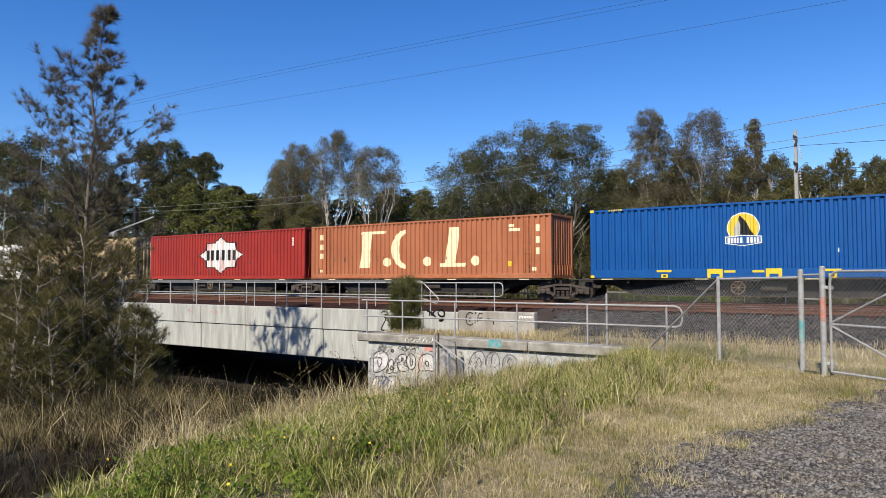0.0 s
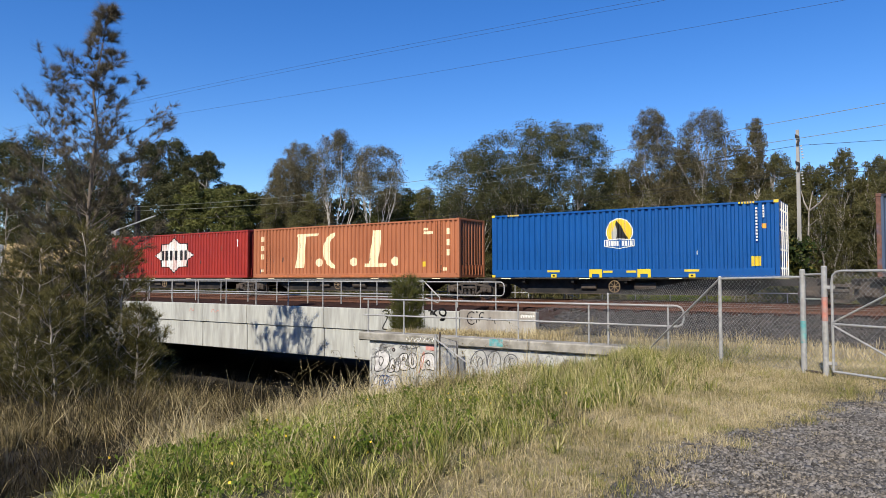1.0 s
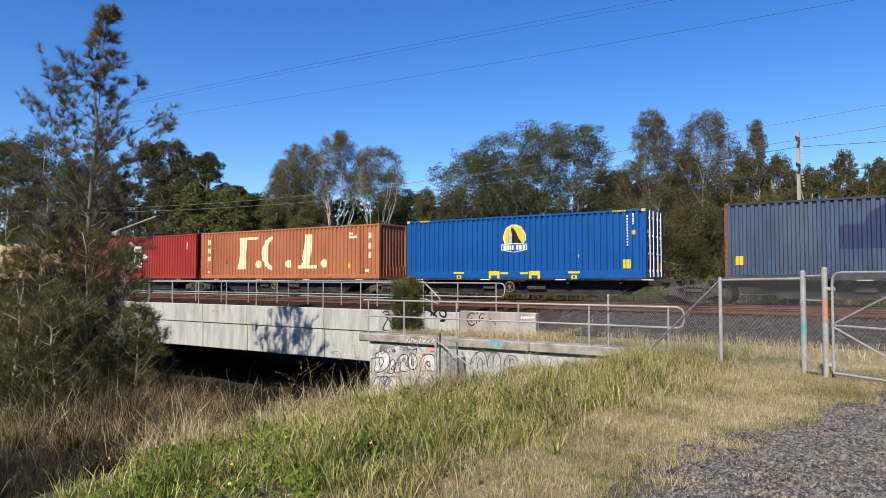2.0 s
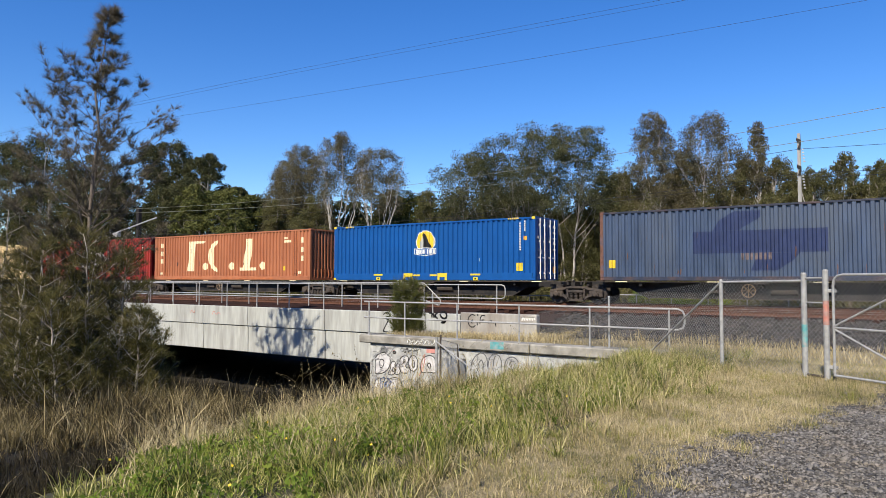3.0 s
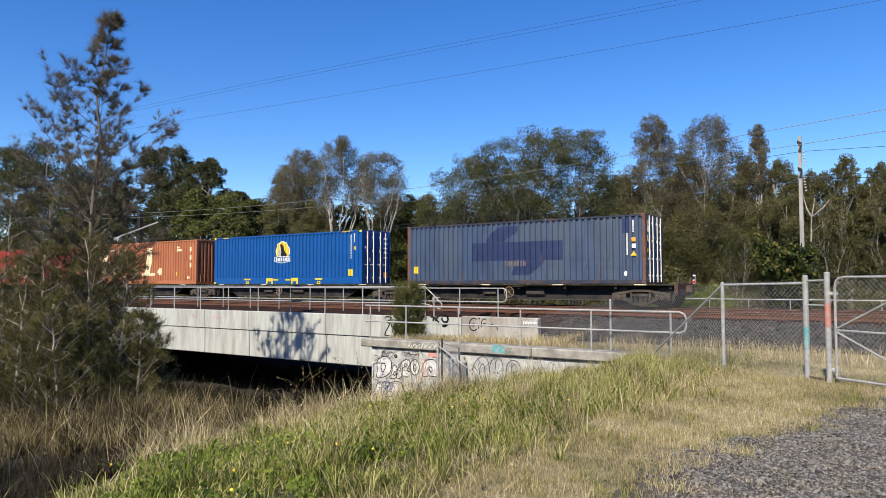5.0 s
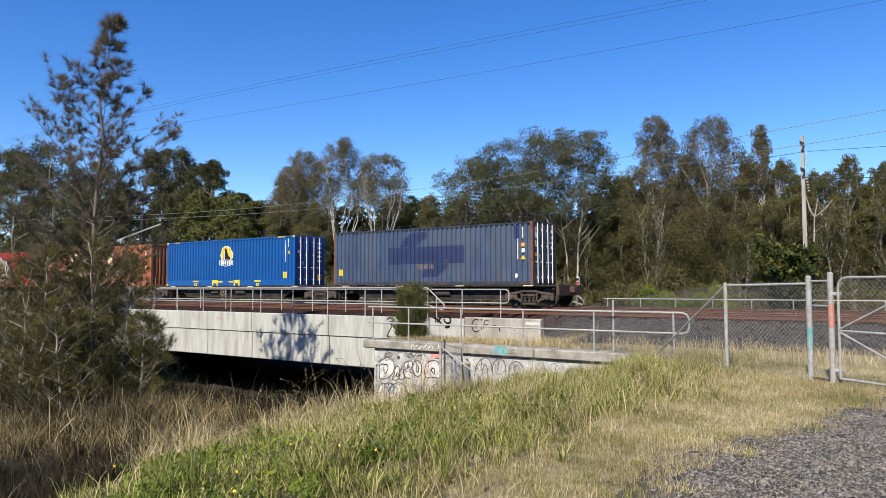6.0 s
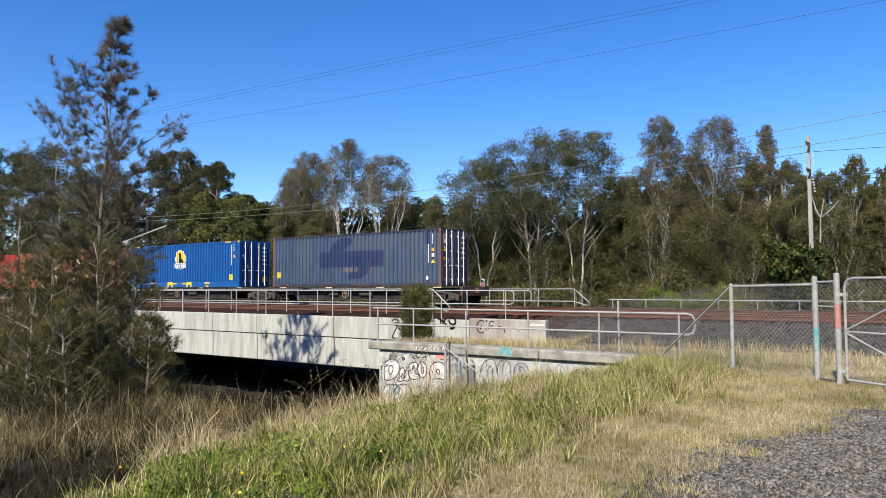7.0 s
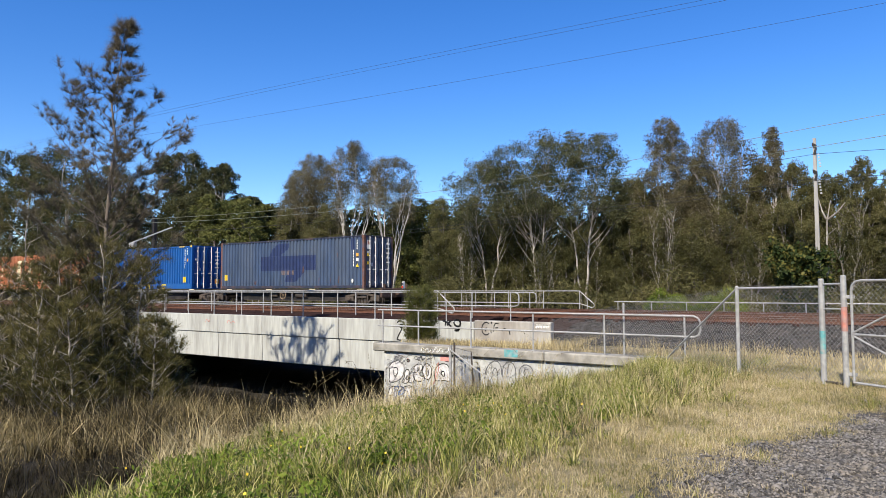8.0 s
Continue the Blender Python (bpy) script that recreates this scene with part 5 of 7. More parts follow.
for bar in [rect(xx - 0.11, z, xx + 0.11, z + 0.30) for xx in (6.64, -6.58) for z in (1.08, 1.58, 2.12)] + [rect(6.36, 0.34, 6.54, 0.50), rect(-6.66, 0.34, -6.5, 0.48), rect(5.15, 2.36, 5.42, 2.48), rect(5.15, 2.16, 5.72, 2.30)]:
    painted("lettering_bar", [bar], CREAM, orange, LO)
painted("mark", [rect(5.10, 0.55, 5.32, 0.80)], YELLOW, orange, LO)
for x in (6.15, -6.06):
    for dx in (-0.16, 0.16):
        part("ladder_rail", Shape().box((x + dx - 0.02, -1.222, 0.25), (x + dx + 0.02, -1.20, 2.80), 0.004), ORANGE_DARK, orange, "seam with rungs in the shaded orange")
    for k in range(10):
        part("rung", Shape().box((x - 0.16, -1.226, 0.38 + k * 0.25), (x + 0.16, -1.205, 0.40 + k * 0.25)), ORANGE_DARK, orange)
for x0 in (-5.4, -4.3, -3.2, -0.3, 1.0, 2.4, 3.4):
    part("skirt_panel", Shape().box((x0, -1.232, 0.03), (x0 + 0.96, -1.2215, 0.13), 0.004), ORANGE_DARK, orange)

# red container: white star emblem with dark bars
def star(cx, cz, rx, rz, q):
    out = []
    for i in range(8):
        a = math.pi / 4 * i
        k = 1.0 if i % 2 == 0 else q * 1.414
        out.append((cx + rx * k * math.cos(a), cz + rz * k * math.sin(a)))
        b = a + math.pi / 8
        out.append((cx + rx * 0.735 * math.cos(b), cz + rz * 0.735 * math.sin(b)))
    return out


st = painted("emblem", [star(0, 1.47, 2.16, 1.18, 0.66)], BLACK, red, LR, "white star emblem with dark bars")
painted("emblem_field", [star(0, 1.47, 2.04, 1.10, 0.66)], WHITE_FLAKY, st, LR, lift=0.006)
for i in range(6):
    painted("emblem_bar", [rect(-1.40 + 0.5 * i, 1.15, -1.12 + 0.5 * i, 1.79)], BLACK, st, LR, lift=0.009)
painted("mark", [rect(6.3, 1.9 + 0.12 * i, 6.4, 2.0 + 0.12 * i) for i in range(4)], WHITE, red, LR)
for k in range(16):
    x = -6.5 + k * 0.83
    painted("scuff", [[(x, 2.62), (x + 0.05, 2.58), (x + 0.09, 2.72), (x + 0.03, 2.74)]], FADED_OCHRE, red, LR)
# panels of lettering on the doors
for ob, dx in ((blue, 6.096), (slate, 6.096)):
    for y0, z0, y1, z1 in [(0.62, 2.45 - k * 0.26, 0.95, 2.53 - k * 0.26) for k in range(5)] + [(-0.98, 1.9, -0.86, 2.02), (-0.62, 1.2, -0.52, 1.4)]:
        part("lettering_bar", Shape().box((dx + 0.001, y0, z0), (dx + 0.006, y1, z1)), WHITE, ob)
part("placard", Shape().box((6.096 + 0.001, -0.99, 2.15), (6.103, -0.68, 2.62)), WHITE, slate, "white and red placard")
part("placard_mark", Shape().box((6.104, -0.96, 2.38), (6.107, -0.71, 2.60)), RED_SPRAY, slate)
part("placard", Shape().box((6.097, 0.60, 0.35), (6.103, 0.98, 0.65)), ORANGE_STICKER, blue, "orange placard")
for z in (1.3, 1.75):
    part("door_notice", Shape().box((6.097, -1.0, z), (6.103, -0.84, z + 0.16)), YELLOW, slate)

rr_ = random.Random(5)
for ob, half, n_ in ((slate, LB, 16), (orange, LO, 12), (red, LR, 12)):
    for k in range(n_):
        x, z, w = rr_.uniform(-half + 0.4, half - 0.5), rr_.choice((0.26, 0.30, 0.9, 1.7)), rr_.uniform(0.02, 0.07)
        h_ = rr_.uniform(0.12, 0.45)
        painted("rust_streak", [[(x, z), (x + w * 0.5, z - 0.02), (x + w, z + h_ * 0.6), (x + w * 0.7, z + h_), (x + w * 0.2, z + h_ * 0.8)]], RUSTY, ob, half, lift=0.0045)

CARRIED = [blue, slate, orange, red, pale, pale2]

# wagons: articulated platforms that share bogies
BOGIES = [-75.0, -59.6, -43.6, -28.1, -12.5, 2.92, 16.0]


def bogie_shape(sgn):
    """One cast side frame of a three-piece bogie, with open windows, springs and axle boxes."""
    s = Shape()
    y = sgn * 1.0
    a, b = y - 0.06, y + 0.06
    s.prism([(-1.22, 0.50), (-0.55, 0.60), (-0.3, 0.66), (0.3, 0.66), (0.55, 0.60), (1.22, 0.50), (1.22, 0.60), (0.6, 0.70), (0.3, 0.75), (-0.3, 0.75), (-0.6, 0.70), (-1.22, 0.60)], "y", a, b)
    for e in (-1, 1):
        s.prism([(e * 1.22, 0.50), (e * 1.22, 0.30), (e * 1.08, 0.30), (e * 1.04, 0.46), (e * 0.76, 0.46), (e * 0.72, 0.30), (e * 0.60, 0.30), (e * 0.62, 0.56)], "y", a, b)
        s.prism([(e * 0.64, 0.44), (e * 0.60, 0.30), (e * 0.36, 0.12), (e * 0.30, 0.20)], "y", a, b)
        s.prism([(e * 0.36, 0.66), (e * 0.44, 0.66), (e * 0.40, 0.16), (e * 0.34, 0.16)], "y", a, b)
        s.box((e * 0.9 - 0.14, y - 0.09, 0.30), (e * 0.9 + 0.14, y + 0.09, 0.50), 0.03)
        s.tube([(e * 0.9, y + sgn * 0.09, 0.42), (e * 0.9, y + sgn * 0.15, 0.42), (e * 0.9, y + sgn * 0.17, 0.42)], [0.11, 0.11, 0.07], 12)
    s.prism([(-0.38, 0.10), (0.38, 0.10), (0.36, 0.19), (-0.36, 0.19)], "y", a, b)
    for x in (-0.22, 0, 0.22):
        for k in range(4):
            s.tube([(x, y, 0.20 + 0.065 * k), (x, y, 0.24 + 0.065 * k)], 0.085, 8)
    s.box((-0.34, y - 0.10, 0.46), (0.34, y + 0.10, 0.58), 0.02)
    return s


def bogie(parent, x):
    bg = part("bogie", Shape().box((-0.2, -0.98, 0.42), (0.2, 0.98, 0.66), 0.03), STEEL_DARK, parent)
    bg.location = (x, 0, 0)
    for sgn in (-1, 1):
        part("side_frame", bogie_shape(sgn), STEEL_DARK, bg)
    sets = []
    for a in (-0.9, 0.9):
        s = Shape()
        s.tube([(0, -0.95, 0), (0, 0.95, 0)], 0.07, 8)
        for sgn in (-1, 1):
            s.tube([(0, sgn * 0.70, 0), (0, sgn * 0.725, 0), (0, sgn * 0.727, 0), (0, sgn * 0.83, 0)], [0.445, 0.445, WHEEL_R, WHEEL_R], 28)
            for k in range(6):
                w = k * math.pi / 3
                s.box((0.22 * math.cos(w) - 0.03, sgn * 0.83 - 0.01, 0.22 * math.sin(w) - 0.03), (0.22 * math.cos(w) + 0.03, sgn * 0.83 + 0.012, 0.22 * math.sin(w) + 0.03))
        ws = part("wheelset", s, WHEEL, bg)
        ws.location = (a, 0, WHEEL_R)
        sets.append(ws)
    return sets


WAGONS, WHEELSETS = [], []
for i in range(len(BOGIES) - 1):
    a, b = BOGIES[i] + 0.25, BOGIES[i + 1] - 0.25
    last = i == len(BOGIES) - 2
    if last:
        b = 17.6
    wg = empty("container_wagon", pose(a, NEAR_Y + 1.22, 0), "grimy dark skeletal container wagon on the far track", "wagon", "container wagons")
    L = b - a
    for sgn in (-1, 1):
        y0, y1 = sorted((sgn * 0.72, sgn * 0.78))
        sill = Shape()
        mid = L / 2
        ol = [(0.2, 0.93), (0.2, 0.80), (2.0, 0.70), (2.7, 0.32), (L - 2.9, 0.32), (L - 2.2, 0.70), (L - 0.2, 0.80), (L - 0.2, 0.93)]
        sill.prism(ol, "y", y0, y1)
        part("side_sill", sill, STEEL_BLACK, wg)
        part("bottom_flange", Shape().box((2.75, sgn * 0.80 - 0.14 * (sgn > 0), 0.28), (L - 2.95, sgn * 0.80 + 0.14 * (sgn < 0), 0.318)), STEEL_DARK, wg, "worn brown bottom flange")
        part("centre_pad", Shape().box((mid - 0.3, sgn * 1.2 - 0.4 * (sgn > 0), 0.86), (mid + 0.3, sgn * 1.2 + 0.4 * (sgn < 0), 0.93), 0.02), STEEL_DARK, wg)
        part("sill_flange", Shape().box((0.2, sgn * 1.225 - 0.06 * (sgn > 0), 0.932), (L - 0.2, sgn * 1.225 + 0.06 * (sgn < 0), 0.955)), STEEL_DARK, wg, "worn brown top flange")
    part("spine", Shape().prism([(0.1, 0.92), (0.1, 0.70), (2.4, 0.66), (4.2, 0.42), (L - 4.2, 0.42), (L - 2.4, 0.66), (L - 0.1, 0.70), (L - 0.1, 0.92)], "y", -0.3, 0.3), STEEL_BLACK, wg)
    for k in range(7):
        x = 0.35 + (L - 0.7) * k / 6
        part("cross_bearer", Shape().prism([(-1.13, 0.925), (-1.13, 0.78), (-0.31, 0.55), (0.31, 0.55), (1.13, 0.78), (1.13, 0.925)], "x", x - 0.06, x + 0.06), STEEL_BLACK, wg)
    part("brake_tank", Shape().tube([(L * 0.52, -0.75, 0.62), (L * 0.52 + 0.9, -0.75, 0.62)], 0.19, 12), STEEL_DARK, wg)
    part("brake_gear", Shape().box((L * 0.36, -0.9, 0.50), (L * 0.36 + 0.7, -0.5, 0.72), 0.03).tube([(L * 0.3, -0.6, 0.55), (L * 0.3 + 2.6, -0.6, 0.55)], 0.02, 6), STEEL_DARK, wg)
    hw = Shape()
    hw.tube([(L * 0.47 + 0.24 * math.cos(w), -1.24, 0.62 + 0.24 * math.sin(w)) for w in [2 * math.pi * j / 16 for j in range(17)]], 0.018, 5)
    for j in range(4):
        w = j * math.pi / 4
        hw.tube([(L * 0.47 - 0.24 * math.cos(w), -1.24, 0.62 - 0.24 * math.sin(w)), (L * 0.47 + 0.24 * math.cos(w), -1.24, 0.62 + 0.24 * math.sin(w))], 0.012, 4)
    part("hand_wheel", hw, HAND_WHEEL, wg, "rusty tan hand brake wheel")
    for k in range(4):
        x = 1.6 + (L - 3.4) * k / 3
        part("sill_mark", Shape().box((x, -1.232, 0.937), (x + 0.5, -1.2255, 0.968)), CREAM, wg, "small pale plate")
    # container pads at the four corners
    for x in (0.9, L - 0.9 if not last else L - 1.4):
        for sgn in (-1, 1):
            y0, y1 = sorted((sgn * 0.95, sgn * 1.22))
            part("twist_lock", Shape().box((x - 0.16, y0, 0.957), (x + 0.16, y1, 0.998), 0.01), STEEL_DARK, wg)
    WHEELSETS += bogie(wg, (BOGIES[i + 1] - a))
    if last:
        part("end_sill", Shape().box((L - 0.18, -1.25, 0.50), (L - 0.02, 1.25, 1.0), 0.02), END_RUST, wg, "rust-brown end sill")
        part("end_platform", Shape().box((L - 2.0, -1.13, 0.93), (L - 0.2, 1.13, 0.96)), STEEL_DARK, wg)
        part("coupler", Shape().box((L - 0.02, -0.15, 0.62), (L + 0.22, 0.15, 0.92), 0.04).tube([(L + 0.12, 0.10, 0.86), (L + 0.2, 0.2, 0.93), (L + 0.245, 0.25, 0.98)], 0.03, 6), END_RUST, wg)
        for sg in (-0.95, 0.95):
            part("end_stanchion", Shape().box((L - 0.14, sg - 0.06, 0.998), (L - 0.04, sg + 0.06, 1.22), 0.015), END_RUST, wg)
        mk = part("tail_marker", Shape().box((L + 0.20, 0.14, 0.97), (L + 0.29, 0.36, 1.36), 0.03), WHITE, wg, "white end-of-train marker")
        part("lamp", Shape().tube([(L + 0.245, 0.14, 1.24), (L + 0.245, 0.115, 1.24)], 0.065, 10), BLACK, mk, "dark marker lamp")
        part("marker_band", Shape().box((L + 0.195, 0.134, 1.02), (L + 0.295, 0.144, 1.12)), RED_LIGHT, mk, "red band")
    WAGONS.append(wg)


def motions():
    """The whole train rolls off towards -x, its wheels turning under it."""
    times = [i * 0.25 for i in range(33)]
    for ob in CARRIED + WAGONS:
        x, y, z = ob.location
        walk(ob, [(t, pose(x + shift(t), y, z)) for t in times])
    for ws in WHEELSETS:
        x, y, z = ws.location
        walk(ws, [(i * 0.1, pose(x, y, z, 0, math.degrees(shift(i * 0.1) / WHEEL_R), 0)) for i in range(81)])

# ---- masts and wires ----


def wire(name, pts, r, label, m=None):
    ob = part(name, Shape().tube(pts, r, 5), m or CABLE, None)
    return tagged(ob, label, "wire", "overhead wires")


def sag(a, b, d, n=24):
    a, b = Vector(a), Vector(b)
    return [a.lerp(b, i / n) - Vector((0, 0, d * 4 * (i / n) * (1 - i / n))) for i in range(n + 1)]


mast = empty("mast", pose(-4.06, 36.0, -0.6), "grey concrete overhead line mast with stacked insulators", "mast", "overhead line masts")
part("pole", Shape().add([(-0.105, -0.105, 0), (0.105, -0.105, 0), (0.105, 0.105, 0), (-0.105, 0.105, 0), (-0.065, -0.065, 8.5), (0.065, -0.065, 8.5), (0.065, 0.065, 8.5), (-0.065, 0.065, 8.5)],
                         [(0, 3, 2, 1), (4, 5, 6, 7), (0, 1, 5, 4), (1, 2, 6, 5), (2, 3, 7, 6), (3, 0, 4, 7)]), POLE, mast)
for z0 in (7.75, 6.5):
    for k in range(5):
        part("insulator", Shape().tube([(0.16 + 0.015 * k, -0.1, z0 - 0.14 * k), (0.16 + 0.015 * k, -0.1, z0 - 0.14 * k - 0.06)], [0.03, 0.055], 8), CONCRETE_PALE, mast, "pale porcelain disc")
    st_ = Shape().prism([(-0.10, z0 + 0.55), (0.10, z0 + 0.42), (0.10, z0 + 0.22), (-0.10, z0 + 0.38)], "y", -0.112, -0.098)
    st_.prism([(0.02, z0 + 0.27), (0.11, z0 + 0.24), (0.05, z0 - 0.02), (-0.06, z0 + 0.02)], "y", -0.112, -0.098)
    part("strap", st_, STEEL_BLACK, mast, "black strap")
mast2 = empty("mast", pose(-51.6, 32.6, -0.4), "dark steel overhead line mast with a slanting bracket", "mast", "overhead line masts")
part("pole", Shape().box((-0.16, -0.16, 0), (0.16, 0.16, 7.3), 0.02), STEEL_BLACK, mast2)
part("bracket", Shape().tube([(-3.0, -0.1, 5.3), (3.3, -0.6, 6.2)], 0.06, 6), GALV, mast2)
part("bracket_base", Shape().box((-3.3, -0.3, 4.9), (-2.6, 0.1, 5.3), 0.05), GALV, mast2)
mast3 = empty("mast", pose(-63.0, 31.2, -0.4), "grey pole of the overhead line among the trees", "mast", "overhead line masts")
part("pole", Shape().tube([(0, 0, 0), (0, 0, 8.2)], [0.2, 0.14], 10), BARK_PALE, mast3)


def smooth_line(xs, zs, y, n=60):
    """A hung wire through a few heights, with no kinks."""
    k = np.polyfit(xs, zs, min(4, len(xs) - 2))
    return [(x, y, float(np.polyval(k, x))) for x in np.linspace(min(xs), max(xs), n)]


CX = [-80, -46.6, -33.9, -20.5, -10.7, -3.3, -0.4, 14]
CAT = [6.7, 6.16, 5.96, 6.04, 6.59, 7.02, 7.29, 8.4]
CON = [6.3, 5.87, 5.55, 5.60, 5.88, 6.28, 6.52, 7.5]
cat_line, con_line = smooth_line(CX, CAT, 29.32), smooth_line(CX, CON, 29.32)
overhead = empty("overhead_line", pose(0, 0, 0), "thin grey catenary and contact wires above the far track", "wire", "overhead wires")
part("catenary_wire", Shape().tube(cat_line, 0.011, 5), COPPER, overhead)
part("contact_wire", Shape().tube(con_line, 0.011, 5), COPPER, overhead)
for i in range(3, 58, 6):
    part("dropper_wire", Shape().tube([cat_line[i], con_line[i]], 0.005, 5), CABLE, overhead)
zc = float(np.interp(-51.6, [p[0] for p in cat_line], [p[2] for p in cat_line])) + 0.4
part("cantilever", Shape().tube([(0, -0.16, zc - 0.9), (0, -3.28, zc)], 0.035, 6).tube([(0, -0.16, zc), (0, -3.30, zc + 0.01)], 0.03, 6), STEEL_DARK, mast2)
wire("power_line", smooth_line([-75, -29.35, -17.1, -8.75, -1.3, 14], [10.3, 8.81, 8.42, 8.17, 8.05, 8.0], 20.0), 0.0042, "thin dark power line high above the bank")
for dy in (0.0, 0.35):
    wire("power_line", smooth_line([-75, -32.5, -21.45, -13.0, -6.2, 14], [11.4, 9.95, 9.73, 9.45, 9.22, 8.9], 20.0 + dy), 0.0042, "thin dark power line high above the bank")
for px_, zs in ((-75, (10.3, 11.4)), (14, (8.0, 8.9))):
    up_ = empty("utility_pole", pose(px_, 20.45, float(gh(px_, 20.45))), "weathered timber pole that carries the power lines", "pole", "utility poles")
    b_ = up_.location.z
    part("pole", Shape().tube([(0, 0, -0.3), (0, 0, zs[1] - b_ + 0.5)], [0.17, 0.11], 10), POLE, up_)
    for z_ in zs:
        part("crossarm", Shape().box((-0.06, -0.75, z_ - b_ - 0.14), (0.06, 0.6, z_ - b_ - 0.02), 0.01), POLE, up_)
        part("insulator", Shape().tube([(0, -0.45, z_ - b_ - 0.03), (0, -0.45, z_ - b_ + 0.02)], [0.05, 0.03], 8), CONCRETE_PALE, up_)
for z0, z1 in ((6.9, 6.60), (5.75, 6.26), (5.55, 5.86)):
    wire("feeder_wire", sag((-64, 36.2, z0 - 0.5), (-4.0, 36.2, z0 + 0.3), 0.9) + sag((-4.0, 36.2, z0 + 0.3), (45, 36.2, z0 + 0.3), 0.5)[1:], 0.011, "thin feeder wire carried by the mast")

# ---- graffiti ----


def stroke(s, pts, w, y):
    """A painted stroke of width w through (x, z) points on a wall at y."""
    n = len(pts)
    for i in range(n - 1):
        (ax, az), (bx, bz) = pts[i], pts[i + 1]
        d = math.hypot(bx - ax, bz - az) or 1
        nx_, nz_ = -(bz - az) / d * w / 2, (bx - ax) / d * w / 2
        ex, ez = (bx - ax) / d * w * 0.3, (bz - az) / d * w * 0.3
        s.add([(ax - nx_ - ex, y, az - nz_ - ez), (bx - nx_ + ex, y, bz - nz_ + ez), (bx + nx_ + ex, y, bz + nz_ + ez), (ax + nx_ - ex, y, az + nz_ - ez)], [(0, 1, 2, 3)])


def oval(cx, cz, rx, rz, n=22, a0=0.0, a1=6.2832):
    return [(cx + rx * math.cos(a0 + (a1 - a0) * i / n), cz + rz * math.sin(a0 + (a1 - a0) * i / n)) for i in range(n + 1)]


def soften(pts, closed=True):
    """Rounds a rough outline by cutting its corners twice."""
    for _ in range(2 if closed else 1):
        out = []
        for i in range(len(pts) - (0 if closed else 1)):
            (ax, az), (bx, bz) = pts[i], pts[(i + 1) % len(pts)]
            out += [(ax * 0.75 + bx * 0.25, az * 0.75 + bz * 0.25), (ax * 0.25 + bx * 0.75, az * 0.25 + bz * 0.75)]
        pts = out
    return pts + pts[:1] if closed else pts


def tags(label, y, outlines, line, fill, parent, w, closed=True):
    """Sprayed outlines on a wall, filled or not."""
    sf, so = Shape(), Shape()
    for j, pts in enumerate(outlines):
        lp = soften(pts, closed) if len(pts) < 20 else pts
        if fill:
            k = lp[:-1]
            m = (sum(p[0] for p in k) / len(k), sum(p[1] for p in k) / len(k))
            for a, b in zip(lp[:-1], lp[1:]):
                sf.add([(m[0], y - 0.003 - 0.0003 * j, m[1]), (a[0], y - 0.003 - 0.0003 * j, a[1]), (b[0], y - 0.003 - 0.0003 * j, b[1])], [(0, 1, 2)])
        stroke(so, lp, w, y - 0.006 - 0.0004 * j)
    if fill:
        part("paint_fill", sf, fill, parent, label)
    part("paint_line", so, line, parent, label)


WF = WING_Y + 0.12
tags("pale bubble graffiti with black outlines", WF, [
    [(-14.09, -1.39), (-13.74, -1.23), (-13.50, -1.34), (-13.46, -1.60), (-13.63, -1.87), (-14.11, -1.99), (-14.04, -1.70)],
    [(-13.44, -1.53), (-13.27, -1.49), (-13.24, -1.82), (-13.37, -1.95), (-13.60, -1.92), (-13.46, -1.78)],
    [(-13.21, -1.54), (-13.03, -1.51), (-13.08, -1.90), (-13.33, -1.92)],
    [(-13.13, -1.58), (-13.07, -1.36), (-12.82, -1.29), (-12.73, -1.41), (-12.92, -1.67), (-12.66, -1.68), (-12.71, -1.83), (-13.08, -1.85)],
    [(-12.32, -1.81), (-12.29, -1.39), (-12.04, -1.23), (-11.75, -1.28), (-11.71, -1.78), (-12.00, -1.73)],
    oval(-12.58, -1.52, 0.17, 0.24)], BLACK, GRAFFITI_FILL, wing, 0.028)
tags("black inner shapes of the graffiti", WF, [[(-13.91, -1.47), (-13.73, -1.48), (-13.72, -1.65), (-13.88, -1.80)], [(-13.37, -1.67), (-13.28, -1.77), (-13.40, -1.86)], [(-12.97, -1.44), (-12.87, -1.43), (-12.96, -1.57)], oval(-12.58, -1.54, 0.05, 0.11), oval(-13.31, -1.23, 0.05, 0.04), [(-12.09, -1.52), (-11.94, -1.45), (-11.93, -1.67)]], BLACK, None, wing, 0.03)
tags("pale bubble graffiti with blue shading", WF, [[(-14.35, -2.70), (-14.27, -2.43), (-14.04, -2.34), (-13.94, -2.46), (-14.05, -2.71)], [(-14.13, -2.65), (-14.10, -2.15), (-13.88, -2.04), (-13.69, -2.19), (-13.75, -2.62)], [(-13.69, -2.61), (-13.67, -2.20), (-13.48, -2.04), (-13.16, -1.99), (-12.99, -2.16), (-13.08, -2.56)]], BLACK, GRAFFITI_FILL, wing, 0.028)
tags("blue spray marks", WF, [[(-13.81, -2.14), (-13.67, -2.22), (-13.55, -2.10), (-13.49, -2.19), (-13.61, -2.34), (-13.78, -2.28)], [(-13.34, -2.29), (-13.22, -2.34), (-13.34, -2.50)]], BLUE_SPRAY, BLUE_SPRAY, wing, 0.03)
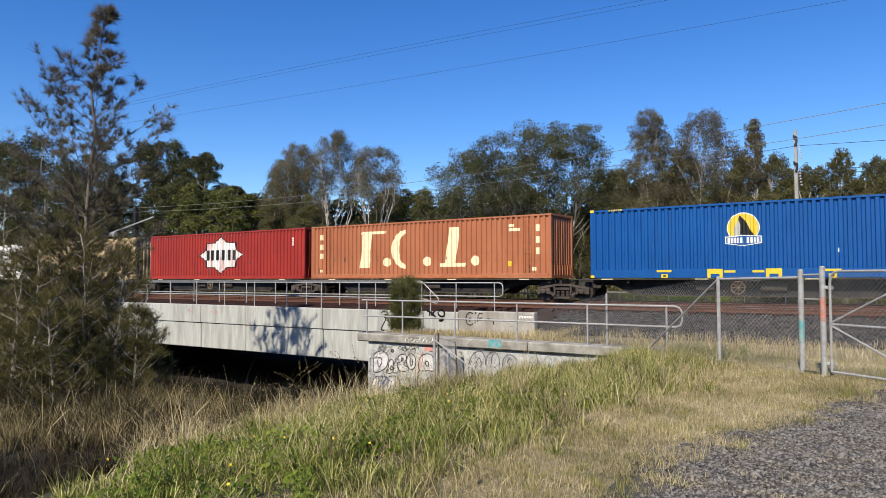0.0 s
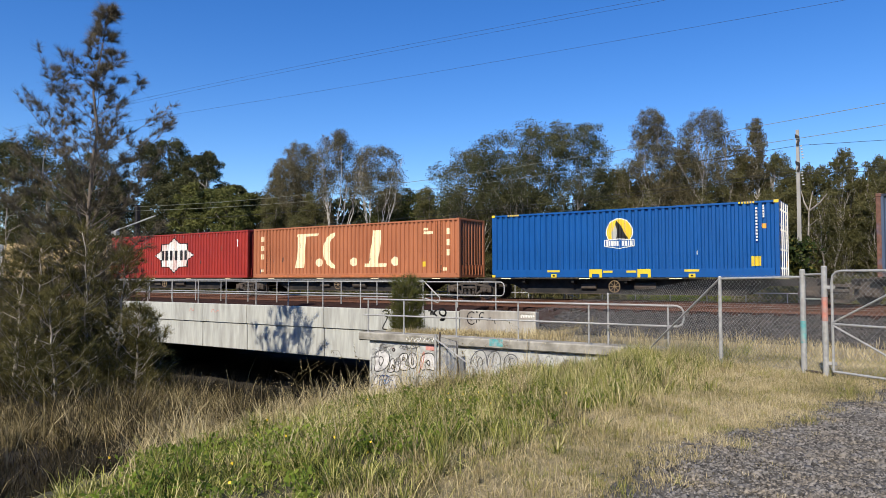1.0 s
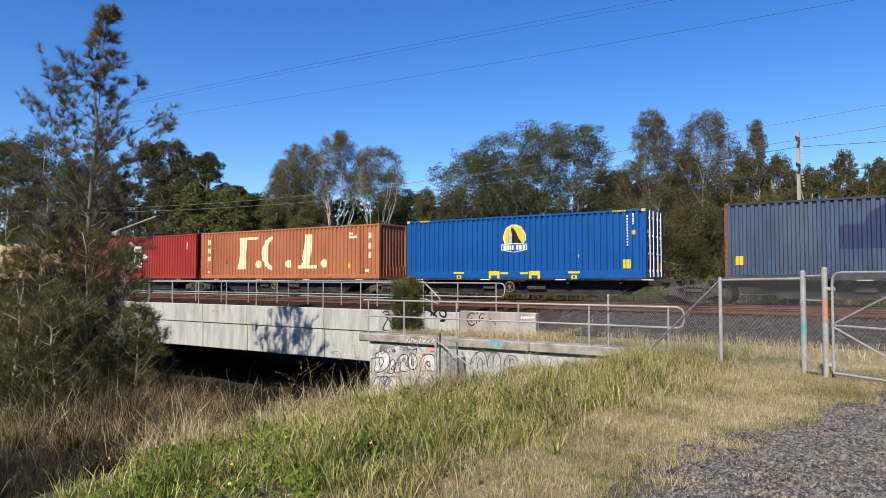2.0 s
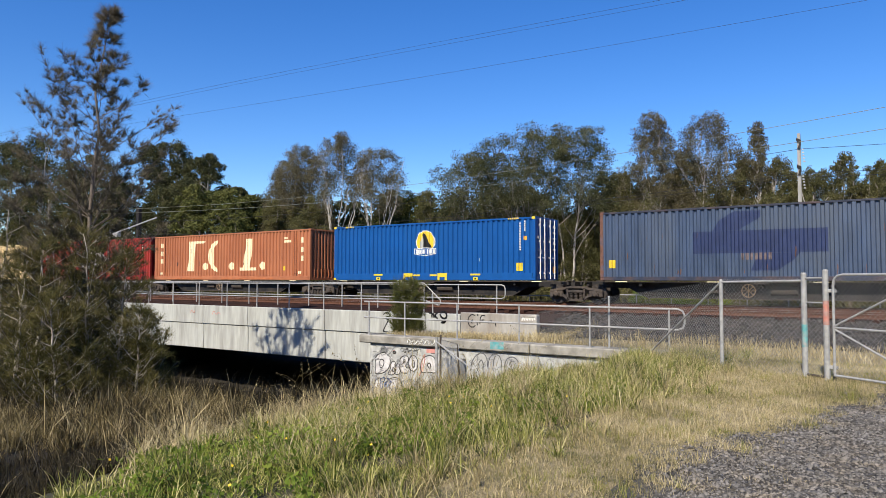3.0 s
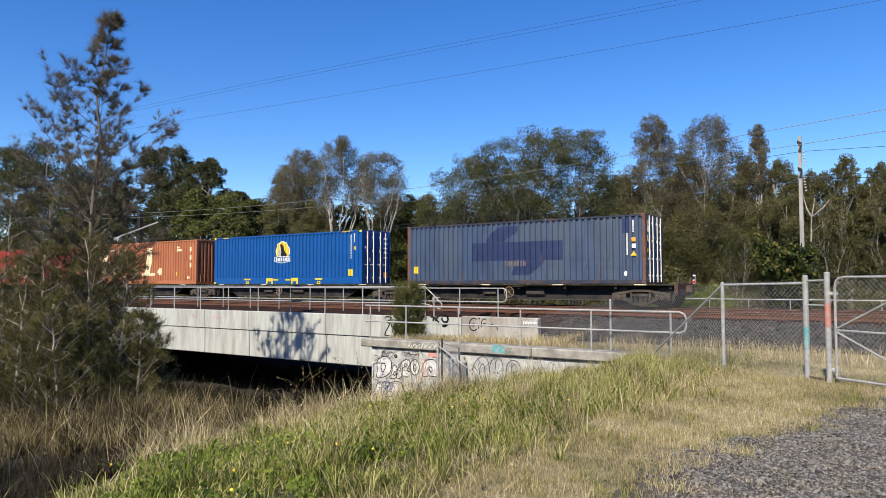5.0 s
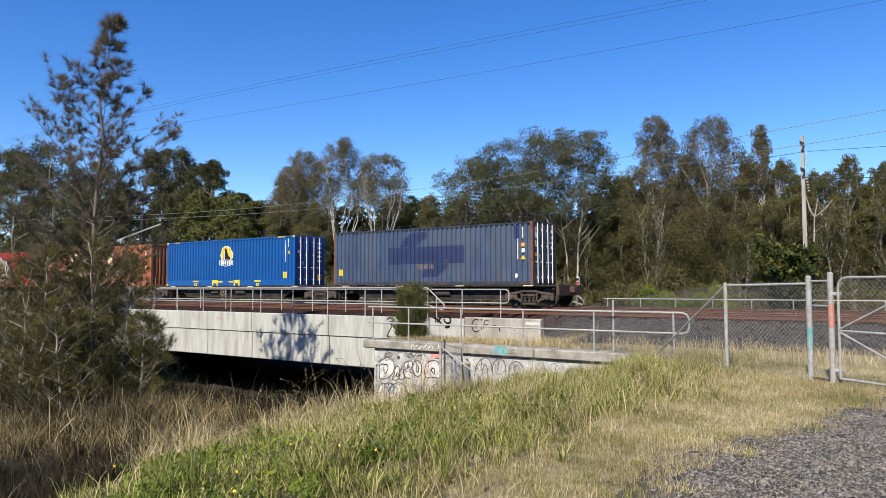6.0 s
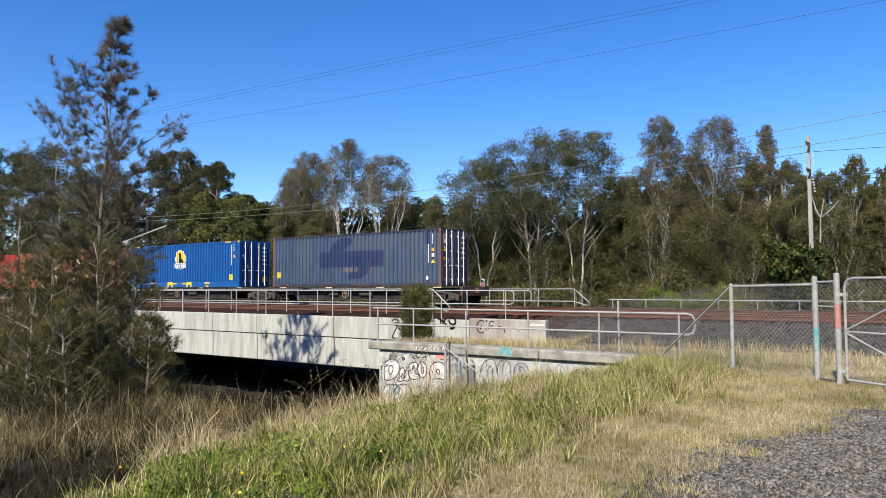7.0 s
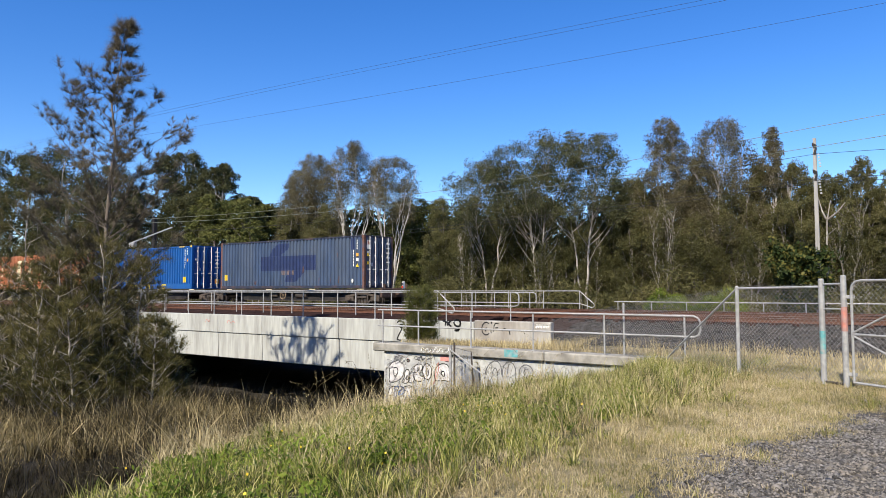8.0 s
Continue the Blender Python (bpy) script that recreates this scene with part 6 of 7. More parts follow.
tags("thin black tags", WF, [[(-13.10, -1.19), (-13.00, -1.03), (-12.91, -1.27), (-12.82, -1.02), (-12.73, -1.21), (-12.60, -1.02), (-12.48, -1.18), (-12.32, -1.03), (-12.28, -1.19)], [(-13.04, -1.08), (-12.64, -1.16), (-12.35, -1.08)], [(-12.87, -0.99), (-12.71, -1.27)], [(-12.50, -0.99), (-12.39, -1.25)], [(-11.66, -1.28), (-11.77, -1.16), (-11.97, -1.20)]], BLACK, None, wing, 0.017, False)
tags("faint grey scribbles over the wall", WF, [[(-13.00, -1.95), (-12.92, -2.11), (-12.83, -1.95), (-12.79, -2.16)], [(-12.87, -2.05), (-12.79, -2.07), (-12.70, -1.99), (-12.66, -2.15)], [(-12.74, -2.16), (-12.66, -2.03), (-12.57, -2.02), (-12.53, -2.14)], [(-12.61, -1.98), (-12.53, -2.08), (-12.44, -2.06), (-12.40, -2.13)], [(-12.49, -2.08), (-12.40, -2.04), (-12.32, -1.91), (-12.28, -2.12)], [(-12.36, -1.90), (-12.28, -2.00), (-12.19, -1.95), (-12.15, -2.11)], [(-12.23, -2.00), (-12.15, -2.05), (-12.07, -1.99), (-12.03, -2.10)], [(-12.11, -2.11), (-12.02, -2.01), (-11.94, -2.02), (-11.90, -2.09)], [(-11.98, -1.93), (-11.90, -1.97), (-11.82, -1.88), (-11.78, -2.08)]], GREY_DARK, None, wing, 0.012, False)
tags("faded red outline graffiti", WF, [[(-12.37, -1.94), (-12.27, -1.70), (-12.24, -1.36), (-12.13, -1.18), (-12.17, -1.52), (-12.27, -1.81)], [(-13.37, -1.20), (-13.31, -1.17), (-13.27, -1.23), (-13.32, -1.28)]], RED_FADED, None, wing, 0.035, False)
tags("faded grey bubble outlines", WF, [[(-10.54, -1.66), (-10.50, -1.36), (-10.35, -1.13), (-10.15, -1.04), (-9.98, -1.16), (-9.95, -1.54)], [(-9.95, -1.59), (-9.93, -1.22), (-9.74, -1.03), (-9.52, -1.15), (-9.50, -1.50)], [(-9.77, -1.47), (-9.75, -1.16), (-9.66, -1.10)], [(-10.30, -1.64), (-10.26, -1.34), (-10.13, -1.23), (-10.09, -1.55)], [(-9.41, -1.45), (-9.38, -1.21), (-9.19, -1.09), (-9.01, -1.17), (-8.96, -1.31)], [(-9.27, -1.39), (-9.22, -1.24), (-9.08, -1.22)]], GREY_DARK, None, wing, 0.026, False)
part("paint_patch", Shape().box((-12.09, WF - 0.004, -1.17), (-11.69, WF - 0.001, -1.01)), RED_FADED, wing, "faded red patch")
cf = WING_Y + 0.01
tags("white scribble on the coping", cf, [[(-12.73, -0.91), (-12.69, -0.78), (-12.60, -0.85), (-12.66, -0.94), (-12.56, -0.89)], [(-12.56, -0.88), (-12.52, -0.80), (-12.43, -0.85), (-12.49, -0.93), (-12.39, -0.88)], [(-12.39, -0.89), (-12.35, -0.82), (-12.26, -0.84), (-12.32, -0.92), (-12.22, -0.87)], [(-12.22, -0.86), (-12.18, -0.76), (-12.10, -0.83), (-12.15, -0.91), (-12.06, -0.86)], [(-12.06, -0.87), (-12.01, -0.78), (-11.93, -0.82), (-11.99, -0.90), (-11.89, -0.86)], [(-11.89, -0.84), (-11.85, -0.80), (-11.77, -0.82), (-11.82, -0.90), (-11.73, -0.85)], [(-11.73, -0.86), (-11.69, -0.73), (-11.60, -0.81), (-11.66, -0.89), (-11.56, -0.84)]], WHITE, None, wing, 0.04, False)
part("paint_patch", Shape().box((-9.81, cf - 0.004, -0.91), (-9.38, cf - 0.001, -0.71)), TEAL_SPRAY, wing, "teal patch")
tags("black outline tags on the parapet", BEAM_Y, [[(-15.44, -0.28), (-15.26, -0.24), (-15.30, -0.47)], [(-15.22, -0.22), (-15.17, -0.48)], [(-14.98, -0.20), (-15.17, -0.35), (-14.98, -0.49)], [(-14.91, -0.26), (-14.72, -0.17), (-14.58, -0.29), (-14.63, -0.46), (-14.84, -0.43), (-14.91, -0.26)], [(-14.87, -0.53), (-14.63, -0.54), (-14.72, -0.62), (-14.89, -0.60)]], BLACK, None, bridge, 0.07, False)
tags("black outline tags on the parapet", BEAM_Y, [[(-13.29, -0.32), (-13.47, -0.24), (-13.64, -0.39), (-13.62, -0.66), (-13.44, -0.75), (-13.29, -0.64)], [(-13.41, -0.44), (-13.52, -0.52), (-13.44, -0.61)], [(-13.25, -0.43), (-13.23, -0.72)], [(-13.13, -0.69), (-13.10, -0.28), (-12.87, -0.29)], [(-13.10, -0.46), (-12.90, -0.44)], [(-12.81, -0.59), (-12.65, -0.44), (-12.59, -0.56), (-12.48, -0.50), (-12.43, -0.73)], [(-13.25, -0.26), (-13.19, -0.26), (-13.23, -0.31)]], BLACK, None, bridge, 0.038, False)
tags("white scribble on the parapet", BEAM_Y, [[(-11.39, -0.45), (-11.36, -0.27), (-11.27, -0.41)], [(-11.29, -0.45), (-11.25, -0.26), (-11.17, -0.41)], [(-11.18, -0.45), (-11.15, -0.26), (-11.06, -0.40)], [(-11.08, -0.44), (-11.05, -0.26), (-10.96, -0.40)], [(-10.98, -0.44), (-10.95, -0.26), (-10.86, -0.40)]], WHITE, None, bridge, 0.05, False)
tags("black zigzag on the edge beam", BEAM_Y, [[(-17.71, -0.41), (-17.56, -0.29), (-17.39, -0.33), (-17.35, -0.46), (-17.56, -0.45)], [(-17.56, -0.58), (-17.37, -0.54), (-17.68, -1.01), (-17.66, -1.08), (-17.35, -1.08)]], BLACK, None, bridge, 0.05, False)

tags("faded red spray marks on the edge beam", BEAM_Y, [[(-30.2, -0.75), (-30.1, -0.48), (-29.9, -0.7), (-29.8, -0.5)], [(-28.5, -0.75), (-28.35, -0.5), (-28.15, -0.72), (-28.0, -0.55), (-27.8, -0.7)]], RED_FADED, None, bridge, 0.03, False)
rw = random.Random(17)


def scrawl(x0, x1, z0, z1, count):
    """Loose sprayed loops over a stretch of wall."""
    out = []
    for _ in range(count):
        x_, z_, w_ = rw.uniform(x0, x1), rw.uniform(z0, z1), rw.uniform(0, 6.28)
        pts = []
        for k_ in range(rw.randint(5, 10)):
            pts.append((min(max(x_, x0), x1), min(max(z_, z0), z1)))
            w_ += rw.gauss(0.5, 0.8)
            x_, z_ = x_ + 0.10 * math.cos(w_), z_ + 0.10 * math.sin(w_)
        out.append(pts)
    return out


tags("dense faint grey scribbles over the wall", WF - 0.0005, scrawl(-14.2, -11.3, -2.6, -1.05, 46), GREY_FAINT, None, wing, 0.016, False)
tags("dense faint grey scribbles over the wall", WF - 0.0005, scrawl(-10.9, -6.5, -1.5, -1.05, 22), GREY_FAINT, None, wing, 0.014, False)
tags("chalky white spray strokes over the wall", WF - 0.0002, scrawl(-14.2, -11.3, -2.6, -1.1, 16), GRAFFITI_FILL, None, wing, 0.05, False)
tags("dark blue shading in the graffiti", WF - 0.004, scrawl(-13.95, -13.2, -2.5, -2.05, 7), BLUE_DARK, None, wing, 0.03, False)

# small leaning gate against the wing wall
sg_ = empty("gate", pose(-11.2, 16.35, float(gh(-11.1, 16.35))), "small weathered chain-link gate with a slanting brace against the wall", "gate")
hz = -0.70 - sg_.location.z
part("post", Shape().tube([(0, 0, -0.2), (0, 0, hz + 0.1)], 0.042, 8), GALV, sg_)
part("post", Shape().box((0.08, 0.03, 0.0), (0.13, 0.08, hz + 0.16), 0.01), STEEL_DARK, sg_, "dark timber post")
part("gate_frame", Shape().tube([(0.12, 0.02, hz - 1.35), (0.12, 0.02, hz + 0.04), (0.55, 0.25, hz - 0.10), (0.63, 0.25, hz - 1.35), (0.12, 0.02, hz - 1.35)], 0.028, 6), STEEL_DARK, sg_)
part("mesh", mesh_panel((0.12, 0.02), (0.60, 0.25), hz - 1.35, hz - 1.35, hz + 0.04, hz - 0.10, 0.035, 0.0045), WIRE, sg_)
part("brace", Shape().tube([(0.0, -0.04, hz - 0.02), (1.5, -0.1, hz - 0.85)], 0.024, 6), GALV, sg_)

# ---- grass and stones ----


def scatter(n, x0, x1, y0, y1, keep):
    x, y = np.random.uniform(x0, x1, n), np.random.uniform(y0, y1, n)
    m = keep(x, y)
    return x[m], y[m]


def tussocks(n, per, r, x0, x1, y0, y1, keep):
    """Blades in tussocks: places, and the way each one leans out of its tussock."""
    cx_, cy_ = scatter(n // per, x0, x1, y0, y1, keep)
    k = len(cx_)
    rr = np.repeat(r * np.random.uniform(0.5, 1.5, k), per)
    a = np.random.uniform(0, 6.28, k * per)
    d = np.abs(np.random.normal(0, 1, k * per)) * rr
    return np.repeat(cx_, per) + np.cos(a) * d, np.repeat(cy_, per) + np.sin(a) * d, a, np.repeat(np.random.uniform(0.6, 1.35, k), per)


def patchy(x, y, f=0.6):
    return 0.5 + 0.5 * np.sin(x * f * 1.9 + 1.1 * np.sin(y * f * 1.3)) * np.sin(y * f * 2.3 + 1.7 * np.sin(x * f))


def grass(name, label, x, y, length, width, lean, material, droop=0.6, heading=None):
    n = len(x)
    heading = np.random.uniform(0, 6.28, n) if heading is None else heading + np.random.normal(0, 0.7, n)
    base = np.stack([x, y, gh(x, y) - 0.02], 1)
    me = blades(name, base, length * np.random.uniform(0.55, 1.25, n), width * np.random.uniform(0.7, 1.3, n), np.abs(np.random.normal(0, lean, n)), heading, material, droop)
    return tagged(new(name, me), label, "grass", kind="stuff")


np.random.seed(5)
TALL_EDGE = [0, 4, 5.7, 9.2, 14], [-3.6, -3.5, -3.4, -3.1, -3.1]


def tall_edge(y):
    return np.interp(y, *TALL_EDGE)


INSIDE = lambda x, y: (x < tall_edge(y) + 0.9 * patchy(x, y, 1.1) - 0.9 * np.random.rand(len(x))) & (x > bank(y) - 2.0 + 2.15 * (y < 6.5))
x, y, a, k = tussocks(40000, 20, 0.10, -11, -2.2, 2.2, 16.6, lambda x, y: INSIDE(x, y) & (patchy(x, y, 2.3) > 0.08))
grass("green_grass", "short green grass on the top of the bank", x, y, (0.10 + 0.10 * patchy(x, y, 1.4)) * k, 0.0085, 1.1, GRASS_GREEN, 0.9, np.random.uniform(0, 6.28, len(a)))
x, y, a, k = tussocks(125000, 55, 0.08, -11, -2.3, 2.2, 16.6, lambda x, y: INSIDE(x, y) & (patchy(x, y, 1.7) + 0.4 * np.random.rand(len(x)) > 0.34))
grass("green_grass", "mounded tussocks of bright green grass on the bank", x, y, (0.19 + 0.13 * patchy(x, y, 1.4)) * k ** 1.3, 0.0078, 0.95, GRASS_GREEN, 1.5, a + np.random.normal(0, 0.8, len(a)))
x, y, a, k = tussocks(24000, 12, 0.10, -11, -2.0, 2.2, 16.8, lambda x, y: (x < tall_edge(y) + 0.7) & (x > bank(y) - 1.5 + 1.75 * (y < 6.5)) & (patchy(x, y, 0.8) + 0.25 * patchy(x, y, 3.1) > 0.42))
grass("straw_grass", "matted straw-coloured grass on the bank", x, y, (0.26 + 0.14 * patchy(x, y)) * k, 0.0062, 1.05, GRASS_STRAW, 0.7, np.random.uniform(0, 6.28, len(a)))
x, y, a, k = tussocks(10000, 30, 0.06, -11, -2.4, 4.0, 16.8, lambda x, y: (x < tall_edge(y) + 0.3) & (x > bank(y) - 1.2) & (patchy(x, y, 1.2) > 0.6))
grass("straw_grass", "clumps of tall straw-coloured grass on the bank", x, y, (0.34 + 0.14 * patchy(x, y)) * k, 0.0065, 0.55, GRASS_STRAW, 1.3, a)
x, y, a, k = tussocks(6500, 10, 0.12, -11, -6.3, 4.5, 13.5, lambda x, y: (x < bank(y) + 0.7) & (x > bank(y) - 1.6) & (patchy(x, y, 1.3) > 0.3))
grass("straw_stalks", "tall bent straw stalks along the edge of the bank", x, y, (0.42 + 0.22 * patchy(x, y, 2.0)) * k, 0.008, 0.6, GRASS_STRAW, 1.7, np.random.uniform(0, 6.28, len(a)))
DRY_SIDE = lambda x, y: (x > tall_edge(y) - 0.9 * np.random.rand(len(x))) & ((x < gravel_edge(y) + 0.5 * patchy(x, y, 2.0) + 0.25 * np.random.rand(len(x)) - 0.3) | (y > 12.2))
x, y, a, k = tussocks(250000, 12, 0.06, -4.6, 0.9, 3.0, 16.5, DRY_SIDE)
grass("dry_grass", "short dry mown grass beside the gravel", x, y, (0.075 + 0.035 * patchy(x, y, 2)) * k, 0.0045, 1.4, GRASS_DRY, 0.3, np.random.uniform(0, 6.28, len(a)))
x, y, a, k = tussocks(40000, 22, 0.05, -4.6, 0.9, 4.5, 16.5, lambda x, y: DRY_SIDE(x, y) & (patchy(x, y, 2.6) > 0.55))
grass("dry_grass", "greener tufts in the dry mown grass", x, y, (0.085 + 0.05 * patchy(x, y, 2)) * k, 0.0055, 0.8, GRASS_TUFT, 0.8, a)
x, y, a, k = tussocks(9000, 26, 0.09, -2.2, 1.0, 4.0, 13.0, lambda x, y: (x > gravel_edge(y) - 0.2) & (np.random.rand(len(x)) < np.exp(-(x - gravel_edge(y)) * 2.2) + 0.10))
grass("dry_grass", "sparse tufts of dry grass in the gravel", x, y, 0.05 + 0.03 * patchy(x, y, 2), 0.0045, 1.1, GRASS_DRY, 0.5, a)
x, y = scatter(9500, -10.8, 5, 16.5, 22.2, lambda x, y: (patchy(x, y, 0.9) > 0.2) & ((y > 17.7) | (x > -4.2)) & ((y < 20.3) | (x < -8.6)))
grass("dry_grass", "tall dry grass at the foot of the ballast", x, y, 0.22 + 0.18 * patchy(x, y), 0.010, 0.5, GRASS_STRAW)
x, y = scatter(6500, -14.2, -10.8, 17.7, 21.9, lambda x, y: patchy(x, y, 2.0) > 0.15)
grass("dry_grass", "tall dry grass between the wing wall and the parapet", x, y, 0.17 + 0.12 * patchy(x, y, 1.5), 0.010, 0.6, GRASS_STRAW)


def reedy(x, y):
    """1 towards the creek's far end, 0 before the bridge's opening."""
    return np.clip((-x / np.maximum(y, 0.5) - 1.15) / 0.4, 0, 1)


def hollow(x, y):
    """The hollow at the foot of the bank, kept near-black by colour as shade."""
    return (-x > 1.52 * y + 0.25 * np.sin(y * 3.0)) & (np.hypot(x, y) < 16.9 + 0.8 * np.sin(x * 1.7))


x, y, a, k = tussocks(34000, 26, 0.10, -20, -5.6, 2.5, 15.0, lambda x, y: (x < bank(y) - 0.7 - 1.6 * (y < 6.5)) & (np.hypot(x, y) > 9.3) & ~hollow(x, y) & (patchy(x, y, 2.4) > 0.25) & (np.random.rand(len(x)) < 0.45 + 0.55 * reedy(x, y)))
grass("dead_reeds", "dead brown reeds and tall grass on the creek slope", x, y, (0.45 + (0.25 + 0.45 * patchy(x, y, 0.9)) * reedy(x, y)) * k, 0.0115, 0.75, REED, 1.3, np.random.uniform(0, 6.28, len(a)))
x, y, a, k = tussocks(18000, 28, 0.10, -20, -8.6, 7.0, 13.5, lambda x, y: (x < bank(y) - 1.6) & (x > bank(y) - 11) & ~hollow(x, y) & (reedy(x, y) > 0.15))
grass("brown_grass", "matted brown dead grass on the creek slope", x, y, (0.55 + 0.35 * patchy(x, y, 1.1)) * k, 0.011, 0.75, REED_BROWN, 1.4, np.random.uniform(0, 6.28, len(a)))
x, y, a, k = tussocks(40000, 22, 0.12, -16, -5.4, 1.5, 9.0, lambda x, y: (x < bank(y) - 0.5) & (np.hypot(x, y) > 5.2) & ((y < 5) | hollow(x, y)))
grass("dark_reeds", "matted dead reeds low on the slope, shade put into their dark colour", x, y, 0.38 * k, 0.012, 0.8, REED_DARK, 1.2, a)
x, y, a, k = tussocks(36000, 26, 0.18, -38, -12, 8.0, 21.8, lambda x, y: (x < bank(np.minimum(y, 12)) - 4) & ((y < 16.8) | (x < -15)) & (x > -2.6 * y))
grass("creek_scrub", "matted reeds and scrub in the creek bed, shade put into their dark colour", x, y, (0.75 + 0.4 * patchy(x, y, 0.9)) * k, 0.016, 0.6, REED_DARK, 1.2, a)
x, y, a, k = tussocks(9000, 18, 0.14, -17.5, -11.0, 10.3, 13.6, lambda x, y: (x < bank(y) - 3.0) & (patchy(x, y, 1.4) > 0.3))
grass("brown_grass", "ragged brown reeds before the opening of the bridge", x, y, (0.75 + 0.4 * patchy(x, y, 1.7)) * k, 0.011, 0.45, REED_BROWN, 1.0, np.random.uniform(0, 6.28, len(a)))
x, y = scatter(420, -16, -5.8, 3.0, 13.0, lambda x, y: (x < bank(y) - 0.2) & (np.hypot(x, y) > 8.2) & (~hollow(x, y) | (np.random.rand(len(x)) < 0.3)))
grass("dead_stalks", "long pale dead stalks leaning out of the reeds", x, y, 1.15 + 0.3 * patchy(x, y, 2.0), 0.011, 0.65, GRASS_STRAW, 0.8)
x, y, a, k = tussocks(15000, 30, 0.10, -15, -7.4, 4.5, 12.0, lambda x, y: (x < bank(y) - 0.5) & ~hollow(x, y) & (-x < 1.9 * y) & (patchy(x, y, 1.5) > 0.45))
grass("straw_grass", "bleached straw clumps flopping over the edge of the hollow", x, y, (0.62 + 0.3 * patchy(x, y)) * k, 0.008, 0.8, GRASS_STRAW, 1.6, a)
rngs = random.Random(31)
seeds, plume = Shape(), []
for i in range(46):                      # nodding seed stalks along the crest, before the bridge's dark opening
    y_ = rngs.uniform(7.5, 13.5)
    x_ = float(bank(y_)) - rngs.uniform(-0.5, 2.2)
    z_, ln, hd = float(gh(x_, y_)) - 0.02, rngs.uniform(0.75, 1.45), rngs.uniform(0, 6.28)
    pts, bend_, q_ = [], rngs.uniform(0.05, 0.3), Vector((x_, y_, z_))
    for k_ in range(7):
        pts.append(q_.copy())
        an = bend_ + 0.05 * k_ * k_ * rngs.uniform(0.6, 1.2)
        q_ = q_ + Vector((math.cos(hd) * math.sin(an), math.sin(hd) * math.sin(an), math.cos(an))) * ln / 6
    seeds.tube(pts, [0.0034 - 0.0003 * k_ for k_ in range(7)], 4, caps=False)
    for k_ in range(16):
        plume.append(pts[4].lerp(pts[6], rngs.random()) + Vector((rngs.gauss(0, 0.014), rngs.gauss(0, 0.014), rngs.gauss(0, 0.014))))
tagged(part("seed_stalks", seeds, REED_BROWN), "tall bent brown seed stalks on the crest of the bank", "grass", kind="stuff")
plume = np.array(plume)
tagged(new("seed_heads", leaves("seed_heads", plume, np.random.uniform(0.02, 0.045, len(plume)), REED, 3.0, 0.5)), "small nodding brown seed heads on tall stalks", "grass", kind="stuff")
# broad-leaved weeds low in the grass, with a few yellow flowers
x, y, a, k = tussocks(8000, 40, 0.11, -7.5, -3.3, 3.0, 10.0, lambda x, y: (patchy(x, y, 1.6) > 0.35) & (x < tall_edge(y) - 0.1) & (x > bank(y) - 0.2))
c = np.stack([x, y, gh(x, y) + np.random.uniform(0.03, 0.20, len(x)) * k], 1)
tagged(new("weeds", leaves("weeds", c, np.random.uniform(0.028, 0.065, len(x)), WEED, 1.45, -0.3)), "broad-leaved green weeds in the grass", "weeds", kind="stuff")
x, y, a, k = tussocks(9000, 26, 0.16, -7.2, -3.4, 2.8, 6.4, lambda x, y: (patchy(x, y, 1.1) > 0.42) & (x < tall_edge(y) - 0.5) & (x > bank(y) - 0.1))
c = np.stack([x, y, gh(x, y) + np.random.uniform(0.04, 0.22, len(x)) * k], 1)
tagged(new("weeds", leaves("weeds", c, np.random.uniform(0.03, 0.09, len(x)), WEED_GREEN, 2.8, -0.7)), "lush bright green broad-leaved weeds on the bank", "weeds", kind="stuff")
x, y = scatter(26, -6.8, -3.6, 3.2, 8.5, lambda x, y: x > bank(y))
c = np.stack([x, y, gh(x, y) + np.random.uniform(0.2, 0.3, len(x))], 1)
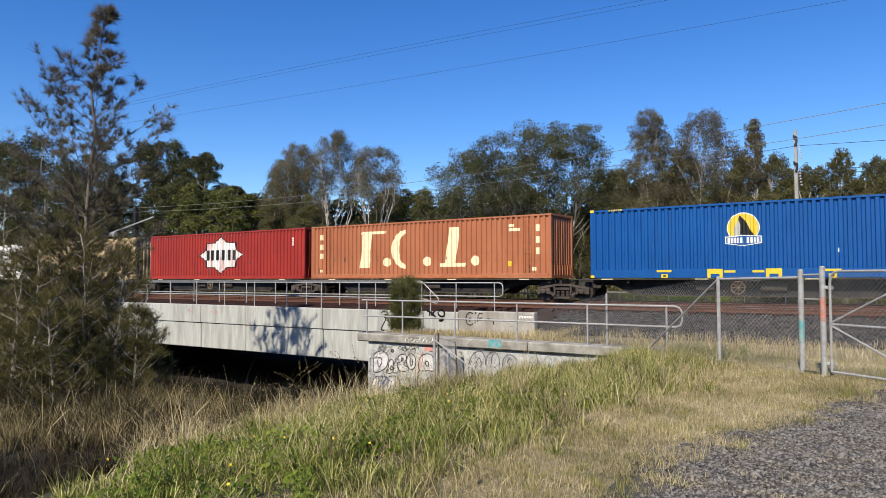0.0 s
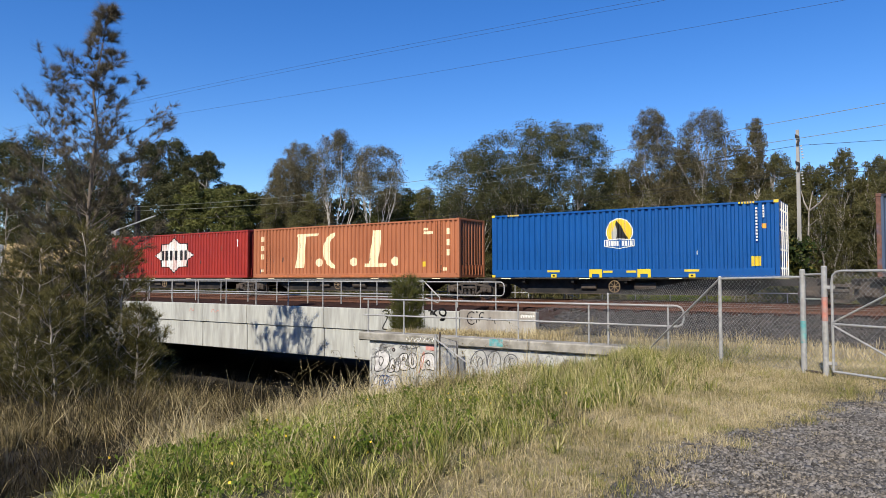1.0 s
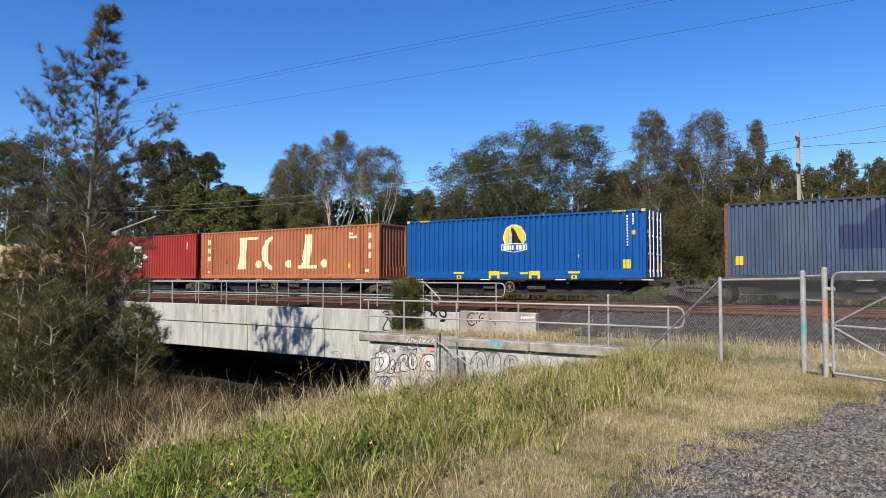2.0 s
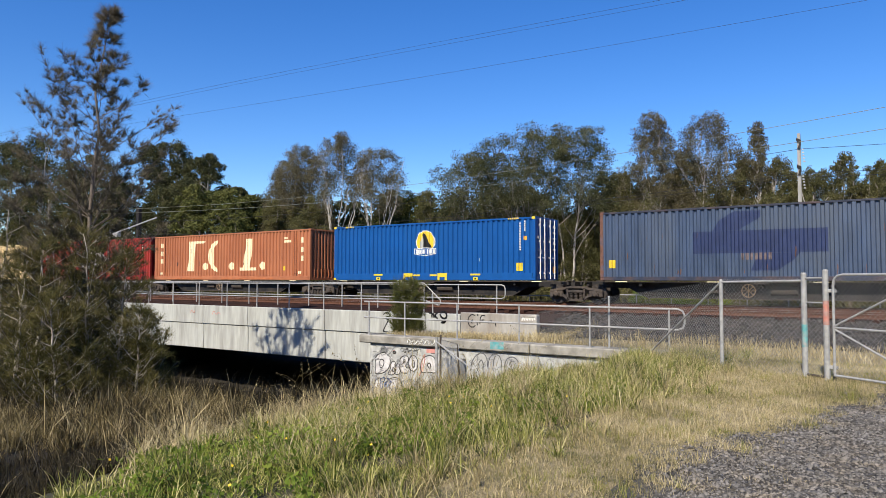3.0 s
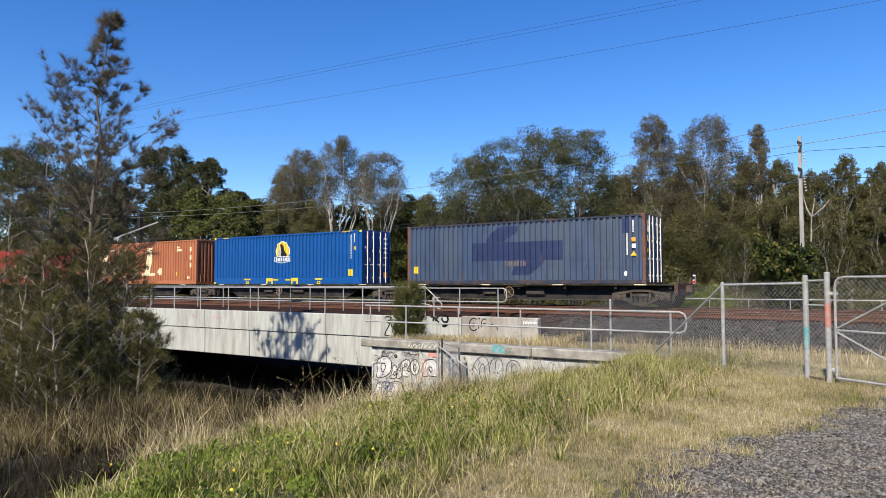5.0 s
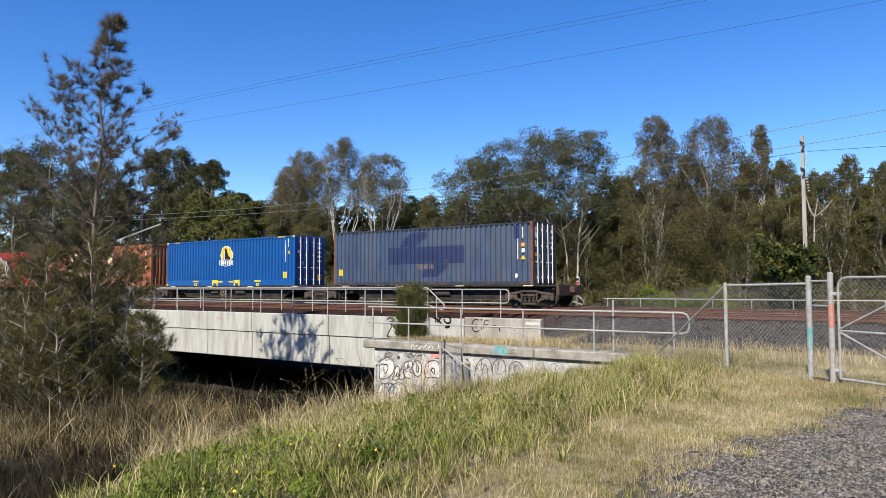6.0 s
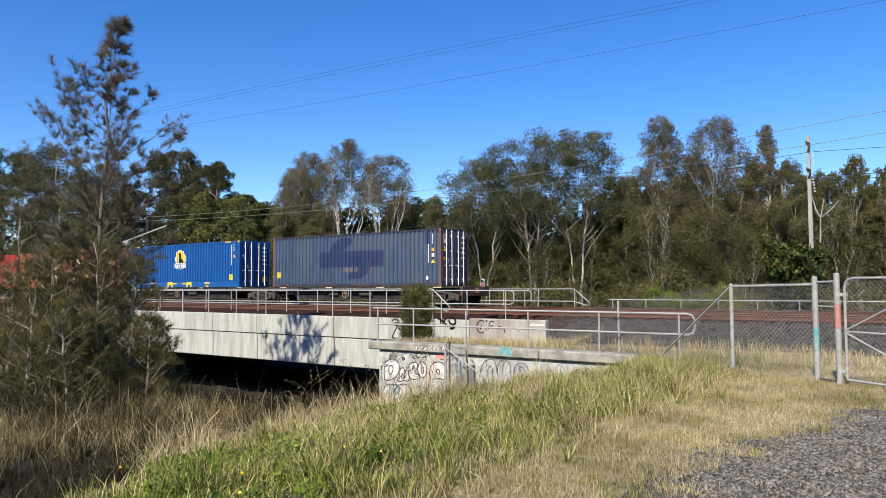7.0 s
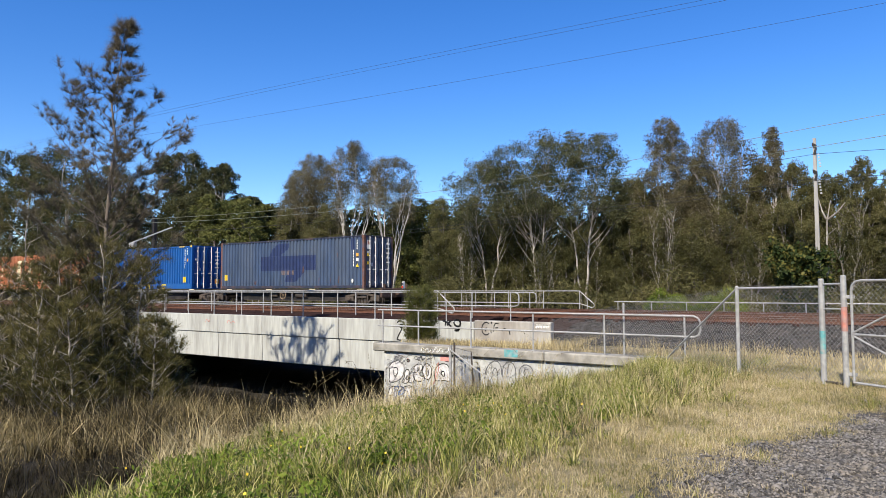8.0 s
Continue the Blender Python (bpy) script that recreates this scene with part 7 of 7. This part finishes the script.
tagged(new("wild_flowers", leaves("wild_flowers", c, np.full(len(x), 0.03), YELLOW, 1.1, 0)), "small yellow wild flowers in the grass", "flowers", kind="stuff")

def stones(x, y, sc, lift):
    """Angular crushed stones lying on the ground."""
    n = len(x)
    oct_ = np.array([[1, 0, 0], [0, 1, 0], [-1, 0, 0], [0, -1, 0], [0, 0, 1], [0, 0, -1]], float)
    jit = (oct_[None] + np.random.normal(0, 0.30, (n, 6, 3))) * sc[:, None, None] * np.array([1, 1, 0.65])
    an = np.random.uniform(0, 6.28, n)
    ca, sa_ = np.cos(an)[:, None], np.sin(an)[:, None]
    jit = np.stack([jit[:, :, 0] * ca - jit[:, :, 1] * sa_, jit[:, :, 0] * sa_ + jit[:, :, 1] * ca, jit[:, :, 2]], 2)
    v = (jit + np.stack([x, y, gh(x, y) + lift], 1)[:, None]).reshape(-1, 3)
    tri = np.array([0, 1, 4, 1, 2, 4, 2, 3, 4, 3, 0, 4, 1, 0, 5, 2, 1, 5, 3, 2, 5, 0, 3, 5])
    return v, (np.arange(n)[:, None] * 6 + tri[None]).ravel(), np.full(n * 8, 3)


n = 105000
x, y = scatter(n, -2.8, 1.0, 3.6, 13.4, lambda x, y: x > gravel_edge(y) + 0.25 * np.sin(y * 3.1) * np.sin(x * 4 + y) + 0.3 * np.random.normal(0, 0.6, len(x)))
ok = x > gravel_edge(y) - 0.5
x, y = x[ok], y[ok]
v, f, c = stones(x, y, np.random.gamma(2.3, 0.0037, len(x)) + 0.0045, 0.003)
tagged(new("gravel", raw("gravel", v, f, c, STONE)), "loose dark grey crushed gravel of the lay-by", "gravel", kind="stuff")
x, y = scatter(17000, -10.7, 1.6, 20.3, 24.3, lambda x, y: (x > -9.0) | (y > 22.2))
v, f, c = stones(x, y, np.random.gamma(4.0, 0.0085, len(x)) + 0.015, 0.01)
tagged(new("ballast_stones", raw("ballast_stones", v, f, c, BALLAST_STONE)), "loose grey ballast stones on the shoulder of the track", "ballast", kind="stuff")

motions()
